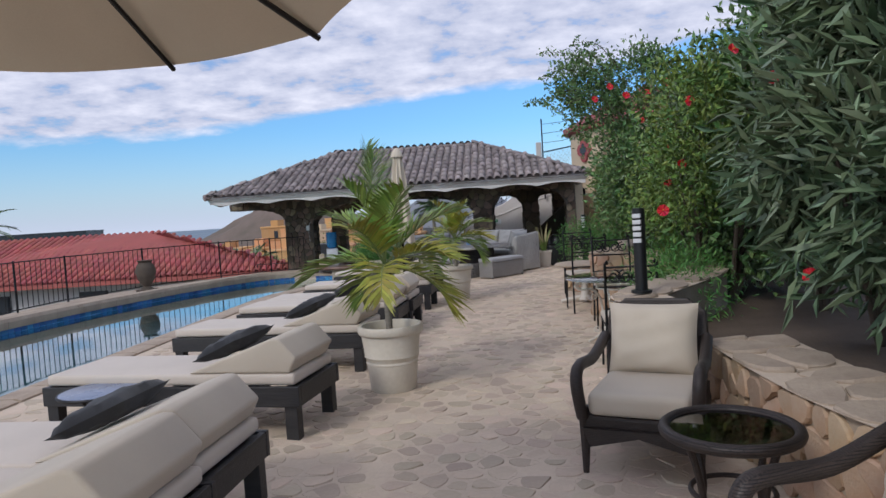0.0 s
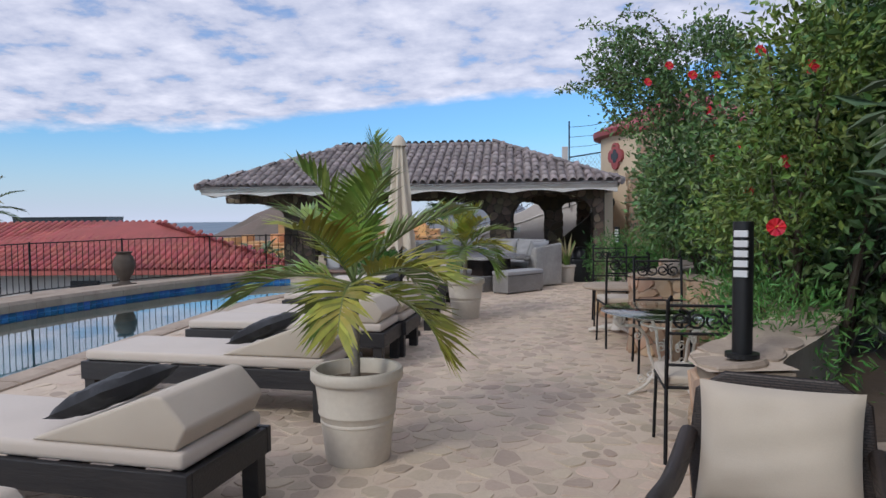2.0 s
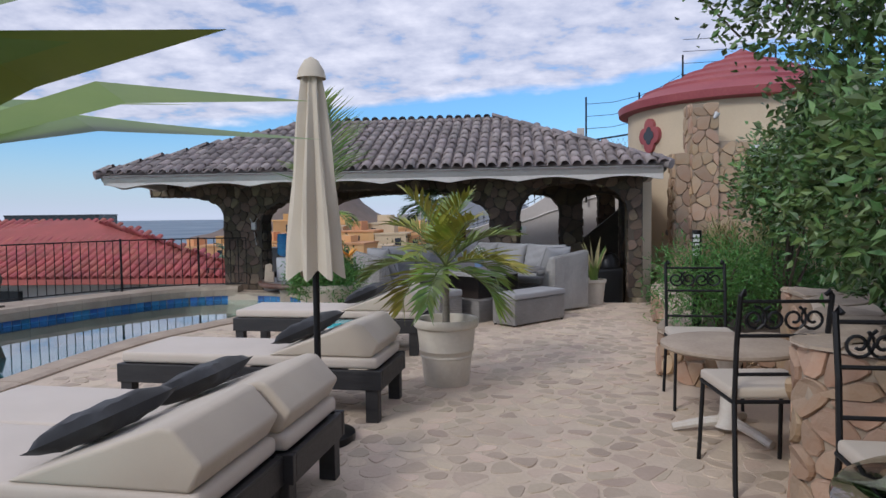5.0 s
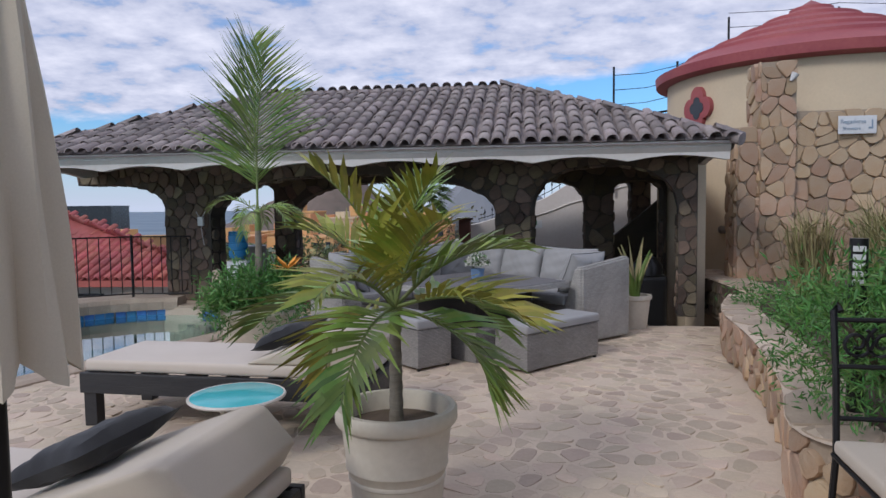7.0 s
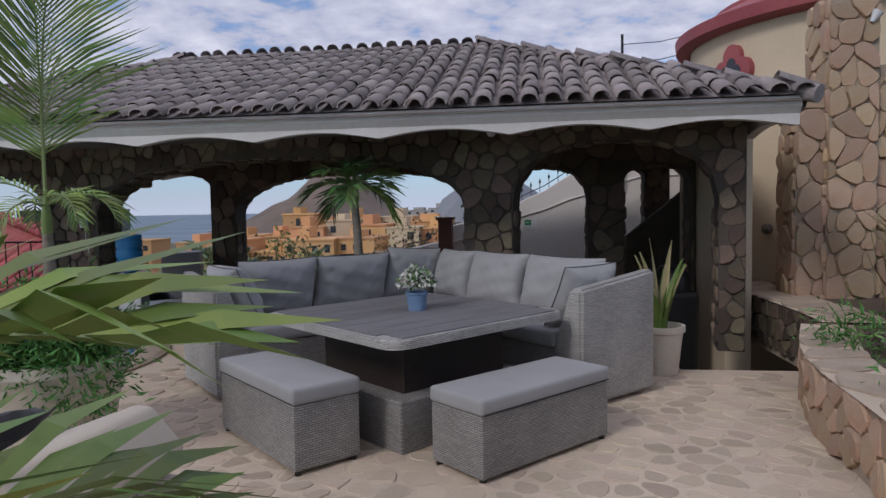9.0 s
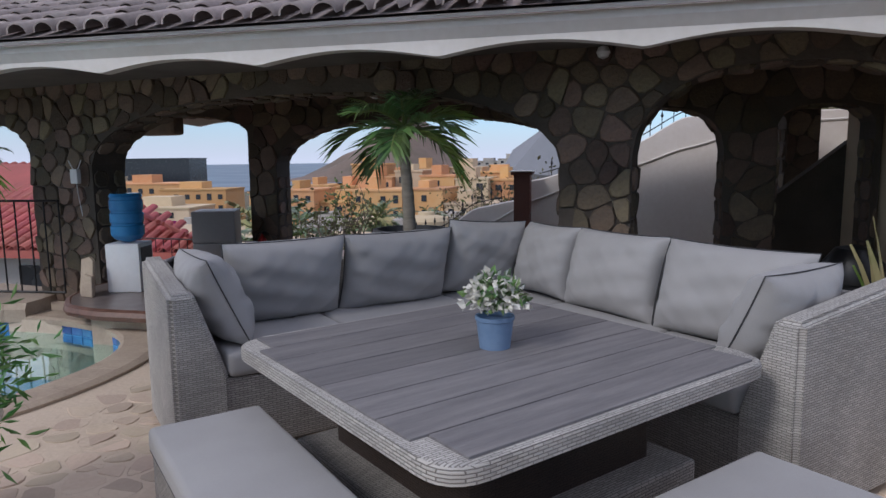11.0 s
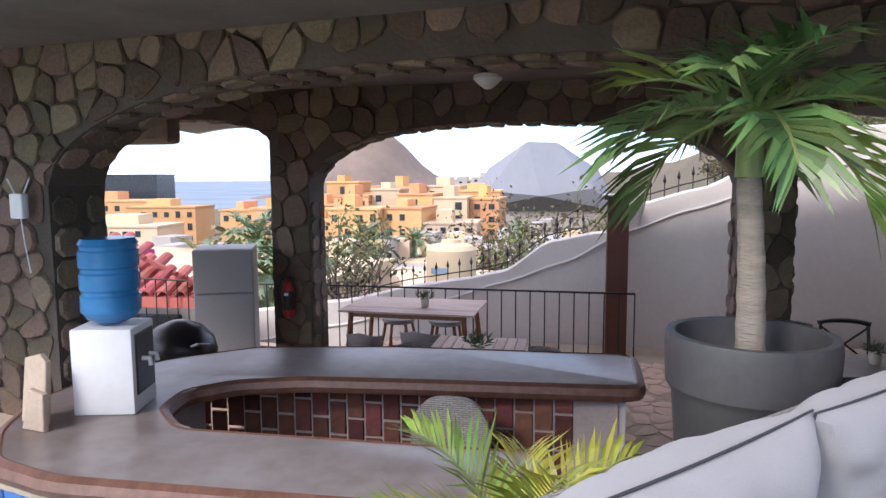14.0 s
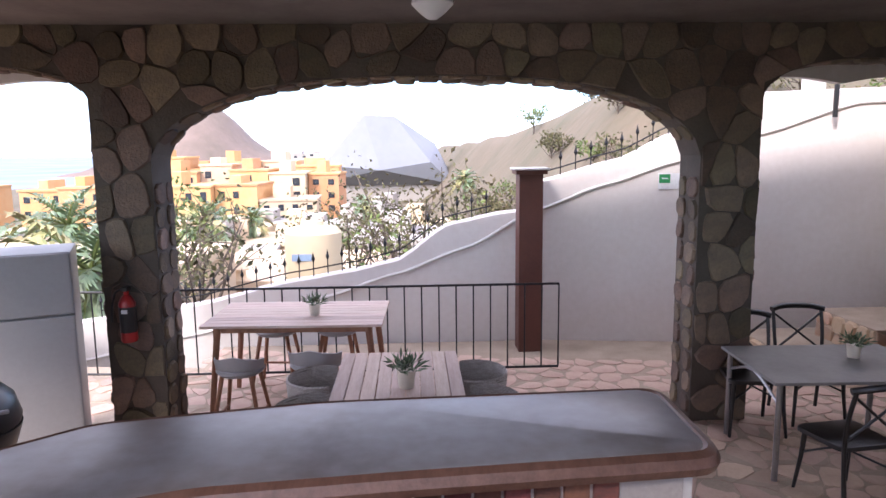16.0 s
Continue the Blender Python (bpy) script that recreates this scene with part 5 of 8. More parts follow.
def garden_wall(name, label, line, h, thick, mat, seed, soil_to=None, limit=300, size=0.2, cap=True, base=0.0):
    """A low wall of upright ochre stones with flat cap stones, along a line of (x, y); the garden is on its right."""
    t = thing(name, label, "wall", kind="structure")
    pts = [Vector(p) for p in smooth_line(line, 4)]
    nr = []
    for i in range(len(pts)):
        d = (pts[min(i + 1, len(pts) - 1)] - pts[max(i - 1, 0)]).normalized()
        nr.append(Vector((d.y, -d.x)))
    bm = B()
    prev = None
    for p, n in zip(pts, nr):
        cur = [bm.verts.new((*(p + n * w), z)) for w, z in ((0, base - 0.05), (0, base + h - 0.05), (thick, base + h - 0.05), (thick, base - 0.05))]
        if prev:
            for k in range(4):
                bm.faces.new((prev[k], prev[(k + 1) % 4], cur[(k + 1) % 4], cur[k]))
        else:
            bm.faces.new(cur)
        prev = cur
    bm.faces.new(prev[::-1])
    part("mortar", bm, M["tanjoint"], t)
    run = [0.0]
    for a, b in zip(pts, pts[1:]):
        run.append(run[-1] + (b - a).length)

    def place(u, w):
        for i in range(len(pts) - 1):
            if u <= run[i + 1] or i == len(pts) - 2:
                k = (u - run[i]) / max(1e-6, run[i + 1] - run[i])
                return pts[i].lerp(pts[i + 1], k) + nr[i].lerp(nr[i + 1], k).normalized() * w
        return pts[-1]

    rng = random.Random(seed)
    pile = Pile("stone", t, mat, mat, limit)
    for c, poly in cells(run[-1], h - 0.04, size, seed, 0.48, 0.66):
        vs, fs = stone_block(poly, 0.006, 0.035, rng, lambda u, v, d: (*place(u, -d), base + v), soft=0.14)
        pile.add(vs, fs)
    for end in (0, 1):
        for c, poly in cells(thick, h - 0.04, size, seed + 3 + end):
            o, n = (pts[0], nr[0]) if end == 0 else (pts[-1], nr[-1])
            d0 = Vector((n.y, -n.x)) * (1 if end == 0 else -1)
            vs, fs = stone_block(poly, 0.01, 0.03, rng, lambda u, v, d: (*(o + n * u + d0 * d), base + v))
            pile.add(vs, fs)
    pile.done("stone_rest")
    if cap:
        caps = Pile("cap_stone", t, M["coping"], M["coping"], 200)
        for c, poly in cells(run[-1], thick + 0.06, 0.34, seed + 9, 0.35, 1.3):
            vs, fs = stone_block(poly, 0.008, 0.02, rng, lambda u, v, d: (*place(u, v - 0.04), base + h - 0.03 + d * 0.8))
            caps.add(vs, fs)
        bm = B()
        for i in range(len(pts) - 1):
            q = [bm.verts.new((*(pts[i + a] + nr[i + a] * w), base + h - 0.035)) for a, w in ((0, -0.04), (1, -0.04), (1, thick + 0.02), (0, thick + 0.02))]
            bm.faces.new(q)
        part("cap_bed", bm, M["mortar"], t)
    return t


garden_wall("garden_wall", "low retaining wall of upright ochre stones", [(2.95, -3.0), (2.75, 1.0), (2.48, 2.6), (2.24, 3.7), (2.2, 5.1)], 0.62, 0.5, M["pinkstone"], 31)
garden_wall("garden_wall", "taller retaining wall of rough ochre stones under the shrubs", [(1.64, 5.12), (1.66, 5.5), (2.2, 6.3), (2.6, 7.0), (2.72, 7.9), (2.72, 9.2), (2.3, 9.62), (2.08, 9.95), (2.5, 10.7), (2.85, 11.6), (2.9, 12.3)], 0.92, 0.35, M["pinkstone"], 37)
garden_wall("planter_wall", "curved planter wall of upright ochre stones with flat caps", [(3.4, 12.42), (2.72, 12.36), (2.2, 12.5), (2.0, 12.85), (2.25, 13.7), (2.52, 15.1), (2.7, 16.7), (3.15, 18.0)], 0.47, 0.33, M["pinkstone"], 41)
garden_wall("planter_wall", "dark curved stone wall beside the stairs", [(3.4, 18.2), (3.42, 18.9), (3.36, 20.2), (3.36, 21.2)], 0.55, 0.5, M["stone"], 43, base=-0.1)
slab("ground", [(3.3, -4), (3.1, 1.0), (2.85, 2.6), (2.6, 3.7), (2.55, 5.15), (1.9, 5.3), (2.0, 5.65), (2.5, 6.4), (2.9, 7.1), (3.02, 7.9), (3.02, 9.2), (2.5, 9.8), (2.4, 10.0), (2.8, 10.7), (3.1, 11.6), (3.2, 12.4), (12, 12.5), (12, -4)], -0.2, 0.55, M["soil"], "dry garden soil behind the retaining wall")
slab("ground", [(3.6, 12.44), (2.75, 12.6), (2.3, 12.85), (2.55, 13.65), (2.82, 15.05), (3.0, 16.6), (3.45, 17.95), (3.85, 18.9), (3.8, 21.4), (12, 21), (12, 12.505)], -0.2, 0.4, M["soil"], "planted soil behind the curved wall")
pillar = thing("stone_pillar", "tall rubble pillar joined to a stone wall", "wall", kind="structure")
for x0, x1, z1, y0, y1, sd in ((4.02, 4.52, 3.64, 19.8, 20.35, 51), (4.52, 7.7, 2.93, 19.9, 20.3, 53), (3.72, 4.02, 2.7, 19.85, 20.33, 55)):
    part("mortar", box(B(), x0, x1, y0 + 0.01, y1, -0.2, z1 - 0.02), M["tanjoint"], pillar)
    pile = Pile("stone", pillar, M["pinkstone"], M["pinkstone"], 110)
    rng = random.Random(sd)
    for c, poly in cells(x1 - x0, z1 + 0.1, 0.25, sd):
        vs, fs = stone_block(poly, 0.008, 0.04, rng, lambda u, v, d: (x0 + u, y0 + 0.01 - d, v - 0.1), soft=0.16)
        pile.add(vs, fs)
    for c, poly in cells(y1 - y0, z1 + 0.1, 0.25, sd + 1):
        vs, fs = stone_block(poly, 0.008, 0.04, rng, lambda u, v, d: (x0 - d, y1 - u, v - 0.1), soft=0.16)
        pile.add(vs, fs)
    pile.done("stone_rest")


# ---- pool deck: sun loungers ----
def lounger(m, seed):
    t = thing("sun_lounger", "black wooden sun lounger with a beige mattress and raised wedge headrest", "sun lounger", m, "loungers along the pool")
    for x in (-1.05, 1.0):
        for y in (-0.33, 0.33):
            part("leg", box(B(), x - 0.05, x + 0.05, y - 0.045, y + 0.045, 0, 0.3, 0.006), M["blackwood"], t)
    bm = box(B(), -1.12, 1.08, -0.39, -0.35, 0.25, 0.40, 0.006)
    box(bm, -1.12, 1.08, 0.35, 0.39, 0.25, 0.40, 0.006)
    box(bm, -1.12, -1.08, -0.345, 0.345, 0.25, 0.398, 0.006)
    box(bm, 1.04, 1.078, -0.345, 0.345, 0.25, 0.398, 0.006)
    part("frame", bm, M["blackwood"], t)
    for k in range(7):
        x = -0.98 + k * 0.32
        part("slat", box(B(), x, x + 0.14, -0.345, 0.345, 0.36, 0.385, 0.004), M["blackwood"], t)
    part("mattress", box(B(), -1.1, 1.04, -0.36, 0.36, 0.403, 0.49, 0.03, 3), M["beige_cloth"], t, smooth=True)
    bm = B()
    prof = [(0.16, 0.492), (1.0, 0.492), (1.06, 0.6), (0.93, 0.745), (0.87, 0.75)]
    a = [bm.verts.new((x, -0.355, z)) for x, z in prof]
    b = [bm.verts.new((x, 0.355, z)) for x, z in prof]
    fs = [bm.faces.new(a[::-1]), bm.faces.new(b)]
    for i in range(5):
        fs.append(bm.faces.new((a[i], a[(i + 1) % 5], b[(i + 1) % 5], b[i])))
    bmesh.ops.bevel(bm, geom=bm.edges[:], offset=0.022, segments=3, affect="EDGES", profile=0.6)
    part("headrest", bm, M["cream_cloth"], t, "cream wedge-shaped headrest cushion", smooth=True)
    return t


def throw_pillow(m, seed):
    ob = part("throw_pillow", pillow(B(), 0.56, 0.44, 0.14, None, 12, 0.12, seed, 0.004), M["black_cloth"], smooth=True)
    ob.matrix_world = m
    return tagged(ob, "black throw pillow leaning on a lounger headrest", "pillow", "black throw pillows")


LOUNGERS = [(-1.74, 5.52, -8), (-1.72, 2.98, -3), (-1.72, 3.72, -3), (-1.68, 7.55, -7), (-1.6, 9.2, -4), (-1.5, 9.93, -4), (-1.42, 11.68, -4), (-1.48, 14.05, -3)]
first = lounger(pose(*LOUNGERS[0][:2], 0, 0, 0, LOUNGERS[0][2]), 1)
for x, y, r in LOUNGERS[1:]:
    copy_thing(first, pose(x, y, 0, 0, 0, r))
for i, (x, y, r) in enumerate(LOUNGERS):
    if i != 1:
        throw_pillow(pose(x, y, 0, 0, 0, r) @ pose(0.36, 0.02, 0.655, 0, -23, 0) @ pose(0, 0, 0, 0, 0, 84 + 6 * (i % 3)), 40 + i)


def side_table(m, top, label, seed):
    t = thing("side_table", label, "side table", m)
    part("top", lathe(B(), [(0, 0.405), (0.27, 0.405), (0.285, 0.412), (0.285, 0.422), (0.27, 0.427), (0, 0.427)], 40), M[top], t, smooth=True)
    part("rim", tube(B(), [(0.288 * math.cos(a * math.tau / 40), 0.288 * math.sin(a * math.tau / 40), 0.414) for a in range(40)], 0.011, 6, True), M["iron"] if top != "teal" else M["whiteiron"], t, smooth=True)
    for k in range(3):
        a = k * math.tau / 3 + 0.4
        pts = [(0.2 * math.cos(a), 0.2 * math.sin(a), 0.4), (0.1 * math.cos(a), 0.1 * math.sin(a), 0.27), (0.07 * math.cos(a), 0.07 * math.sin(a), 0.18),
               (0.14 * math.cos(a), 0.14 * math.sin(a), 0.08), (0.2 * math.cos(a), 0.2 * math.sin(a), 0.0)]
        part("leg", tube(B(), [tuple(p) for p in smooth_line(pts, 4)], 0.011, 6), M["iron"] if top != "teal" else M["whiteiron"], t, smooth=True)
    return t


M["bluegrey"] = material("blue_grey_table_top", (0.16, 0.2, 0.3), 0.3, other=(0.22, 0.26, 0.36), patch=3, grain=20, bump=0.05)
side_table(pose(-2.27, 5.06, 0), "bluegrey", "small round black metal table beside a lounger", 1)
side_table(pose(-1.3, 8.44, 0), "teal", "small round table with a teal glass top", 2)
side_table(pose(-1.17, 13.2, 0), "teal", "small round table with a teal glass top", 3)


# ---- pots and palms ----
def ivory_pot(m, h=0.6, r=0.3, label="ivory plastic pot with rope bands"):
    t = thing("plant_pot", label, "pot", m)
    prof = [(0, 0), (r * 0.68, 0), (r * 0.7, 0.02), (r * 0.78, h * 0.42), (r * 0.8, h * 0.43), (r * 0.8, h * 0.45), (r * 0.785, h * 0.46), (r * 0.82, h * 0.52),
            (r * 0.84, h * 0.53), (r * 0.84, h * 0.55), (r * 0.83, h * 0.56), (r * 0.9, h * 0.86), (r * 0.97, h * 0.875), (r * 1.0, h * 0.9), (r, h * 0.98), (r * 0.97, h),
            (r * 0.88, h), (r * 0.86, h * 0.97), (r * 0.84, h * 0.84), (0, h * 0.84)]
    part("body", lathe(B(), prof, 48), M["pot"], t, smooth=True)
    part("soil", lathe(B(), [(r * 0.85, h * 0.84), (r * 0.5, h * 0.86), (0, h * 0.865)], 24), M["soil"], t, "dry brown potting soil", smooth=True)
    return t


ivory_pot(pose(-0.26, 6.36, 0))
palm("palm", "young feather palm with arching green leaves in an ivory pot", pose(-0.27, 6.36, 0.5), 0.52, 0.034, 0.027, 13, 0.8, 0.33, 0.03, 3, shaft=0.14, rise=(-0.25, 1.62), droop=1.15, yellow=0.3, n=24)
ivory_pot(pose(-0.01, 12.47, 0), 0.61, 0.3)
palm("palm", "young feather palm with yellowing leaves in an ivory pot", pose(-0.01, 12.47, 0.51), 0.46, 0.036, 0.028, 14, 0.74, 0.3, 0.03, 8, shaft=0.14, rise=(-0.35, 1.62), droop=1.25, yellow=0.6, n=21)
# large planter with a tall palm and ferns
big = thing("planter", "large ivory pot overflowing with green ferns", "planter", pose(-2.12, 15.85, 0))
part("body", lathe(B(), [(0, 0), (0.3, 0), (0.32, 0.05), (0.41, 0.5), (0.43, 0.52), (0.43, 0.58), (0.38, 0.58), (0.36, 0.5), (0, 0.5)], 40), M["pot"], big, smooth=True)
part("soil", lathe(B(), [(0.365, 0.5), (0, 0.53)], 20), M["soil"], big)
palm("palm", "tall slender palm with upright feathery leaves in a large pot", pose(-2.12, 15.85, 0.5), 0.85, 0.045, 0.03, 2, 1.75, 0.72, 0.02, 17, shaft=0.2, rise=(1.5, 1.56), droop=0.28, yellow=0.0, n=52, short=7, hang=0.22)
bush("fern", "bright green fern spilling over a planter", [(-2.12, 15.85, 0.72, 0.42, 0.42, 0.2), (-2.4, 15.65, 0.62, 0.22, 0.24, 0.18), (-1.82, 15.7, 0.56, 0.22, 0.24, 0.26)], 6200, 0.075, "fern", 71, 0.2, [(-2.12, 15.85, 0.5)], spread=0.7, category="fern")
fl = thing("flower", "orange flower head among the ferns", "flower", pose(-1.72, 15.6, 0.98))
bm = B()
for k in range(14):
    a = k * 2.4
    d = Vector((math.cos(a), math.sin(a), 0.5 + 0.4 * math.sin(3 * k))).normalized()
    s = Vector((-math.sin(a), math.cos(a), 0)) * 0.028
    bm.faces.new([bm.verts.new(v) for v in (Vector((0, 0, 0)), d * 0.09 + s, d * 0.2, d * 0.09 - s)])
part("petals", bm, M["orangeflower"], fl)
part("stalk", tube(B(), [(0, 0, 0), (-0.1, 0.1, -0.12), (-0.25, 0.25, -0.25)], 0.008, 5), M["palm_green"], fl)

# ---- umbrellas ----
um = thing("umbrella", "closed ivory canvas umbrella on a dark pole", "umbrella", pose(-0.74, 10.85, 0))
part("pole", tube(B(), [(0, 0, 0), (0, 0, 2.55)], 0.024, 12), M["darkpole"], um, smooth=True)
part("base", lathe(B(), [(0, 0), (0.25, 0), (0.25, 0.05), (0.06, 0.08), (0.04, 0.3), (0, 0.3)], 28), M["darkpole"], um, smooth=True)
bm = B()
rings = []
for i in range(15):
    k = i / 14
    z = 2.6 - 1.4 * k
    ring = []
    for j in range(48):
        a = j * math.tau / 48
        fold = 0.5 + 0.5 * math.cos(8 * a + 0.6 * math.sin(3 * k))
        r = (0.045 + 0.15 * k ** 0.8) * (0.68 + 0.42 * fold) + 0.012 * math.sin(5 * a + 6 * k)
        zz = z - (0.07 * fold if i == 14 else 0)
        ring.append(bm.verts.new((r * math.cos(a), r * math.sin(a), zz)))
    rings.append(ring)
for A, C in zip(rings, rings[1:]):
    for j in range(48):
        bm.faces.new((A[j], A[(j + 1) % 48], C[(j + 1) % 48], C[j]))
bm.faces.new(rings[0])
part("canopy", bm, M["canvas"], um, smooth=True)
part("cap", lathe(B(), [(0.1, 2.5), (0.085, 2.56), (0.05, 2.62), (0.02, 2.64), (0, 2.65)], 20), M["canvas"], um, smooth=True)

uo = thing("umbrella", "open ivory canvas umbrella over the loungers", "umbrella", pose(-0.66, 1.89, 0))
part("pole", tube(B(), [(0, 0, 0), (0, 0, 2.75)], 0.024, 12), M["darkpole"], uo, smooth=True)
part("base", lathe(B(), [(0, 0), (0.25, 0), (0.25, 0.05), (0.06, 0.08), (0.04, 0.3), (0, 0.3)], 28), M["darkpole"], uo, smooth=True)
bm = B()
tips = [(1.25 * math.cos(radians(50 + 36 * k)), 1.25 * math.sin(radians(50 + 36 * k)), 2.3) for k in range(10)]
for k in range(10):
    a, b, top = Vector(tips[k]), Vector(tips[(k + 1) % 10]), Vector((0, 0, 2.78))
    rows = []
    for i in range(9):
        u = i / 8
        row = []
        for j in range(9):
            w = j / 8
            e = a.lerp(b, w)
            e = e - Vector((e.x, e.y, 0)) * 0.04 * math.sin(math.pi * w)
            p = top.lerp(e, u)
            p.z += 0.06 * math.sin(math.pi * u) - 0.03 * math.sin(math.pi * w) * u
            row.append(bm.verts.new(p))
        rows.append(row)
    for i in range(8):
        for j in range(8):
            if i == 0:
                bm.faces.new((rows[0][j], rows[1][j], rows[1][j + 1]))
            else:
                bm.faces.new((rows[i][j], rows[i + 1][j], rows[i + 1][j + 1], rows[i][j + 1]))
bmesh.ops.remove_doubles(bm, verts=bm.verts[:], dist=1e-4)
part("canopy", bm, M["canvas"], uo, smooth=True)
for p in tips:
    part("rib", tube(B(), [(0, 0, 2.74), tuple(Vector((0, 0, 2.74)).lerp(Vector(p), 0.5) + Vector((0, 0, 0.035))), (p[0], p[1], p[2] - 0.02)], 0.011, 6), M["darkpole"], uo)

# ---- rattan armchairs and glass table ----


def armchair(m):
    t = thing("armchair", "dark rattan armchair with cream cushions and scrolled arms", "armchair", m, "rattan armchairs")
    for x in (-0.32, 0.32):
        part("leg", tube(B(), [(x * 1.0, -0.34, 0), (x, -0.32, 0.2), (x, -0.33, 0.4)], [0.018, 0.03, 0.035], 8), M["wicker_dark"], t, smooth=True)
        part("leg", tube(B(), [(x * 0.92, 0.36, 0), (x * 0.92, 0.3, 0.25), (x * 0.92, 0.33, 0.42)], [0.018, 0.026, 0.03], 8), M["wicker_dark"], t, smooth=True)
        arm = smooth_line([(x, -0.36, 0.34), (x * 1.04, -0.4, 0.5), (x * 1.06, -0.38, 0.6), (x * 1.06, -0.28, 0.635), (x * 1.04, 0.0, 0.62), (x, 0.3, 0.7)], 5)
        part("arm", tube(B(), [tuple(p) for p in arm], 0.036, 10), M["wicker_dark"], t, smooth=True)
    bm = B()
    outline = [(-0.3, 0.0), (0.3, 0.0), (0.33, 0.25), (0.31, 0.5), (0.2, 0.58), (-0.2, 0.58), (-0.31, 0.5), (-0.33, 0.25)]
    prism(bm, outline, 0, 0.05, 0.015, pose(0, 0.34, 0.36, 78, 0, 0))
    part("backrest", bm, M["wicker_dark"], t)
    bm = box(B(), -0.33, 0.33, -0.35, 0.33, 0.27, 0.35, 0.02)
    part("seat_frame", bm, M["wicker_dark"], t)
    part("skirt", prism(B(), [(-0.32, 0.0), (0.32, 0.0), (0.28, -0.11), (0.0, -0.04), (-0.28, -0.11)], 0, 0.03, 0, pose(0, -0.345, 0.28, 90, 0, 0)), M["wicker_dark"], t)
    part("seat_cushion", box(B(), -0.29, 0.29, -0.37, 0.27, 0.352, 0.49, 0.05, 4), M["cream_cloth"], t, "cream quilted seat cushion", smooth=True)
    part("back_cushion", pillow(B(), 0.56, 0.46, 0.2, pose(0, 0.24, 0.7, 76, 0, 0), 18, 0.05, 5, 0.004), M["cream_cloth"], t, "plump cream back cushion", smooth=True)
    return t


ch = armchair(pose(1.64, 4.46, 0, 0, 0, -22))
copy_thing(ch, pose(2.02, 2.42, 0, 0, 0, -66))
gt = thing("side_table", "round dark rattan side table with a smoked glass top", "side table", pose(1.78, 3.42, 0) @ Matrix.Scale(1.07, 4))
part("rim", tube(B(), [(0.27 * math.cos(a * math.tau / 48), 0.27 * math.sin(a * math.tau / 48), 0.49) for a in range(48)], 0.026, 10, True), M["wicker_dark"], gt, smooth=True)
part("glass_top", lathe(B(), [(0, 0.487), (0.255, 0.487), (0.255, 0.497), (0, 0.497)], 48), M["smoked"], gt)
part("lower_ring", tube(B(), [(0.17 * math.cos(a * math.tau / 36), 0.17 * math.sin(a * math.tau / 36), 0.22) for a in range(36)], 0.012, 8, True), M["wicker_dark"], gt, smooth=True)
for k in range(4):
    a = k * math.tau / 4 + 0.5
    c, s = math.cos(a), math.sin(a)
    part("leg", tube(B(), [tuple(p) for p in smooth_line([(0.24 * c, 0.24 * s, 0.48), (0.18 * c, 0.18 * s, 0.3), (0.17 * c, 0.17 * s, 0.15), (0.24 * c, 0.24 * s, 0.0)], 4)], 0.016, 8), M["wicker_dark"], gt, smooth=True)

# ---- wrought-iron dining sets ----


def iron_chair(m):
    t = thing("dining_chair", "black wrought-iron chair with a beige seat pad and scrolled back", "chair", m, "iron chairs by the wall")
    for x in (-0.2, 0.2):
        part("leg", tube(B(), [(x * 1.05, 0.24, 0), (x, 0.21, 0.43)], 0.011, 6), M["iron"], t)
        part("back_post", tube(B(), [(x * 1.05, -0.25, 0), (x, -0.2, 0.43), (x, -0.22, 0.7), (x, -0.26, 0.93), (x * 0.93, -0.27, 0.95), (x * 0.9, -0.25, 0.93)], 0.012, 6), M["iron"], t)
    for z, y in ((0.9, -0.255), (0.74, -0.225), (0.56, -0.21)):
        part("back_rail", tube(B(), [(-0.2, y, z), (0.2, y, z)], 0.009, 6), M["iron"], t)
    for i, cx in enumerate((-0.13, -0.045, 0.045, 0.13)):
        pts = [(x, y - 0.24, z) for x, y, z in scroll(cx, 0.82, 0.058, 1.5, 1.57 + i * 0.2, 1 if i % 2 else -1)]
        part("scroll", tube(B(), pts, 0.007, 5), M["iron"], t)
    bm = tube(B(), [(-0.21, -0.2, 0.43), (0.21, -0.2, 0.43), (0.21, 0.21, 0.43), (-0.21, 0.21, 0.43)], 0.01, 6, True)
    part("seat_frame", bm, M["iron"], t)
    part("seat_pad", box(B(), -0.215, 0.215, -0.19, 0.22, 0.438, 0.49, 0.02, 3), M["cream_cloth"], t, "beige seat pad", smooth=True)
    return t


ic = iron_chair(pose(1.95, 6.64, 0, 0, 0, -4) @ Matrix.Scale(1.12, 4))
for x, y, r in ((2.24, 9.1, 176), (2.05, 10.4, 4), (2.14, 11.98, 176)):
    copy_thing(ic, pose(x, y, 0, 0, 0, r) @ Matrix.Scale(1.07, 4))
gt = thing("dining_table", "round glass table on white scrolled wrought iron", "table", pose(2.14, 8.2, 0))
part("glass_top", lathe(B(), [(0, 0.715), (0.61, 0.715), (0.62, 0.721), (0.61, 0.727), (0, 0.727)], 64), M["glass"], gt, smooth=True)
part("ring", tube(B(), [(0.26 * math.cos(a * math.tau / 40), 0.26 * math.sin(a * math.tau / 40), 0.6) for a in range(40)], 0.01, 6, True), M["whiteiron"], gt, smooth=True)
part("ring", tube(B(), [(0.2 * math.cos(a * math.tau / 40), 0.2 * math.sin(a * math.tau / 40), 0.14) for a in range(40)], 0.01, 6, True), M["whiteiron"], gt, smooth=True)
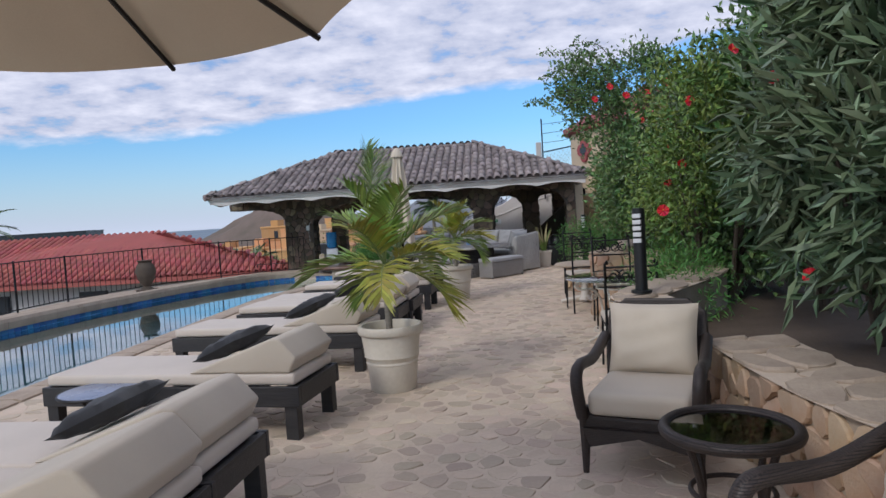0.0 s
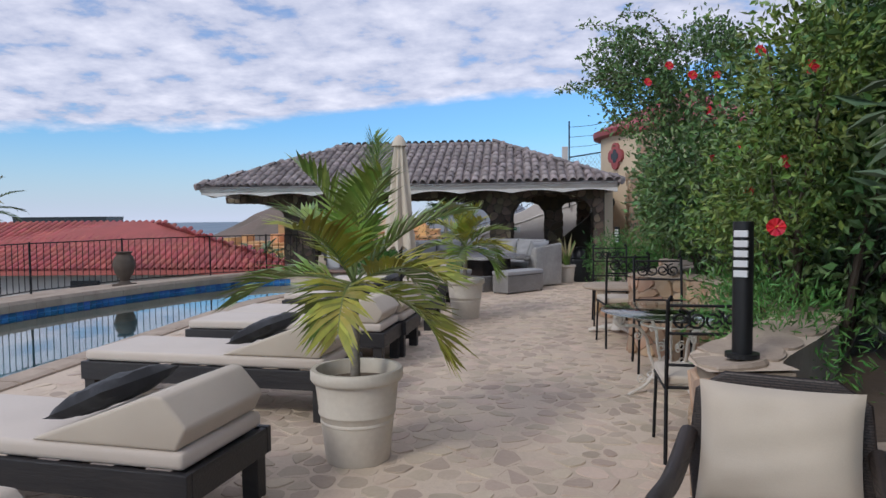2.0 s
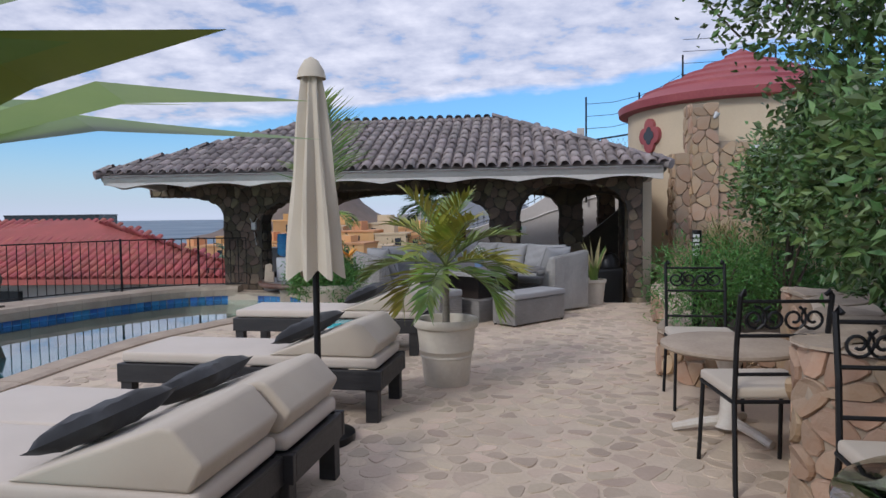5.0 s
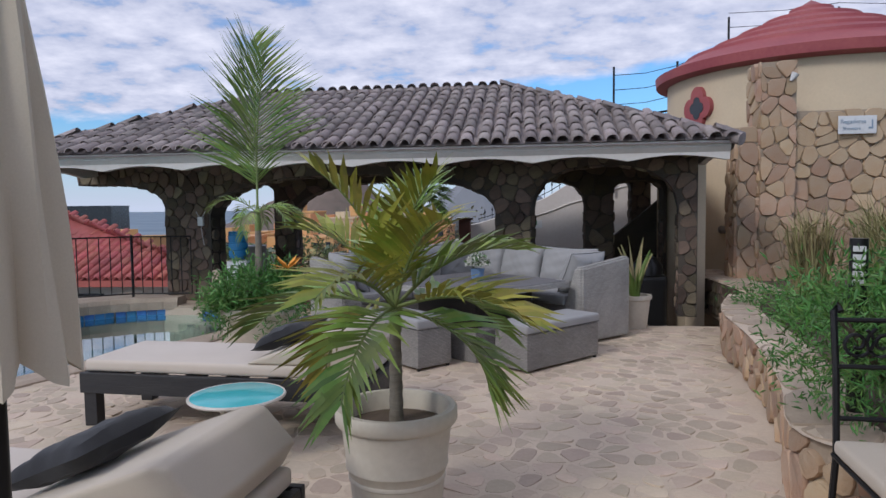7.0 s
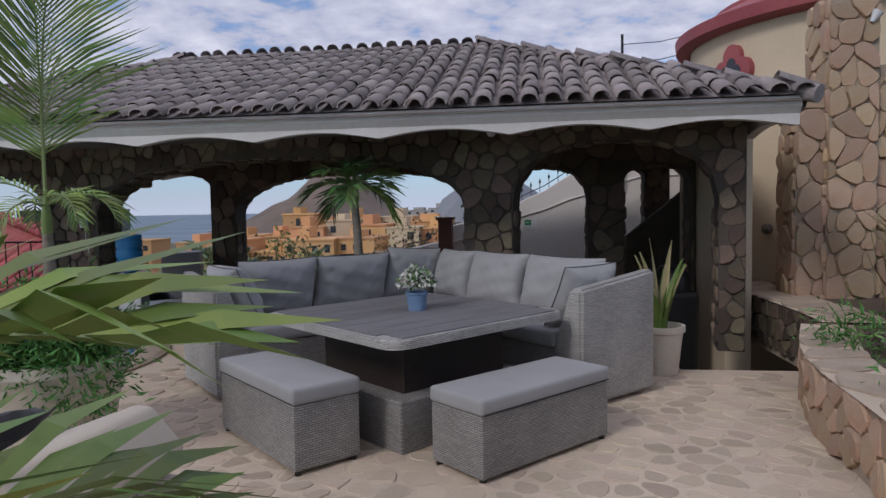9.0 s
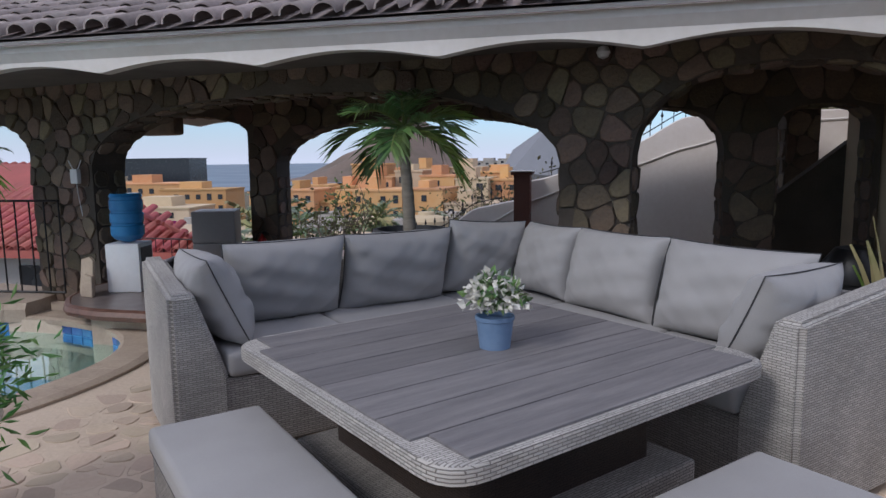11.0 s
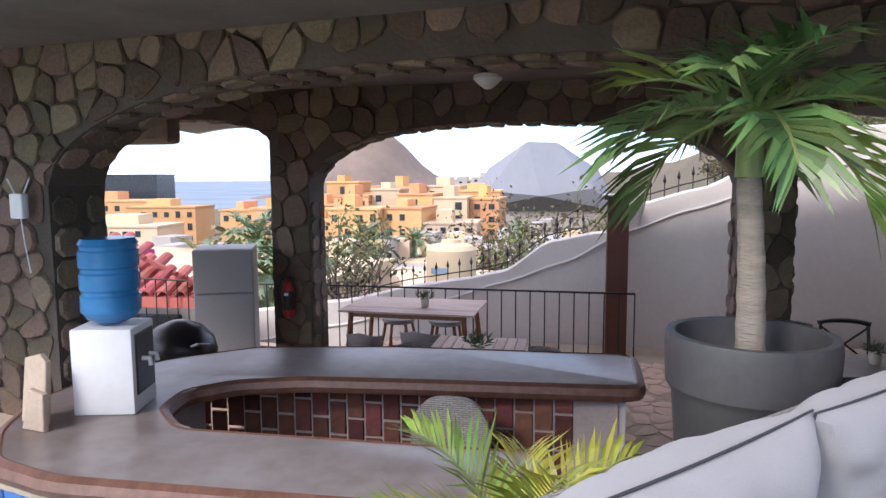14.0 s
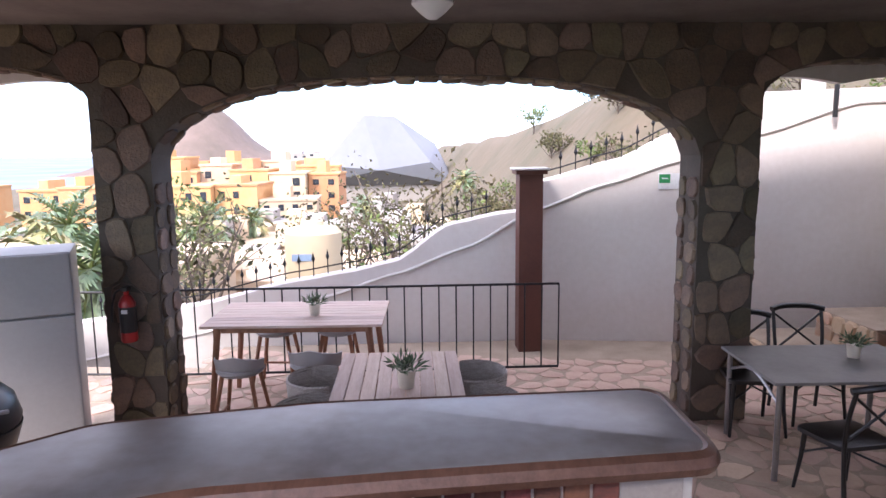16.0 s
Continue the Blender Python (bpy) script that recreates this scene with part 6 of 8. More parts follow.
for k in range(4):
    a = k * math.tau / 4 + 0.35
    mtx = Matrix.Rotation(a, 4, "Z")
    prof = smooth_line([(0.5, 0, 0.705), (0.56, 0, 0.66), (0.5, 0, 0.61), (0.35, 0, 0.6), (0.25, 0, 0.5), (0.22, 0, 0.35), (0.17, 0, 0.2), (0.25, 0, 0.08), (0.42, 0, 0.0)], 5)
    leg = part("leg", tube(B(), [mtx @ Vector(p) for p in prof], 0.014, 7), M["whiteiron"], gt, smooth=True)
    for cx, cz, r, st in ((0.5, 0.66, 0.05, 0.0), (0.33, 0.52, 0.045, 2.0), (0.1, 0.4, 0.045, 1.0), (0.1, 0.26, 0.045, 4.0), (0.3, 0.14, 0.045, 3.0)):
        part("scroll", tube(B(), [mtx @ Vector(p) for p in scroll(cx, cz, r, 1.4, st)], 0.008, 5), M["whiteiron"], leg)
part("centre_post", tube(B(), [(0, 0.02, 0.1), (0, 0.02, 0.7)], 0.012, 7), M["whiteiron"], gt)
st = thing("dining_table", "round cracked-stone table on a white pedestal", "table", pose(2.12, 11.2, 0))
part("top", lathe(B(), [(0, 0.6), (0.44, 0.6), (0.46, 0.615), (0.46, 0.635), (0.44, 0.645), (0, 0.645)], 48), M["coping"], st, smooth=True)
part("pedestal", lathe(B(), [(0.1, 0.05), (0.06, 0.15), (0.05, 0.4), (0.12, 0.6)], 20), M["whiteiron"], st, smooth=True)
for k in range(3):
    a = k * math.tau / 3 + 1.0
    part("foot", tube(B(), [(0, 0, 0.1), (0.2 * math.cos(a), 0.2 * math.sin(a), 0.07), (0.38 * math.cos(a), 0.38 * math.sin(a), 0.03)], [0.035, 0.035, 0.028], 8), M["whiteiron"], st, smooth=True)


def bollard(m, h=0.62):
    t = thing("bollard_light", "black bollard lamp with white louvres on the wall", "lamp", m, "garden bollard lamps")
    part("post", tube(B(), [(0, 0, 0), (0, 0, h)], 0.045, 16), M["blackplastic"], t, smooth=True)
    part("foot", lathe(B(), [(0, 0), (0.075, 0), (0.075, 0.02), (0, 0.02)], 16), M["blackplastic"], t)
    for k in range(5):
        part("louvre", box(B(), -0.03, 0.03, -0.052, -0.03, h - 0.25 + k * 0.045, h - 0.22 + k * 0.045, 0.003), M["whiteplastic"], t)
    return t


bl = bollard(pose(1.8, 5.3, 0.915, 0, 0, -30))
bollard(pose(2.4, 13.15, 0.4, 0, 0, -20), 0.98)

# ---- corner sofa, table and benches ----
SF = pose(-0.155, 19.36, 0, 0, 0, 225)
sofa = thing("corner_sofa", "grey wicker corner sofa with grey cushions", "sofa", SF)
XL, YL, D = 2.63, 2.64, 0.84
part("base", box(B(), 0.0, XL, 0.0, D, 0.03, 0.42, 0.015), M["wicker"], sofa)
part("base", box(B(), 0.0, D, D + 0.004, YL, 0.03, 0.42, 0.015), M["wicker"], sofa)
part("backrest", box(B(), 0.0, XL - 0.1, 0.0, 0.1, 0.42, 0.86, 0.02), M["wicker"], sofa)
part("backrest", box(B(), 0.0, 0.1, 0.104, YL - 0.1, 0.42, 0.86, 0.02), M["wicker"], sofa)


def arm_block(w0, w1, axis, end):
    """The sloping wicker end panel of a wing."""
    bm = B()
    rings = []
    for y, top in ((0.0, 0.96), (D + 0.01, 0.87)):
        prof = [(end, 0.03), (end, top), (end - 0.12, top), (end - 0.27, 0.43), (end - 0.27, 0.03)]
        rings.append([bm.verts.new((w, y, z) if axis == "x" else (y, w, z)) for w, z in prof])
    bm.faces.new(rings[0])
    bm.faces.new(rings[1][::-1])
    for i in range(5):
        bm.faces.new((rings[0][i], rings[1][i], rings[1][(i + 1) % 5], rings[0][(i + 1) % 5]))
    bmesh.ops.recalc_face_normals(bm, faces=bm.faces[:])
    bmesh.ops.bevel(bm, geom=bm.edges[:], offset=0.022, segments=3, affect="EDGES")
    return bm


part("arm", arm_block(0, D, "x", XL + 0.145), M["wicker_light"], sofa)
part("arm", arm_block(0, D, "y", YL + 0.145), M["wicker_light"], sofa)
for x0, x1 in ((0.86, 1.78), (1.785, XL - 0.12)):
    part("seat_cushion", box(B(), x0, x1, 0.1, D + 0.02, 0.422, 0.55, 0.035, 3), M["grey_cloth"], sofa, smooth=True)
for y0, y1 in ((0.86, 1.74), (1.745, YL - 0.12)):
    part("seat_cushion", box(B(), 0.1, D + 0.02, y0, y1, 0.422, 0.55, 0.035, 3), M["grey_cloth"], sofa, smooth=True)
part("seat_cushion", box(B(), 0.1, 0.855, 0.1, 0.855, 0.422, 0.55, 0.035, 3), M["grey_cloth"], sofa, smooth=True)
lean = 74


def back_cushion(m, w, h, seed, d=0.27):
    ob = part("back_cushion", pillow(B(), w, h, d, None, 34, 0.06, seed, 0.0055), M["grey_cloth"], sofa, smooth=True)
    ob.matrix_local = m
    n = 40
    rim = []
    for i in range(n):
        a = i / n * 4
        s, k = int(a), a - int(a)
        u, v = ((-1 + 2 * k, -1), (1, -1 + 2 * k), (1 - 2 * k, 1), (-1, 1 - 2 * k))[s]
        rim.append((u * w / 2 * (1 - 0.045 * (1 - v * v)), v * h / 2 * (1 - 0.045 * (1 - u * u)), 0.002))
    part("piping", tube(B(), rim, 0.0032, 5, True), M["piping"], ob)
    return ob


for i, (x, w) in enumerate(((1.26, 0.78), (2.02, 0.76))):
    back_cushion(pose(x, 0.26, 0.79, -lean, 0, 180 + 2 * i), w, 0.52, 60 + i)
for i, (y, w) in enumerate(((1.24, 0.74), (2.04, 0.84))):
    back_cushion(pose(0.26, y, 0.79, lean, 0, 90 + 2 * i), w, 0.52, 66 + i)
back_cushion(pose(0.58, 0.27, 0.81, -lean, 4, 176), 0.62, 0.54, 71)
back_cushion(pose(0.27, 0.62, 0.8, lean, 0, 88), 0.56, 0.5, 72)
back_cushion(pose(XL - 0.14, 0.5, 0.79, 66, 0, -88), 0.6, 0.5, 73)
back_cushion(pose(0.5, YL - 0.17, 0.79, 65, 0, 2), 0.6, 0.5, 74)

tbl = thing("garden_table", "square grey plank table with a pale wicker rim", "table", pose(0.03, 16.68, 0, 0, 0, 50) @ Matrix.Diagonal((1.0, 1.0, 1.04, 1.0)))
H = 0.77
part("pedestal", box(B(), -0.45, 0.45, -0.45, 0.45, 0.3, 0.67, 0.012), M["wicker_dark"], tbl, "dark wicker upper pedestal")
part("base", box(B(), -0.58, 0.58, -0.58, 0.58, 0.0, 0.31, 0.015), M["wicker"], tbl)
part("rim", prism(B(), rounded([(-H, -H), (H, -H), (H, H), (-H, H)], 0.14, 6), 0.655, 0.708, 0.018), M["wicker_light"], tbl, smooth=True)
# added dark sheet: its colour gives the shade seen between the planks
part("under_board", box(B(), -H + 0.1, H - 0.1, -H + 0.04, H - 0.04, 0.70, 0.7095), M["piping"], tbl, "dark sheet added under the planks to shade the gaps")
for k in range(8):
    a = -H + 0.035 + k * (2 * H - 0.07) / 8
    bb = a + (2 * H - 0.07) / 8 - 0.006
    c0 = 0.06 if k in (0, 7) else 0.0
    part("plank", box(B(), -H + 0.035 + c0, H - 0.035 - c0, a, bb, 0.70, 0.716, 0.002), M["plank"], tbl)


def bench(m):
    t = thing("bench", "grey wicker bench with a grey seat cushion", "bench", m, "wicker benches at the table")
    part("body", box(B(), -0.56, 0.56, -0.21, 0.21, 0.025, 0.34, 0.012), M["wicker"], t)
    for x in (-0.53, 0.53):
        for y in (-0.18, 0.18):
            part("foot", tube(B(), [(x, y, 0), (x, y, 0.03)], 0.02, 8), M["blackplastic"], t)
    part("cushion", box(B(), -0.57, 0.57, -0.22, 0.22, 0.342, 0.425, 0.025, 3), M["grey_cloth"], t, smooth=True)
    part("piping", tube(B(), [(-0.55, -0.215, 0.352), (0.55, -0.215, 0.352), (0.55, 0.215, 0.352), (-0.55, 0.215, 0.352)], 0.005, 5, True), M["piping"], t)
    return t


BS = Matrix.Diagonal((0.97, 1.0, 1.08, 1.0))
bn = bench(pose(0.82, 16.02, 0, 0, 0, 48) @ BS)
copy_thing(bn, pose(-0.66, 16.0, 0, 0, 0, -43) @ BS)
fp = thing("flower_pot", "blue pot of small white blossoms on the table", "flower pot", pose(0.06, 16.7, 0.745))
part("pot", lathe(B(), [(0, 0), (0.062, 0), (0.075, 0.11), (0.08, 0.115), (0.08, 0.13), (0.07, 0.13), (0.066, 0.11), (0, 0.11)], 24), M["bluepot"], fp, smooth=True)
r = random.Random(4)
pts = []
for i in range(340):
    d = Vector((r.gauss(0, 1), r.gauss(0, 1), abs(r.gauss(0, 1)))).normalized()
    pts.append((d * r.uniform(0.05, 0.135) + Vector((0, 0, 0.17)), d))
part_data("leaves", leaf_cloud(r, [tuple(p) for p, d in pts[:170]], [tuple(d) for p, d in pts[:170]], 0.045, 0.6), M["leaf"], fp)
part_data("blossoms", leaf_cloud(r, [tuple(p) for p, d in pts[170:] * 2], [tuple(d) for p, d in pts[170:] * 2], 0.034, 0.8), M["whiteflower"], fp)

# snake plant by the stairs
sp = thing("snake_plant", "tall variegated snake plant in an ivory pot", "plant", pose(1.96, 18.0, 0))
part("pot", lathe(B(), [(0, 0), (0.15, 0), (0.19, 0.36), (0.21, 0.37), (0.21, 0.42), (0.18, 0.42), (0.17, 0.36), (0, 0.36)], 28), M["pot"], sp, smooth=True)
r = random.Random(9)
for k in range(13):
    a, h = k * 2.4, r.uniform(0.35, 0.85)
    bm = B()
    rows = []
    for j in range(7):
        q = j / 6
        w = 0.035 * math.sin(math.pi * min(0.97, 0.25 + q * 0.72))
        c = Vector((math.cos(a) * (0.05 + 0.16 * q * q), math.sin(a) * (0.05 + 0.16 * q * q), 0.36 + h * q))
        s = Vector((-math.sin(a + q), math.cos(a + q), 0)) * w
        rows.append((bm.verts.new(c - s), bm.verts.new(c + Vector((math.cos(a), math.sin(a), 0)) * 0.012), bm.verts.new(c + s)))
    for A, C in zip(rows, rows[1:]):
        bm.faces.new((A[0], A[1], C[1], C[0]))
        bm.faces.new((A[1], A[2], C[2], C[1]))
    part("blade", bm, M["leaf_light"] if k % 3 else M["drygrass"], sp)

# ---- railings ----


def railing(name, label, line, h, gap, z, mat="iron", rails=(0.06,), postgap=2.0):
    t = thing(name, label, "railing")
    run = 0.0
    for a, b in zip(line, line[1:]):
        a, b = Vector(a), Vector(b)
        ln = (b - a).length
        n = max(1, round(ln / gap))
        for i in range(n + (1 if b == Vector(line[-1]) else 0)):
            p = a.lerp(b, i / n)
            if i == 0 or abs((i * gap) % postgap) < gap * 0.5:
                part("post", tube(B(), [(*p, z), (*p, z + h + 0.03)], 0.022, 6), M[mat], t)
            else:
                part("baluster", tube(B(), [(*p, z + rails[0]), (*p, z + h)], 0.009, 5), M[mat], t)
    for hh in (*rails, h):
        part("rail", tube(B(), [(*p, z + hh) for p in line], 0.014, 6), M[mat], t)
    return t


railing("railing", "black iron railing beyond the pool", [(-8.95, 3.0), (-8.95, 9.0), (-8.95, 14.6), (-8.4, 16.9), (-7.2, 18.9), (-6.0, 19.75), (-5.0, 19.85)], 1.02, 0.16, 0.1)
railing("railing", "black iron railing at the terrace edge", [(-5.02, 25.33), (-0.82, 25.3)], 1.02, 0.19, F, rails=(0.07,), postgap=20)
railing("railing", "black iron railing behind the bar", [(-8.6, 25.6), (-5.2, 25.35)], 1.0, 0.19, F, rails=(0.07,), postgap=20)
urn = thing("urn", "weathered clay urn on the pool edge", "urn", pose(-8.15, 16.55, 0.07))
part("body", lathe(B(), [(0, 0), (0.16, 0), (0.16, 0.05), (0.09, 0.12), (0.2, 0.3), (0.25, 0.5), (0.2, 0.66), (0.15, 0.72), (0.2, 0.78), (0.17, 0.78), (0, 0.7)], 28), M["bark"], urn, smooth=True)
part("foot", box(B(), -0.19, 0.19, -0.19, 0.19, -0.0, 0.05, 0.01), M["bark"], urn)

# ---- bar side ----
wd = thing("water_dispenser", "white water dispenser with a blue bottle on the bar", "water dispenser", pose(-4.13, 19.78, 0.236, 0, 0, 14))
part("body", box(B(), -0.165, 0.165, -0.16, 0.16, 0, 0.48, 0.015), M["whiteplastic"], wd, smooth=True)
part("front_panel", box(B(), 0.163, 0.175, -0.12, 0.12, 0.1, 0.44, 0.004), M["blackplastic"], wd)
for y in (-0.05, 0.05):
    part("tap", tube(B(), [(0.17, y, 0.29), (0.215, y, 0.29), (0.22, y, 0.25)], 0.014, 8), M["whiteplastic"], wd)
prof = [(0, 0.482), (0.06, 0.485), (0.13, 0.52), (0.155, 0.56)]
for k in range(3):
    z = 0.56 + k * 0.125
    prof += [(0.157, z), (0.157, z + 0.085), (0.147, z + 0.095), (0.147, z + 0.113)]
prof += [(0.157, 0.935), (0.14, 0.965), (0, 0.97)]
part("bottle", lathe(B(), prof, 32), M["blueplastic"], wd, smooth=True)
hd = thing("napkin_holder", "pale carved wooden holder on the bar", "holder", pose(-4.38, 19.48, 0.236))
part("back", prism(B(), [(-0.09, 0), (0.09, 0), (0.08, 0.33), (0.03, 0.37), (-0.08, 0.34)], 0, 0.03, 0.008, pose(0, 0, 0, 84, 0, -10)), M["coping"], hd)
part("front", prism(B(), [(-0.02, 0), (0.14, 0), (0.15, 0.2), (0.05, 0.22)], 0, 0.03, 0.008, pose(0.02, -0.08, 0, 90, 0, -10)), M["coping"], hd)
fr = thing("refrigerator", "tall grey painted refrigerator with two doors", "refrigerator", pose(-5.53, 23.55, F, 0, 0, 22))
part("body", box(B(), -0.32, 0.32, -0.3, 0.3, 0, 1.74, 0.012), M["fridge"], fr)
part("door", box(B(), -0.32, 0.32, -0.345, -0.302, 0.03, 1.24, 0.014), M["fridge"], fr)
part("door", box(B(), -0.32, 0.32, -0.345, -0.302, 1.255, 1.735, 0.014), M["fridge"], fr)
gr = thing("barbecue", "round black kettle barbecue with a domed lid", "barbecue", pose(-5.1, 21.9, F))
part("lid", lathe(B(), [(0.32, 0.92), (0.33, 0.96), (0.3, 1.08), (0.2, 1.19), (0.08, 1.24), (0, 1.25)], 32), M["blackplastic"], gr, smooth=True)
part("bowl", lathe(B(), [(0, 0.62), (0.15, 0.65), (0.28, 0.76), (0.33, 0.915)], 32), M["blackplastic"], gr, smooth=True)
part("handle", tube(B(), [(0.24, -0.2, 1.06), (0.31, -0.22, 1.09), (0.36, -0.1, 1.06)], 0.013, 8), M["steel"], gr)
for k in range(3):
    a = k * math.tau / 3
    part("leg", tube(B(), [(0.15 * math.cos(a), 0.15 * math.sin(a), 0.7), (0.3 * math.cos(a), 0.3 * math.sin(a), 0)], 0.015, 8), M["steel"], gr)
ex = thing("fire_extinguisher", "small red extinguisher with a black label on the column", "fire extinguisher", pose(-4.88, 23.78, -0.1) @ Matrix.Scale(0.85, 4))
part("cylinder", lathe(B(), [(0, -0.02), (0.075, 0), (0.08, 0.03), (0.08, 0.4), (0.05, 0.46), (0.025, 0.48), (0.025, 0.52), (0, 0.52)], 24), M["red"], ex, smooth=True)
part("label_wrap", lathe(B(), [(0.0815, 0.1), (0.0815, 0.36)], 24), M["blackplastic"], ex)
part("label_mark", box(B(), -0.03, 0.03, -0.0835, -0.08, 0.3, 0.34), M["signwhite"], ex)
part("valve", box(B(), -0.03, 0.03, -0.05, 0.05, 0.52, 0.56, 0.006), M["blackplastic"], ex)
part("hose", tube(B(), [tuple(p) for p in smooth_line([(-0.02, 0, 0.54), (-0.1, -0.02, 0.5), (-0.15, 0, 0.35), (-0.16, 0, 0.2)], 4)], 0.012, 6), M["blackplastic"], ex)
cm = thing("camera_box", "small white wireless box with aerials on the column", "wall box", pose(-4.86, 19.99, 1.38, 0, 0, -8.0))
part("case", box(B(), -0.05, 0.05, -0.05, 0.0, -0.09, 0.06, 0.01), M["whiteplastic"], cm)
for s in (-1, 1):
    part("aerial", tube(B(), [(s * 0.03, -0.02, 0.05), (s * 0.09, -0.02, 0.15)], 0.005, 5), M["whiteplastic"], cm)
part("cable", tube(B(), [(0, -0.02, -0.09), (0.02, -0.02, -0.25), (0.05, -0.02, -0.42)], 0.004, 5), M["whiteplastic"], cm)
fan = thing("ceiling_fan", "dark ceiling fan with a white glass lamp", "ceiling fan", pose(-2.3, 22.05, 2.54))
part("rod", tube(B(), [(0, 0, 0), (0, 0, -0.12)], 0.015, 8), M["darkpole"], fan)
part("motor", lathe(B(), [(0, -0.08), (0.09, -0.1), (0.1, -0.15), (0.06, -0.18), (0, -0.18)], 24), M["darkpole"], fan, smooth=True)
for k in range(5):
    a = k * math.tau / 5 + 0.3
    part("blade", box(B(), 0.1, 0.58, -0.055, 0.055, -0.132, -0.124, 0.002, m=Matrix.Rotation(a, 4, "Z") @ Matrix.Rotation(radians(10), 4, "X")), M["blackwood"], fan)
part("lamp_bowl", lathe(B(), [(0.06, -0.175), (0.115, -0.19), (0.12, -0.22), (0.07, -0.27), (0.03, -0.3), (0, -0.305)], 28), M["whiteplastic"], fan, smooth=True)
bb = thing("wall_lamp", "round white globe lamp on the stone wall", "lamp", pose(0.44, 19.225, 2.25))
part("globe", lathe(B(), [(0, -0.05), (0.035, -0.035), (0.05, 0), (0.035, 0.035), (0, 0.05)], 20), M["whiteplastic"], bb, smooth=True)
part("mount", tube(B(), [(0, 0.03, 0), (0, 0.075, 0)], 0.02, 10), M["darkpole"], bb)

# palms by the bar
bp = thing("plant_pot", "very large dark grey plastic pot", "pot", pose(-0.97, 18.98, 0) @ Matrix.Diagonal((0.72, 0.72, 1.22, 1.0)))
part("body", lathe(B(), [(0, 0), (0.27, 0), (0.28, 0.02), (0.36, 0.62), (0.39, 0.65), (0.4, 0.77), (0.39, 0.8), (0.35, 0.8), (0.34, 0.72), (0.33, 0.68), (0, 0.68)], 56), M["greypot"], bp, smooth=True)
part("soil", lathe(B(), [(0.335, 0.68), (0, 0.7)], 28), M["soil"], bp)
palm("palm", "tall palm with a ringed grey trunk in a dark pot", pose(-0.97, 18.98, 0.84), 0.68, 0.052, 0.04, 12, 0.5, 0.27, 0.026, 29, shaft=0.26, rise=(-0.3, 0.9), droop=1.2, yellow=0.15, n=18, lean=-0.03, hang=0.55, mats=("leaf", "frond"))
bpp = thing("plant_pot", "grey pot behind the sofa", "pot", pose(-1.74, 18.5, 0))
part("body", lathe(B(), [(0, 0), (0.13, 0), (0.17, 0.26), (0.15, 0.26), (0, 0.22)], 24), M["greypot"], bpp, smooth=True)
palm("palm", "small feathery palm behind the sofa", pose(-1.74, 18.5, 0.2), 0.05, 0.02, 0.015, 11, 0.62, 0.24, 0.016, 33, shaft=0, rise=(0.2, 1.4), droop=1.5, yellow=0.5, n=26)


# terrace furniture
def small_plant(m, pot="pot"):
    t = thing("potted_plant", "small grey-green potted plant on the table", "plant", m, "small table plants")
    part("pot", lathe(B(), [(0, 0), (0.045, 0), (0.058, 0.11), (0.05, 0.11), (0, 0.09)], 20), M[pot], t, smooth=True)
    rr = random.Random(3)
    ps = [(Vector((rr.gauss(0, 0.025), rr.gauss(0, 0.025), 0.1)), Vector((rr.gauss(0, 0.7), rr.gauss(0, 0.7), 1)).normalized()) for _ in range(90)]
    part_data("leaves", leaf_cloud(rr, [tuple(p + d * rr.uniform(0, 0.08)) for p, d in ps], [tuple(d) for p, d in ps], 0.075, 0.2, spread=0.35), M["oleander"], t)
    return t


def slat_table(name, label, m, w, d, h, n, along):
    t = thing(name, label, "table", m)
    for k in range(n):
        y0 = -d / 2 + k * d / n
        if along == "x":
            part("slat", box(B(), -w / 2, w / 2, y0 + 0.004, y0 + d / n - 0.004, h - 0.025, h, 0.003), M["teak"], t)
    for s in (-1, 1):
        part("apron", box(B(), -w / 2 + 0.1, w / 2 - 0.1, s * (d / 2 - 0.1) - 0.012, s * (d / 2 - 0.1) + 0.012, h - 0.09, h - 0.026, 0.003), M["teakleg"], t)
        for q in (-1, 1):
            part("leg", tube(B(), [(q * (w / 2 - 0.05), s * (d / 2 - 0.06), 0), (q * (w / 2 - 0.14), s * (d / 2 - 0.1), h - 0.026)], [0.025, 0.034], 8), M["teakleg"], t)
    return t


slat_table("bar_table", "slatted teak bar table with splayed brown legs", pose(-3.55, 24.6, F, 0, 0, -2), 1.68, 1.0, 0.92, 9, "x")
slat_table("dining_table", "slatted weathered teak dining table", pose(-2.56, 22.98, F, 0, 0, 90), 1.5, 0.98, 0.76, 9, "x")
ps = small_plant(pose(-3.4, 24.5, F + 0.921))
copy_thing(ps, pose(-2.5, 22.85, F + 0.761) @ Matrix.Scale(1.25, 4))


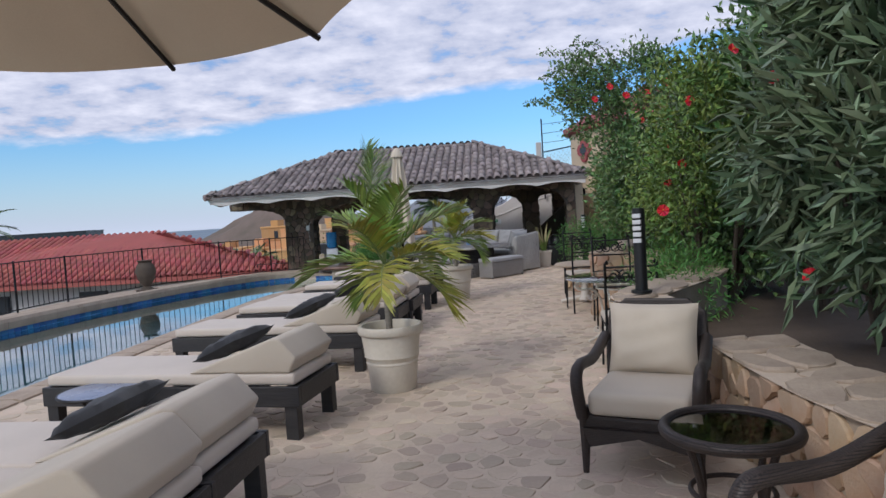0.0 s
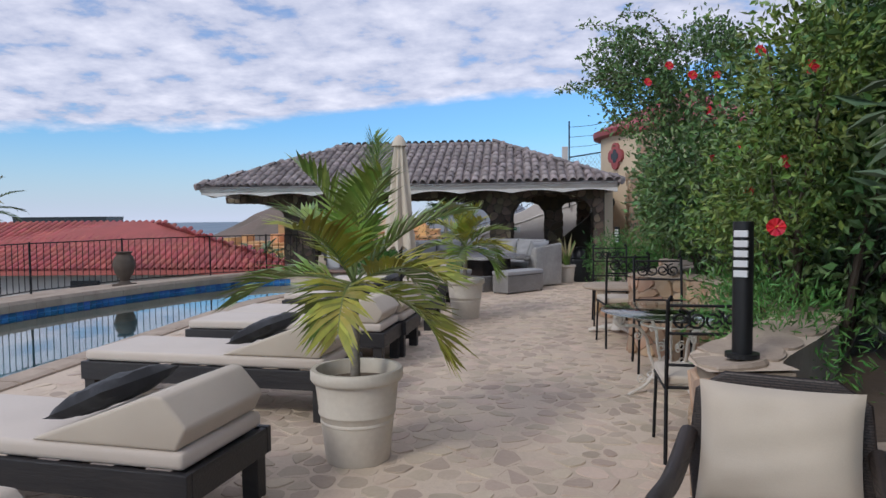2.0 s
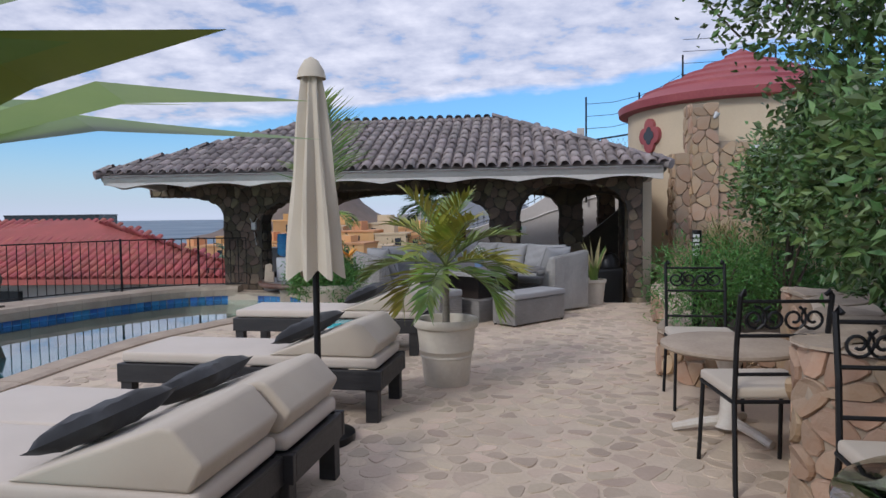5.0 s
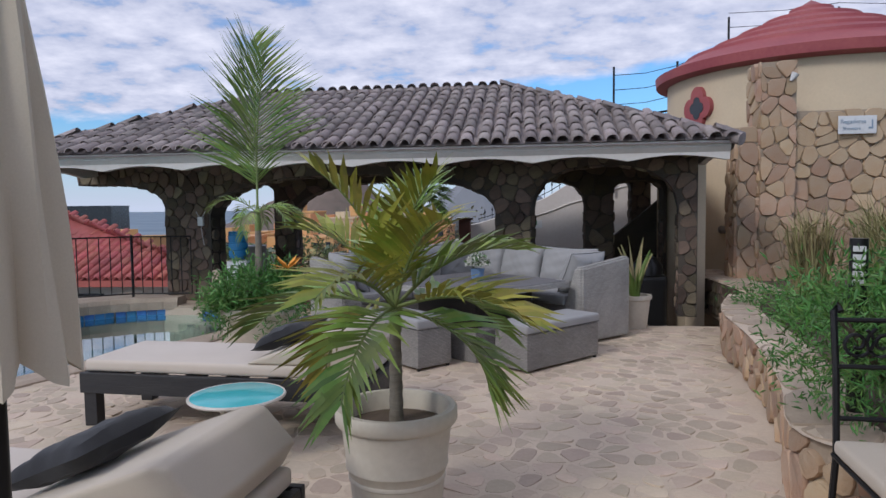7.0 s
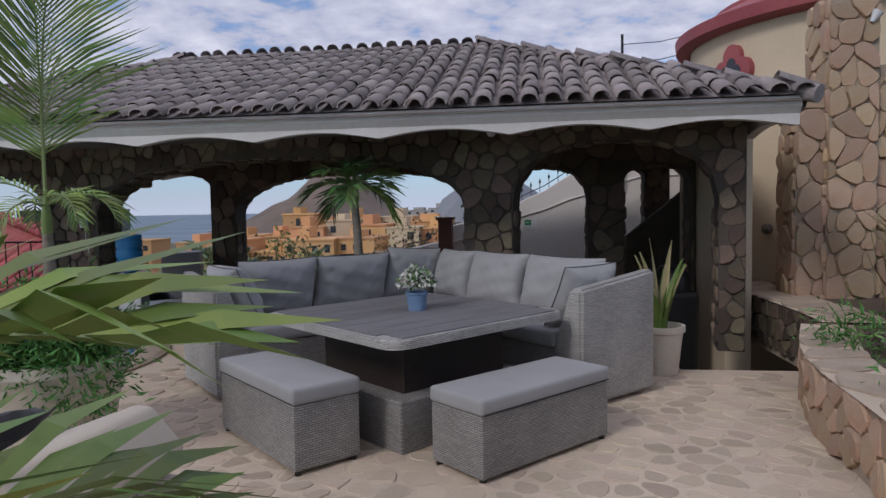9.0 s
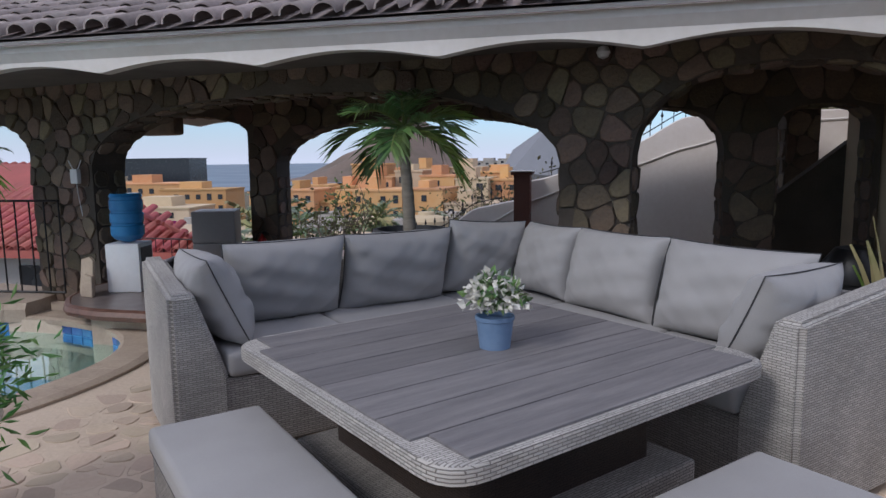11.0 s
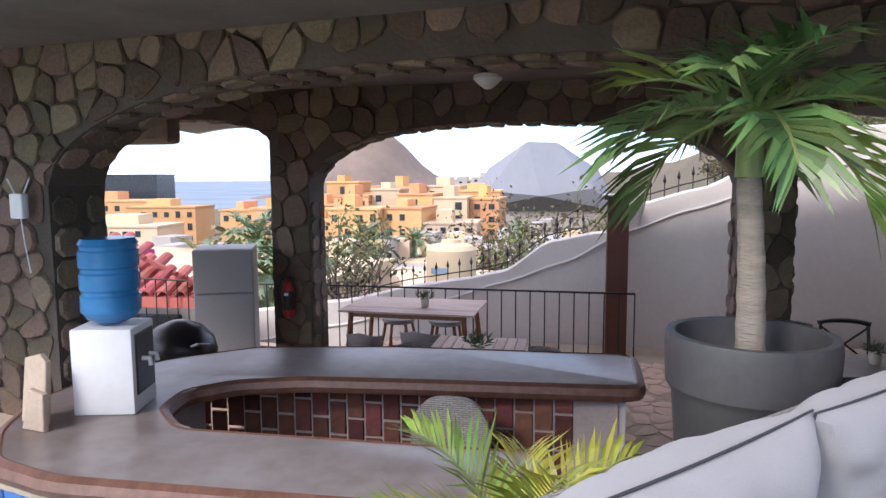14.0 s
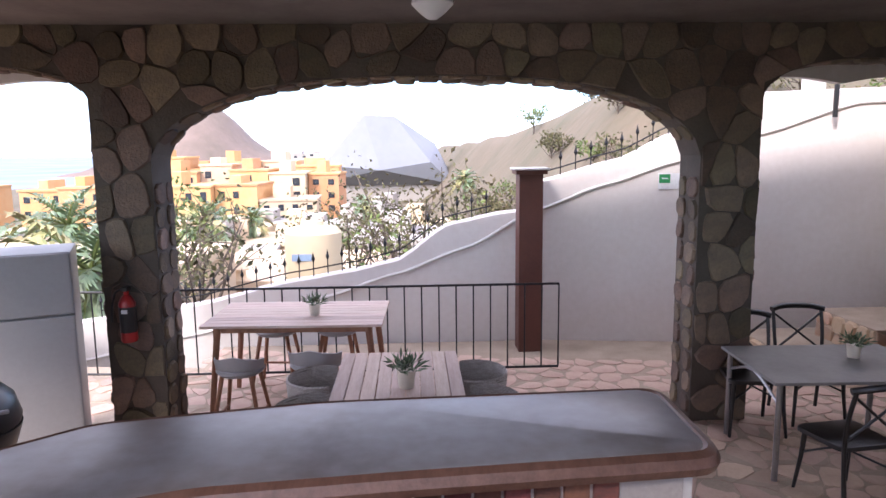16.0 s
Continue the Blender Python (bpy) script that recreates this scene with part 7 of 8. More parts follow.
def stool(m):
    t = thing("bar_stool", "grey shell bar stool on brown wooden legs", "stool", m, "stools at the teak table")
    bm = B()
    rows = []
    for i in range(7):
        a = math.pi * (0.0 + i / 6)
        rows.append([bm.verts.new((0.2 * math.cos(a) * k, -0.16 * math.sin(a) * k - 0.02, z)) for k, z in ((0.82, 0.52), (1.0, 0.56), (1.06, 0.68 - 0.05 * abs(math.cos(a))), (1.02, 0.685 - 0.05 * abs(math.cos(a))), (0.93, 0.58))])
    for A, C in zip(rows, rows[1:]):
        for k in range(4):
            bm.faces.new((A[k], A[k + 1], C[k + 1], C[k]))
    part("backrest", bm, M["fridge"], t, "grey curved shell back", smooth=True)
    part("seat", lathe(B(), [(0, 0.5), (0.17, 0.5), (0.2, 0.53), (0.19, 0.555), (0, 0.55)], 28), M["fridge"], t, smooth=True)
    for q in (-1, 1):
        for s in (-1, 1):
            part("leg", tube(B(), [(q * 0.2, s * 0.18, 0), (q * 0.12, s * 0.11, 0.5)], [0.014, 0.02], 8), M["teakleg"], t)
        part("stretcher", tube(B(), [(q * 0.17, -0.15, 0.16), (q * 0.17, 0.15, 0.16)], 0.011, 6), M["teakleg"], t)
    part("stretcher", tube(B(), [(-0.17, -0.15, 0.17), (0.17, -0.15, 0.17)], 0.011, 6), M["teakleg"], t)
    return t


s0 = stool(pose(-4.0, 23.95, F, 0, 0, -4) @ Matrix.Scale(1.08, 4))
for x, y, r_ in ((-3.32, 23.92, -6), (-3.9, 25.1, 175), (-3.25, 25.08, 177)):
    copy_thing(s0, pose(x, y, F, 0, 0, r_) @ Matrix.Scale(1.08, 4))


def wicker_chair(m):
    t = thing("dining_chair", "pale woven tub chair at the teak table", "chair", m, "woven chairs at the teak table")
    bm = B()
    rows = []
    for i in range(13):
        a = math.pi * (-0.15 + 1.3 * i / 12)
        rows.append([bm.verts.new((0.26 * math.cos(a) * k, -0.24 * math.sin(a) * k, z)) for k, z in ((0.85, 0.4), (1.0, 0.45), (1.08, 0.72), (1.03, 0.73), (0.93, 0.46))])
    for A, C in zip(rows, rows[1:]):
        for k in range(4):
            bm.faces.new((A[k], A[k + 1], C[k + 1], C[k]))
    part("backrest", bm, M["wicker_light"], t, smooth=True)
    part("seat", lathe(B(), [(0, 0.38), (0.22, 0.38), (0.25, 0.41), (0.23, 0.43), (0, 0.43)], 24), M["wicker_light"], t, smooth=True)
    for q in (-1, 1):
        for s in (-1, 1):
            part("leg", tube(B(), [(q * 0.22, s * 0.2, 0), (q * 0.17, s * 0.15, 0.38)], 0.013, 6), M["steel"], t)
    return t


w0 = wicker_chair(pose(-3.2, 23.25, F, 0, 0, -92))
for x, y, r_ in ((-1.92, 22.7, 86), (-1.94, 23.3, 90), (-3.18, 22.6, -92)):
    copy_thing(w0, pose(x, y, F, 0, 0, r_))
g3 = thing("dining_table", "grey laminate table on grey steel legs", "table", pose(0.9, 23.1, F, 0, 0, -2) @ Matrix.Diagonal((1.04, 1.05, 1.09, 1.0)))
part("top", box(B(), -0.66, 0.66, -0.45, 0.45, 0.70, 0.722, 0.004), M["greytop"], g3)
for q in (-1, 1):
    for s in (-1, 1):
        part("leg", tube(B(), [(q * 0.6, s * 0.4, 0), (q * 0.6, s * 0.4, 0.7)], 0.022, 8), M["steel"], g3)
    part("brace", tube(B(), [tuple(p) for p in smooth_line([(q * 0.6, -0.4, 0.55), (q * 0.6, 0, 0.67), (q * 0.6, 0.4, 0.55)], 4)], 0.012, 6), M["steel"], g3)
copy_thing(ps, pose(1.15, 23.2, F + 0.788))


def cross_chair(m):
    t = thing("dining_chair", "black cross-back bistro chair", "chair", m, "bistro chairs on the terrace")
    part("seat", prism(B(), rounded([(-0.2, -0.19), (0.2, -0.19), (0.23, 0.21), (-0.23, 0.21)], 0.06, 4), 0.43, 0.46, 0.01), M["blackplastic"], t, smooth=True)
    for q in (-1, 1):
        part("front_leg", tube(B(), [(q * 0.21, 0.2, 0), (q * 0.19, 0.17, 0.25), (q * 0.18, 0.16, 0.43)], [0.012, 0.015, 0.018], 8), M["blackplastic"], t, smooth=True)
        part("back_post", tube(B(), [tuple(p) for p in smooth_line([(q * 0.2, -0.25, 0), (q * 0.19, -0.2, 0.42), (q * 0.2, -0.22, 0.65), (q * 0.2, -0.27, 0.86)], 4)], 0.015, 8), M["blackplastic"], t, smooth=True)
        part("cross_bar", tube(B(), [(q * 0.19, -0.21, 0.52), (0, -0.235, 0.67), (-q * 0.19, -0.26, 0.82)], 0.01, 6), M["blackplastic"], t)
    part("top_rail", tube(B(), [tuple(p) for p in smooth_line([(-0.22, -0.25, 0.86), (-0.1, -0.285, 0.88), (0.1, -0.285, 0.88), (0.22, -0.25, 0.86)], 4)], 0.024, 8), M["blackplastic"], t, smooth=True)
    for q in (-1, 1):
        part("stretcher", tube(B(), [tuple(p) for p in smooth_line([(q * 0.19, 0.16, 0.28), (0.0, 0.0, 0.36), (q * 0.19, -0.2, 0.28)], 4)], 0.008, 6), M["blackplastic"], t)
    return t


c0 = cross_chair(pose(0.6, 22.42, F, 0, 0, 8) @ Matrix.Scale(1.06, 4))
for x, y, r_ in ((0.55, 23.66, 172), (1.2, 23.85, 176), (1.35, 22.4, -6)):
    copy_thing(c0, pose(x, y, F, 0, 0, r_) @ Matrix.Scale(1.06, 4))
bs = thing("bar_chair", "woven dark grey chair inside the bar", "chair", pose(-2.3, 20.25, F) @ Matrix.Scale(1.1, 4))
part("back", prism(B(), rounded([(-0.2, 0), (0.2, 0), (0.22, 0.4), (0.12, 0.52), (-0.12, 0.52), (-0.22, 0.4)], 0.08, 4), 0, 0.05, 0.015, pose(0, 0.06, 0.58, 84, 0, 0)), M["wicker"], bs)
part("seat", box(B(), -0.22, 0.22, -0.4, 0.02, 0.55, 0.61, 0.02), M["blackplastic"], bs)
for q in (-1, 1):
    for s in (-0.36, 0.0):
        part("leg", tube(B(), [(q * 0.19, s, 0), (q * 0.19, s, 0.55)], 0.014, 6), M["steel"], bs)

# stone oven and ledge beside the terrace
ov = thing("stone_oven", "stepped rubble ledge and oven against the white wall", "oven", pose(0, 0, 0))
rng = random.Random(77)
for x0, x1, y0, y1, z1 in ((1.55, 5.6, 24.9, 25.9, F + 0.28), (2.35, 5.6, 24.6, 25.6, F + 0.6), (3.15, 5.6, 24.0, 25.3, F + 1.5)):
    part("mortar", box(B(), x0, x1, y0, y1, F, z1), M["tanjoint"], ov)
    pile = Pile("stone", ov, M["pinkstone"], M["pinkstone"], 60)
    for c, poly in cells(x1 - x0, z1 - F, 0.22, 80 + int(z1 * 10)):
        pile.add(*stone_block(poly, 0.01, 0.03, rng, lambda u, v, d: (x0 + u, y0 - d, F + v)))
    for c, poly in cells(y1 - y0, z1 - F, 0.22, 90 + int(z1 * 10)):
        pile.add(*stone_block(poly, 0.01, 0.03, rng, lambda u, v, d: (x0 - d, y1 - u, F + v)))
    pile.done("stone_rest")
sg = thing("exit_sign", "small green exit sign on the white wall", "sign", pose(0.8, wy(0.8) - 0.012, 1.08))
part("board", box(B(), -0.14, 0.14, -0.006, 0.006, -0.1, 0.1, 0.002), M["signwhite"], sg)
part("panel", box(B(), -0.13, 0.01, -0.009, -0.005, -0.02, 0.09), M["green"], sg)
part("arrow_bar", box(B(), -0.1, -0.02, -0.012, -0.008, 0.03, 0.045), M["signwhite"], sg)
sw = thing("light_switch", "grey switch plate on the stone column", "switch", pose(0.44, 23.86, 0.42))
part("plate", box(B(), -0.035, 0.035, -0.012, 0.0, -0.08, 0.08, 0.004), M["steel"], sw)

# sign on the pillar wall and its floodlight
sg2 = thing("sign", "white sign with blue lettering on the stone wall", "sign", pose(5.36, 19.81, 2.68))
part("board", box(B(), -0.26, 0.26, -0.01, 0.01, -0.13, 0.13, 0.004), M["signwhite"], sg2)
text_part("Regaderas", 0.085, pose(-0.06, -0.013, 0.02, 90, 0, 0), M["signblue"], sg2)
text_part("Showers", 0.07, pose(-0.08, -0.013, -0.075, 90, 0, 0), M["signblue"], sg2)
part("arrow_bar", box(B(), 0.19, 0.21, -0.014, -0.01, -0.06, 0.07), M["signblue"], sg2)
part("arrow_bar", box(B(), 0.15, 0.19, -0.014, -0.01, -0.06, -0.035), M["signblue"], sg2)
fl2 = thing("floodlight", "small white floodlight on the pillar", "lamp", pose(4.42, 19.77, 3.33, 0, 30, 0))
part("head", lathe(B(), [(0.02, 0), (0.035, 0.05), (0.06, 0.12), (0, 0.11)], 16), M["whiteplastic"], fl2)
part("bracket", tube(B(), [(0, 0, 0.03), (-0.1, 0.06, -0.02)], 0.01, 6), M["steel"], fl2)
# security fence behind the tower
sf = thing("fence", "wire mesh security fence with barbed strands", "fence")
fx = [(2.65, 26.02), (4.2, 26.4), (5.6, 27.2), (8.6, 28.2), (12, 28.6)]
for i, (x, y) in enumerate(fx):
    zt = (4.85, 5.0, 6.2, 6.6, 6.6)[i]
    part("post", tube(B(), [(x, y, 1.84 if i == 0 else -1.0), (x, y, zt)], 0.028, 6), M["iron"], sf)
for i in range(len(fx) - 1):
    (x0, y0), (x1, y1) = fx[i], fx[i + 1]
    za, zb = (3.6, 3.85, 5.6, 6.0)[i], (3.85, 4.6, 6.0, 6.0)[i]
    part("rail", tube(B(), [(x0, y0, za), (x1, y1, zb)], 0.025, 5), M["iron"], sf)
    for k in (0.35, 0.7, 1.05):
        part("barbed_wire", tube(B(), [(x0, y0, za + k), ((x0 + x1) / 2, (y0 + y1) / 2, (za + zb) / 2 + k - 0.06), (x1, y1, zb + k)], 0.008, 4), M["iron"], sf)
    bm = B()
    n = int(math.hypot(x1 - x0, y1 - y0) / 0.16)
    for k in range(n):
        t0 = k / n
        for s in (-1, 1):
            t1 = min(1, max(0, t0 + s * 1.2 / math.hypot(x1 - x0, y1 - y0)))
            a = Vector((x0 + (x1 - x0) * t0, y0 + (y1 - y0) * t0, za + (zb - za) * t0))
            b = Vector((x0 + (x1 - x0) * t1, y0 + (y1 - y0) * t1, za + (zb - za) * t1 - 1.2))
            tube(bm, [a, b], 0.005, 3, caps=False)
    part("mesh_wire", bm, M["steel"], sf)
part("post", box(B(), 2.42, 2.62, wy(2.52) + 0.01, wy(2.52) + 0.21, 1.8, 4.0, 0.01), M["white"], sf, "white concrete post")
# covered things in the dark recess by the stairs
gb = thing("covered_grill", "black covered grill beside the stairs", "grill", pose(2.5, 20.3, -1.0))
part("cover", box(B(), -0.28, 0.28, -0.25, 0.25, 0, 1.45, 0.09, 3), M["blackplastic"], gb, smooth=True)
part("dome", lathe(B(), [(0.24, 1.44), (0.23, 1.6), (0.14, 1.72), (0, 1.75)], 20), M["blackplastic"], gb, smooth=True)


# ---- shrubs along the garden wall ----
bush("hibiscus_shrub", "large green hibiscus shrub with red flowers behind the wall", [(3.52, 6.85, 1.6, 0.85, 1.1, 0.9), (3.42, 8.05, 2.2, 0.75, 0.9, 0.9), (3.72, 7.25, 2.8, 0.8, 1.0, 0.7), (3.07, 6.45, 2.3, 0.55, 0.8, 0.7),
     (3.82, 8.85, 1.5, 0.75, 0.9, 0.9), (3.32, 9.35, 2.5, 0.55, 0.7, 0.55), (3.92, 5.95, 2.9, 0.9, 0.9, 0.8), (2.57, 9.45, 1.9, 0.42, 0.7, 0.7), (2.72, 10.35, 1.7, 0.4, 0.6, 0.55)], 32000, 0.085, "leaf", 101, 0.52, [(3.02, 7.05, 0.5), (3.32, 8.35, 0.5), (3.52, 6.25, 0.5)])
bush("lime_shrub", "yellow-green shrub with small leaves behind the wall", [(2.67, 7.15, 1.75, 0.42, 0.7, 0.5), (2.82, 8.05, 1.5, 0.45, 0.6, 0.45), (2.52, 6.45, 2.35, 0.35, 0.5, 0.5)], 7000, 0.06, "leaf_light", 103, 0.5, [(2.82, 7.35, 0.5)])
bush("oleander", "tall oleander with long narrow leaves over the wall", [(3.17, 4.05, 1.7, 0.75, 0.9, 0.85), (3.42, 3.15, 2.3, 0.8, 0.9, 0.8), (3.02, 4.95, 2.0, 0.6, 0.7, 0.8), (3.52, 4.65, 2.9, 0.8, 0.9, 0.7), (3.12, 2.65, 1.3, 0.6, 0.8, 0.6), (3.72, 3.65, 3.3, 0.9, 0.9, 0.6),
     (3.72, 2.05, 2.4, 0.8, 0.8, 0.9)], 21000, 0.19, "oleander", 107, 0.19, [(3.32, 3.85, 0.5), (3.42, 2.95, 0.5), (3.22, 4.85, 0.5)], spread=0.75, sag=0.35, category="oleander")
bush("oleander", "oleander with narrow leaves beside the glass table", [(3.37, 8.95, 1.35, 0.55, 0.7, 0.5), (3.62, 8.05, 1.2, 0.6, 0.8, 0.5), (3.17, 7.45, 1.15, 0.35, 0.6, 0.3)], 6500, 0.13, "oleander", 109, 0.17, [(3.42, 8.75, 0.5)], spread=0.75, sag=0.3, category="oleander")
bush("bougainvillea", "airy bougainvillea with arching twigs and pink bracts", [(2.37, 10.65, 2.95, 0.45, 0.6, 0.5), (2.92, 10.85, 2.3, 0.5, 0.6, 0.6), (2.12, 10.65, 3.45, 0.32, 0.45, 0.3), (2.92, 10.35, 3.3, 0.6, 0.6, 0.5), (2.72, 10.95, 1.9, 0.35, 0.5, 0.4)], 12000, 0.065, "leaf", 113, 0.55, [(3.12, 10.65, 0.5), (3.22, 10.25, 0.5)], twig=0.009)
bush("groundcover", "bright feathery ground cover along the wall top", [(2.52, 7.05, 0.85, 0.35, 0.7, 0.2), (2.87, 8.15, 0.85, 0.3, 0.7, 0.2), (3.17, 9.75, 0.85, 0.3, 0.7, 0.2), (2.37, 6.25, 0.8, 0.3, 0.4, 0.25)], 7000, 0.07, "fern", 117, 0.14, [(2.72, 7.45, 0.5)], spread=0.8)
bush("asparagus_fern", "bright green feathery asparagus fern in the planter", [(3.32, 13.62, 0.75, 0.55, 0.5, 0.38), (3.22, 14.62, 0.7, 0.35, 0.5, 0.26), (3.72, 14.02, 0.9, 0.6, 0.6, 0.4), (3.12, 15.72, 0.55, 0.25, 0.5, 0.14), (2.27, 12.92, 0.85, 0.32, 0.28, 0.36), (2.72, 13.07, 0.95, 0.4, 0.35, 0.36)], 21000, 0.06, "fern", 121, 0.16, [(2.62, 13.12, 0.42), (3.32, 13.72, 0.42)], spread=0.8, category="fern")
bush("shrub", "open shrub with pink blossom above the fern", [(3.17, 13.02, 1.7, 0.45, 0.4, 0.36), (3.42, 12.92, 2.1, 0.42, 0.4, 0.36), (3.07, 12.62, 1.95, 0.3, 0.3, 0.25)], 6000, 0.07, "leaf", 123, 0.5, [(3.22, 13.22, 0.4)], twig=0.009)
bush("shrub", "dark green garden shrub before the tower", [(3.82, 11.75, 1.1, 0.5, 0.8, 0.5), (4.12, 10.95, 1.5, 0.7, 0.9, 0.8)], 6500, 0.08, "leaf", 125, 0.5, [(3.82, 11.45, 0.5)])
bush("grass_clump", "feathery bougainvillea twigs at the wall end", [(3.17, 17.12, 0.5, 0.2, 0.4, 0.08), (3.52, 16.12, 0.52, 0.3, 0.6, 0.1)], 1500, 0.08, "fern", 127, 0.12, [(3.22, 16.72, 0.4)], spread=0.6)


def grass(name, label, x, y, z, n, h, seed):
    t = thing(name, label, "grass", pose(x, y, z))
    r = random.Random(seed)
    v, f = [], []
    for _ in range(n):
        a, out = r.uniform(0, math.tau), r.uniform(0.15, 0.75)
        hh = h * r.uniform(0.6, 1.1)
        b = Vector((r.gauss(0, 0.09), r.gauss(0, 0.09), 0))
        d = Vector((math.cos(a), math.sin(a), 0))
        s = Vector((-math.sin(a), math.cos(a), 0)) * 0.006
        o = len(v)
        m1, m2 = b + d * out * hh * 0.35 + Vector((0, 0, hh * 0.65)), b + d * out * hh + Vector((0, 0, hh * (1.0 - 0.45 * out)))
        v += [b - s, b + s, m1 + s, m1 - s, m2]
        f += [(o, o + 1, o + 2, o + 3), (o + 3, o + 2, o + 4)]
    part_data("blades", (v, f), M["drygrass"], t)
    return t


for i, (x, y, h) in enumerate(((4.15, 18.2, 1.25), (4.7, 17.6, 1.35), (5.1, 18.4, 1.4), (4.5, 16.6, 1.1))):
    grass("ornamental_grass", "tall dry fountain grass in the garden bed", x, y, 0.4, 420, h, 131 + i)


def flower_head(m, seed, mat="redflower", r=0.045, label="single red hibiscus bloom"):
    t = thing("flower", label, "flower", m, "red hibiscus blooms")
    bm = B()
    for k in range(5):
        a = k * math.tau / 5
        pts = [(0, 0, 0)]
        for q in (-0.5, -0.25, 0, 0.25, 0.5):
            pts.append((r * math.cos(a + q * 1.3), r * math.sin(a + q * 1.3), r * 0.35 + 0.2 * r * math.cos(9 * q)))
        vs = [bm.verts.new(p) for p in pts]
        for i in range(1, 5):
            bm.faces.new((vs[0], vs[i], vs[i + 1]))
    part("petals", bm, M[mat], t)
    part("stamen", tube(B(), [(0, 0, 0), (0, 0, r * 1.1)], 0.004, 5), M["orangeflower"], t)
    return t


fh = flower_head(pose(2.05, 5.6, 1.5, 80, 0, -10), 1)
for x, y, z in ((1.9, 5.8, 2.4), (1.95, 6.3, 1.9), (2.0, 6.9, 2.75), (2.1, 7.4, 1.75), (1.85, 8.2, 2.85), (2.15, 8.7, 2.6), (2.3, 9.1, 2.15), (1.75, 8.7, 3.05), (2.1, 5.3, 2.7), (2.0, 3.9, 1.1),
                (2.55, 8.1, 1.5), (2.3, 9.0, 3.0), (2.45, 9.6, 2.55), (1.6, 9.0, 2.95), (2.1, 4.6, 2.35), (2.3, 8.2, 2.2)):
    copy_thing(fh, pose(x + 0.55, y + 0.4, z, 75, 0, -20 + 40 * math.sin(7 * x + y)))
# arching bougainvillea twigs with leaves
tw = thing("twig_spray", "bare arching twigs with small leaves and pink bracts", "twigs")
r = random.Random(55)
bm, P, N = B(), [], []
for k in range(16):
    a = Vector((2.4 + r.uniform(-0.3, 0.3), 10.6 + r.uniform(-0.7, 0.6), 2.6 + r.uniform(0, 0.9)))
    e = a + Vector((-r.uniform(0.35, 0.95), r.uniform(-0.4, 0.4), r.uniform(-0.1, 0.75)))
    pts = smooth_line([tuple(a), tuple(a.lerp(e, 0.5) + Vector((0, 0, 0.18))), tuple(e)], 6)
    part("twig", tube(B(), pts, [0.008 - 0.006 * i / (len(pts) - 1) for i in range(len(pts))], 5), M["bark"], tw)
    for p in pts[2:]:
        for _ in range(9):
            P.append(tuple(p + Vector((r.gauss(0, 0.03), r.gauss(0, 0.03), r.gauss(0, 0.03)))))
            N.append((r.gauss(0, 1), r.gauss(0, 1), r.gauss(-0.2, 1)))
part_data("leaves", leaf_cloud(r, P, N, 0.06, 0.5), M["leaf"], tw)


# ---- neighbour with a red tile roof ----
nb = thing("house", "low white house with a red barrel-tile roof", "house")
part("wall", prism(B(), [(-26, 25.2), (-7.6, 26.3), (-16.5, 34.5), (-26, 36)], -4.0, -0.28), M["white"], nb)
e0, e1, r0, r1 = Vector((-27.0, 24.4, -0.28)), Vector((-6.9, 25.6, -0.28)), Vector((-23.0, 30.0, 1.5)), Vector((-15.0, 29.5, 1.5))
f0, f1 = Vector((-27.0, 37.0, -0.28)), Vector((-17.5, 35.5, -0.28))
bm = B()
for q in ((e0, e1, r1, r0), (e1, f1, r1), (f0, e0, r0), (f1, f0, r0, r1)):
    bm.faces.new([bm.verts.new(v) for v in q])
for q in ((e0, e1), (e1, f1)):
    bm.faces.new([bm.verts.new(v) for v in (q[0], q[1], q[1] - Vector((0, 0, 0.16)), q[0] - Vector((0, 0, 0.16)))])
roof2 = part("roof", bm, M["redroof"], nb)
bv, bf = barrel(0.24, 0.46, 5)
tv, tf = [], []
rng = random.Random(8)
for a, b, ra, rb in ((e0, e1, r0, r1), (e1, f1, r1, r1)):
    ex = (b - a).normalized()
    mid = (ra + rb) / 2
    upv = (mid - a) - ex * (mid - a).dot(ex)
    uy, run_ = upv.normalized(), upv.length
    nz = ex.cross(uy)
    tot, u0, u1 = (b - a).length, (ra - a).dot(ex), (rb - a).dot(ex)
    for row in range(int(run_ / 0.42)):
        k = row * 0.42 / run_
        lo, hi = u0 * k, tot + (u1 - tot) * k
        for i in range(int(tot / 0.29)):
            u = (i + 0.5) * 0.29
            if lo < u < hi:
                m = Matrix.Translation(a + ex * u + uy * (row * 0.42 + rng.uniform(-0.02, 0.02)) + nz * 0.03) @ Matrix((ex, uy, nz)).transposed().to_4x4()
                o = len(tv)
                tv.extend(m @ Vector(w) for w in bv)
                tf.extend(tuple(j + o for j in q) for q in bf)
part_data("roof_tiles", (tv, tf), M["redroof"], nb, kind="stuff")
for x in (-24, -20, -16, -12, -9):
    part("window", box(B(), x, x + 1.1, 25.1 + (x + 26) * 0.06, 25.24 + (x + 26.5) * 0.06, -1.8, -0.7, 0.01), M["glassdark"], nb)
bd = thing("awning_cloth", "small magenta cloth hanging by the white wall", "cloth", pose(-12.0, 31.2, -0.4) @ Matrix.Scale(0.5, 4))
part("cloth", box(B(), -0.5, 0.5, -0.02, 0.02, -0.5, 0.4, 0.01), material("magenta_cloth", (0.3, 0.02, 0.14), 0.9), bd)

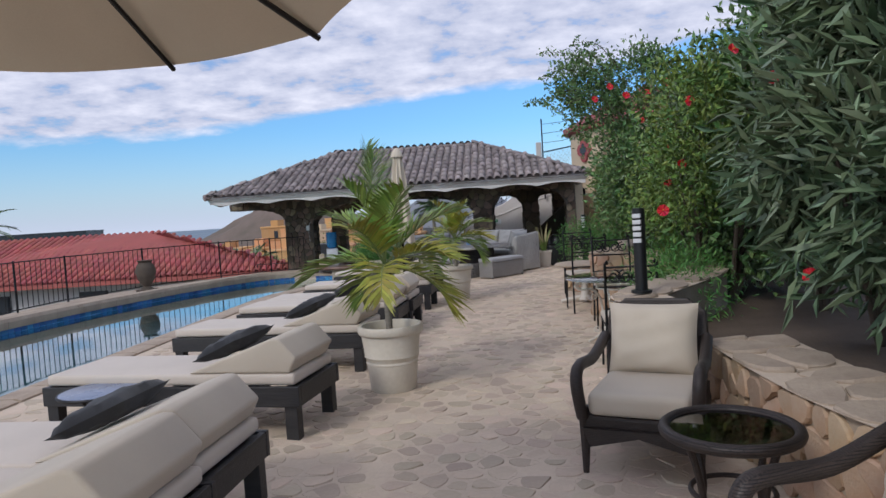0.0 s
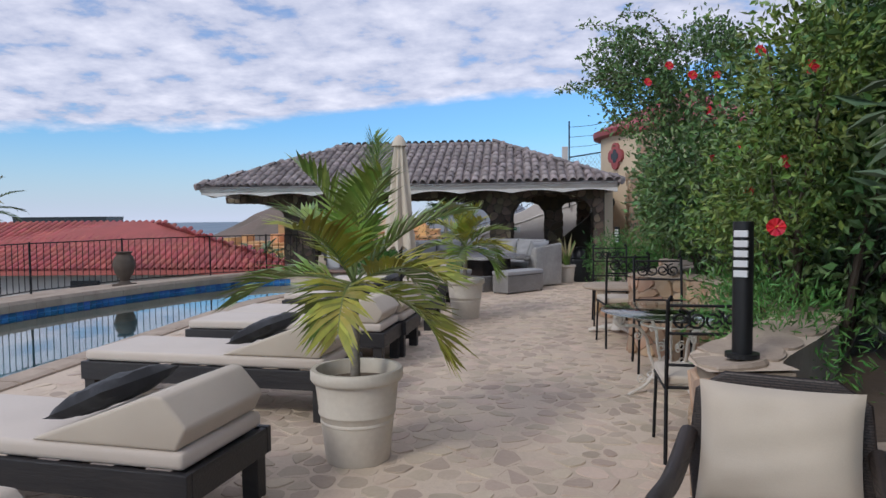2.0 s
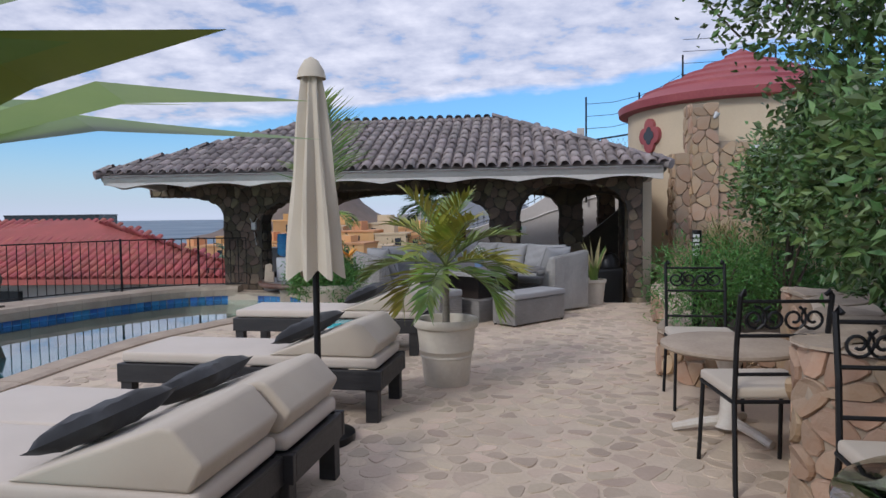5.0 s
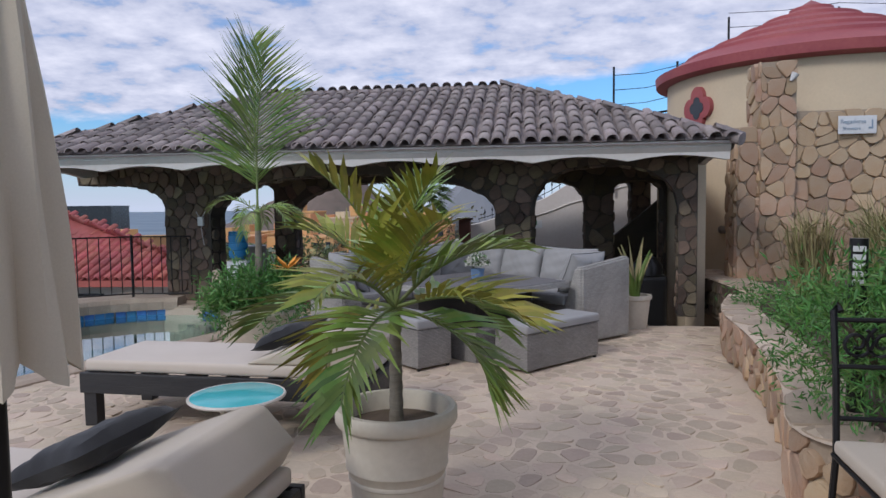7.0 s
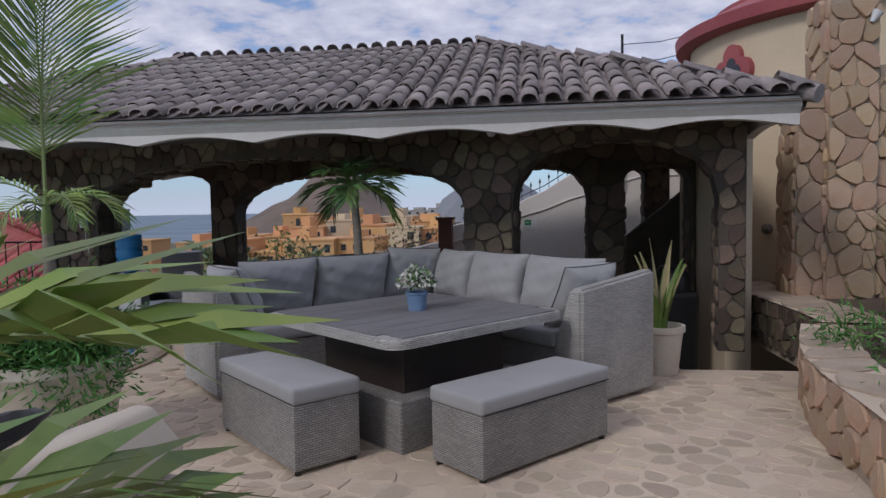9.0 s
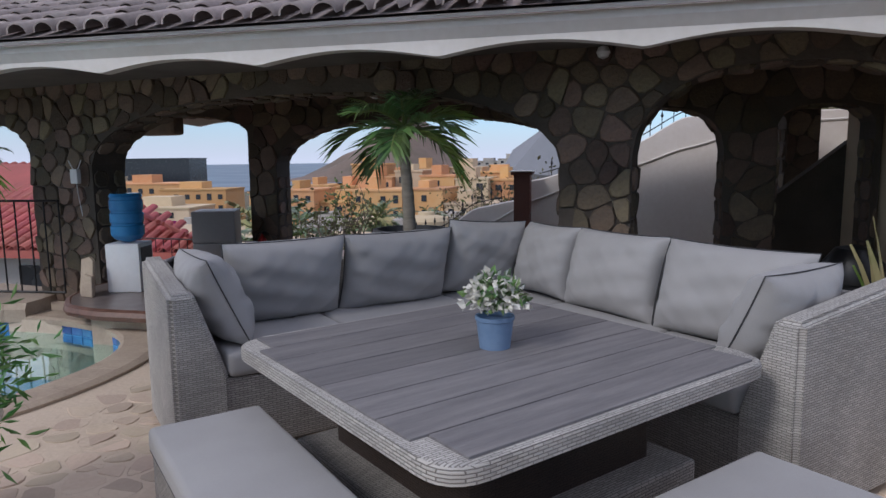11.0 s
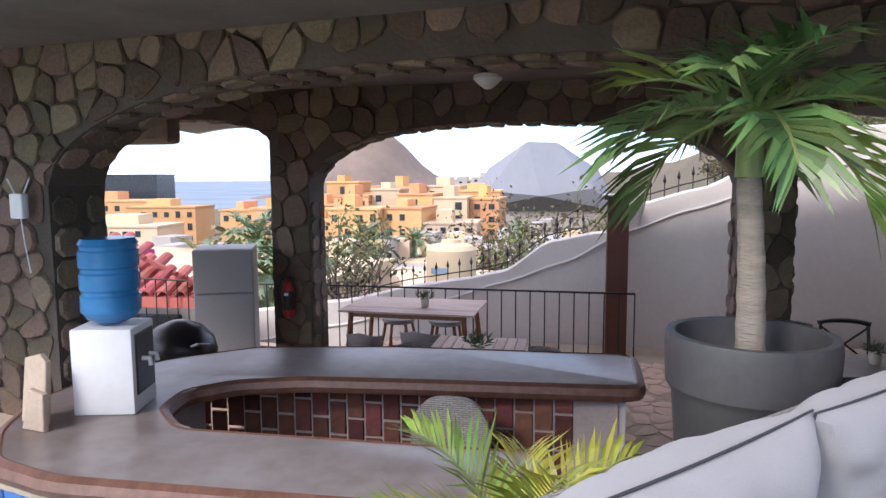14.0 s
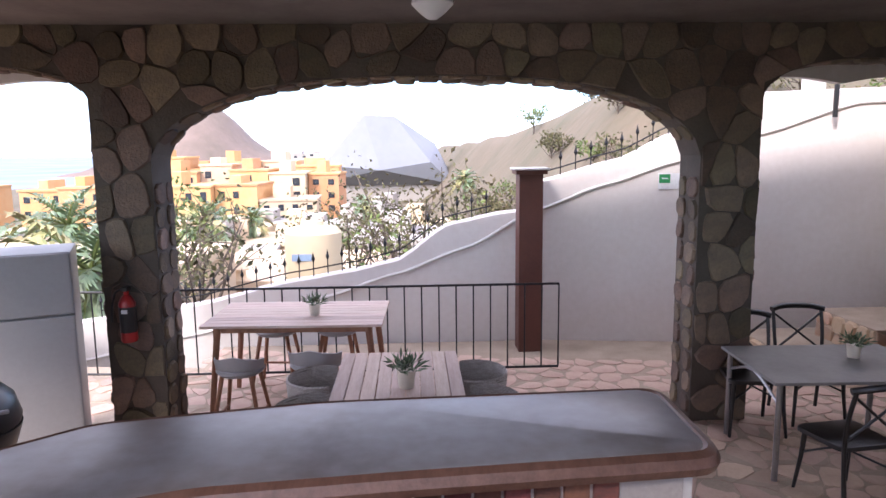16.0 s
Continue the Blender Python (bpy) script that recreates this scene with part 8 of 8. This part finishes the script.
# ---- town ----
win_mesh = mesh_of("window", *(lambda w, h, d: ([(-w, 0, -h), (w, 0, -h), (w, 0, h), (-w, 0, h), (-w, -d, -h), (w, -d, -h), (w, -d, h), (-w, -d, h)],
                                                [(7, 6, 5, 4), (4, 5, 1, 0), (5, 6, 2, 1), (6, 7, 3, 2), (7, 4, 0, 3)]))(0.55, 0.8, 0.1), M["glassdark"])


def house(x, y, z, w, d, h, mat, storeys=3, cols=5, label="", seed=0, turn=0.0, win=1.0, roof_bits=True):
    t = thing("building", label, "building", pose(x, y, z, 0, 0, turn), "buildings of the town")
    rr = random.Random(seed)
    part("wall", box(B(), -w / 2, w / 2, 0, d, -6, h), M[mat], t)
    part("parapet", box(B(), -w / 2 - 0.2, w / 2 + 0.2, -0.2, d, h, h + 0.35), M[mat], t)
    if roof_bits:
        part("roof_block", box(B(), -w * 0.3, w * rr.uniform(-0.1, 0.15), 0.3 * d, 0.8 * d, h + 0.35, h + rr.uniform(1.5, 2.6)), M[mat], t)
    for s in range(storeys):
        for c in range(cols):
            if rr.random() < 0.12:
                continue
            ob = new("window", win_mesh)
            ob.parent = t
            ob.location = (-w / 2 + w * (c + 0.5) / cols, 0.0, h - (s + 0.55) * (h + 1.0) / storeys)
            ob.scale = (min(1.3, w / cols * 0.36) * win, 1.0, min(1.2, h / storeys * 0.3) * win * rr.choice((1, 1, 1.3)))
    return t


# orange resort on the slope
rng = random.Random(12)
k = 0
for row, (y, zb, hh) in enumerate(((128, -13, 8.0), (142, -11.5, 9.0), (158, -10.5, 10.0))):
    x = -66 + row * 5
    while x < -24 + row * 3:
        w = rng.uniform(6, 10)
        house(x + w / 2, y + rng.uniform(-3, 3), zb, w - 0.5, 10, hh + rng.uniform(-1.8, 1.6), "town_orange" if rng.random() < 0.78 else "town_cream", 4, max(2, int(w / 2.4)),
              "orange rendered resort block with small dark windows", 200 + k, rng.uniform(-4, 4))
        x += w * 0.95
        k += 1
for i, (x, y, w, h, m) in enumerate(((-92, 150, 16, 7, "town_orange"), (-112, 160, 18, 8, "town_orange"), (-80, 120, 14, 5, "town_cream"), (-132, 170, 20, 8, "town_orange"), (-150, 180, 18, 9, "town_cream"))):
    house(x, y, -12, w, 10, h, m, 3, 6, "ochre block in the town below", 300 + i, 6)
house(-150, 210, -12, 30, 14, 14.5, "glassdark", 1, 1, "dark slab building far along the bay", 320, 10, roof_bits=False)
# white and cream town houses
for i in range(34):
    x, y = rng.uniform(-60, 1), rng.uniform(58, 122)
    house(x, y, land(x, y) + 0.4, rng.uniform(5, 11), 8, rng.uniform(2.2, 4.2), "town_white" if rng.random() < 0.7 else "town_cream", 1 + (i % 2), 3,
          "small pale flat-roofed house in the town", 400 + i, rng.uniform(-14, 14))
for i, (x, y, w, h) in enumerate(((-42, 330, 16, 6), (-30, 345, 14, 8), (-55, 340, 16, 5))):
    house(x, y, -5, w, 14, h, "town_white", 3, 4, "distant white apartment block", 500 + i, 0)
for i, (x, y, w, h, zz) in enumerate(((-14.5, 36, 9, 2.2, -4.4), (-24, 40, 11, 2.4, -4.8), (-8.5, 44, 8, 1.6, -5.4))):
    t = house(x, y, zz, w, 8, h, "town_cream", 1, 4, "cream house with a parapet and stone balls below the terrace", 520 + i, -6, 1.0, False)
    for q in (-0.45, -0.1, 0.3):
        part("finial", lathe(B(), [(0.3, h + 0.3), (0.3, h + 0.7), (0.42, h + 0.72), (0.42, h + 0.8), (0, h + 1.15)], 8, (q * w, 0.2)), M["town_cream"], t)

# faceted grey-white membrane hall
dm = thing("hall", "large faceted grey-white membrane hall", "building", pose(-13, 215, -8.5) @ Matrix.Diagonal((0.95, 1.0, 1.32, 1.0)))
pts = [(-22, 0, 0), (24, 0, 0), (26, 30, 0), (-24, 30, 0), (-15, -4, 4.5), (2, -6, 3.4), (17, -3, 5.0), (-3.5, 6, 15.5), (6, 7, 15.2), (-17, 14, 9.5), (19, 13, 9.0)]
fs = [(0, 5, 4), (0, 1, 5), (1, 6, 5), (4, 5, 7), (5, 8, 7), (5, 6, 8), (0, 4, 9), (4, 7, 9), (6, 10, 8), (1, 10, 6), (1, 2, 10), (2, 3, 8), (8, 10, 2), (7, 8, 3), (9, 7, 3), (0, 9, 3)]
part_data("membrane", (pts, fs), M["dome"], dm)
part("base_wall", box(B(), -21, 23, 0.5, 29, -6, 0.6), M["town_white"], dm)
# water tank
wt = thing("water_tank", "cream plastic water tank on a low roof", "water tank", pose(-4.65, 33.0, -1.42) @ Matrix.Scale(0.42, 4))
part("tank", lathe(B(), [(0, 0), (1.45, 0), (1.5, 0.15), (1.5, 2.7), (1.3, 2.95), (0.6, 3.1), (0.55, 3.3), (0, 3.32)], 32), M["town_cream"], wt, smooth=True)
part("plinth", box(B(), -2.2, 2.2, -1.8, 1.8, -9, -0.01), M["town_white"], wt)
part("mark", box(B(), -0.9, 0.1, -1.53, -1.47, 1.4, 1.75), M["signblue"], wt)


# ---- trees beyond the terrace ----
def far_tree(x, y, z, h, w, seed, mat, dense=900, label="dry roadside tree with thin yellow-green leaves", bare=False, size=0.22):
    t = thing("tree", label, "tree", pose(x, y, z), "trees below the terrace")
    r = random.Random(seed)
    bm = B()
    tips = []
    tube(bm, [(0, 0, -1.5), (0.05 * w, 0, h * 0.25), (0.0, 0.05 * w, h * 0.5)], [0.035 * h, 0.028 * h, 0.02 * h], 7)
    for k in range(11):
        a = k * 2.4
        s = Vector((0, 0, h * r.uniform(0.18, 0.5)))
        e = Vector((math.cos(a) * w * r.uniform(0.4, 1), math.sin(a) * w * r.uniform(0.4, 1), h * r.uniform(0.55, 1.0)))
        mid = s.lerp(e, 0.5) + Vector((0, 0, -0.04 * h))
        tube(bm, [s, mid, e], [0.014 * h, 0.009 * h, 0.003 * h], 5)
        for q in range(4):
            b = mid.lerp(e, r.uniform(0, 1))
            tip = b + Vector((r.gauss(0, 0.25 * w), r.gauss(0, 0.25 * w), r.uniform(0.0, 0.25) * h))
            tube(bm, [b, tip], [0.005 * h, 0.002 * h], 4)
            tips += [tip, b.lerp(tip, 0.5)]
        tips.append(e)
    part("trunk", bm, M["bark"], t)
    P, N = [], []
    for i in range(dense):
        c = r.choice(tips)
        P.append((c.x + r.gauss(0, 0.13 * w), c.y + r.gauss(0, 0.13 * w), c.z + r.gauss(0, 0.08 * h)))
        N.append((r.gauss(0, 1), r.gauss(0, 1), r.gauss(0.4, 1)))
    part_data("crown", leaf_cloud(r, P, N, size, 0.55), M[mat], t)
    return t


rng = random.Random(21)
for i, (x, y, h, w, mt, dn) in enumerate(((-6.6, 31.0, 3.0, 1.5, "dryleaf", 300), (-2.2, 34.5, 3.4, 1.8, "greenleaf", 380), (-8.2, 34, 3.6, 1.6, "greenleaf", 600), (-2.2, 36, 4.2, 2.2, "dryleaf", 900), (0.4, 38, 4.6, 2.4, "dryleaf", 1000),
                                          (3.4, 36, 4.6, 2.2, "dryleaf", 900), (-4.5, 40, 4.2, 2.4, "dryleaf", 900), (6.4, 39, 5.2, 2.6, "dryleaf", 1000), (9.5, 37, 6.2, 2.8, "dryleaf", 1200), (13.5, 40, 7.0, 3.2, "dryleaf", 1200))):
    far_tree(x, y, min(-2.6, land(x, y) + 0.4), h, w, 600 + i, mt, dn, size=0.16)
for i in range(40):
    x, y = rng.uniform(-46, 30), rng.uniform(46, 120)
    far_tree(x, y, land(x, y), rng.uniform(2.5, 5), rng.uniform(1.6, 3.2), 700 + i, rng.choice(("dryleaf", "dryleaf", "greenleaf")), 320, size=0.42)
for i in range(60):
    x, y = rng.uniform(3, 40), rng.uniform(52, 84)
    far_tree(x, y, land(x, y) - 0.4, rng.uniform(1.6, 3.2), rng.uniform(1.2, 2.4), 800 + i, rng.choice(("dryleaf", "dryleaf", "greenleaf")), 240, size=0.32, label="scrubby tree on the dry hillside")


def fan_palm(x, y, z, h, seed, r=1.7):
    palm("palm", "tall fan palm with a skirt of dry leaves below the terrace", pose(x, y, z), h, 0.28, 0.2, 22, r, 0.75, 0.12, seed, shaft=0, rise=(-0.75, 1.2), droop=1.0, yellow=0.25, n=12, hang=0.7, mats=("oleander", "drygrass"), group="palms below the terrace")


for i, (x, y, h) in enumerate(((-16.5, 46, 5.2), (-20.5, 48, 4.4), (-13.2, 53, 5.0), (-25, 60, 6), (-9.8, 33.5, 2.6), (-22, 33, 3.0), (-31, 72, 6), (-17, 80, 6), (-8, 96, 6), (4, 100, 6), (-27, 104, 6))):
    z0 = land(x, y)
    fan_palm(x, y, z0, h, 900 + i, 1.9)
fan_palm(-37.4, 46.0, -8.0, 10.3, 951, 3.0)


# ---- river stones of the deck and tiles of the terrace, last ----
rng = random.Random(61)
deck_floor = bpy.data.objects["floor"]
pile = Pile("stone", deck_floor, M["flag"], M["flag_i"], 300)
rest = []
for c, poly in cells(7.5, 22.5, 0.15, 62, 0.46, 1.25):
    x, y = -4.2 + c[0], -3.0 + c[1]
    edge_x = 2.1 if y < 5.0 else (1.55 if y < 5.8 else (1.6 + (y - 5.8) * 0.42 if y < 7.8 else (2.6 if y < 9.3 else (2.0 if y < 10.2 else (2.4 if y < 12.2 else 1.9 + 0.2 * (y - 12.7))))))
    if x > edge_x or (x < -2.6 and y > 15.2) or (y > 18.0 and (x > 2.0 or x < -2.5)) or y > 18.8 or x < -3.85:
        continue
    if rng.random() < 0.05:
        continue
    vs, fs = stone_block(poly, 0.022, 0.006, rng, lambda u, v, d: (-4.2 + u, -3.0 + v, max(-0.004, min(0.012, d * 0.6))), soft=0.2)
    near = (12.6 < y < 15.4 and x > -0.7) or (3.2 < y < 5.6 and -0.7 < x < 1.2)
    if near and pile.count < 300:
        pile.add(vs, fs)
    else:
        rest.append((vs, fs))
for vs, fs in rest:
    pile.add(vs, fs, False)
pile.done("stone_rest")
terrace_floor = [o for o in bpy.data.objects if o.name.startswith("floor") and "terrace" in o.get("label", "")][0]
pile = Pile("tile", terrace_floor, M["terrace"], M["terrace"], 300)
tm = pose(-8.6, 21.6, F, 0, 0, -9)
for c, poly in cells(13.5, 5.4, 0.27, 66, 0.42):
    p = tm @ Vector((c[0], c[1], 0))
    if p.y > wy(p.x) - 0.15 or p.x > 5 or p.y < 20.9 or p.x < -8.6 or (p.x < -4.9 and p.y > 25.6):
        continue
    vs, fs = stone_block(poly, 0.012, 0.006, rng, lambda u, v, d: tm @ Vector((u, v, max(-0.004, min(0.009, d)))), soft=0.12)
    pile.add(vs, fs, p.x > -5 and p.y > 23.4 and p.x < 2)
pile.done("tile_rest")
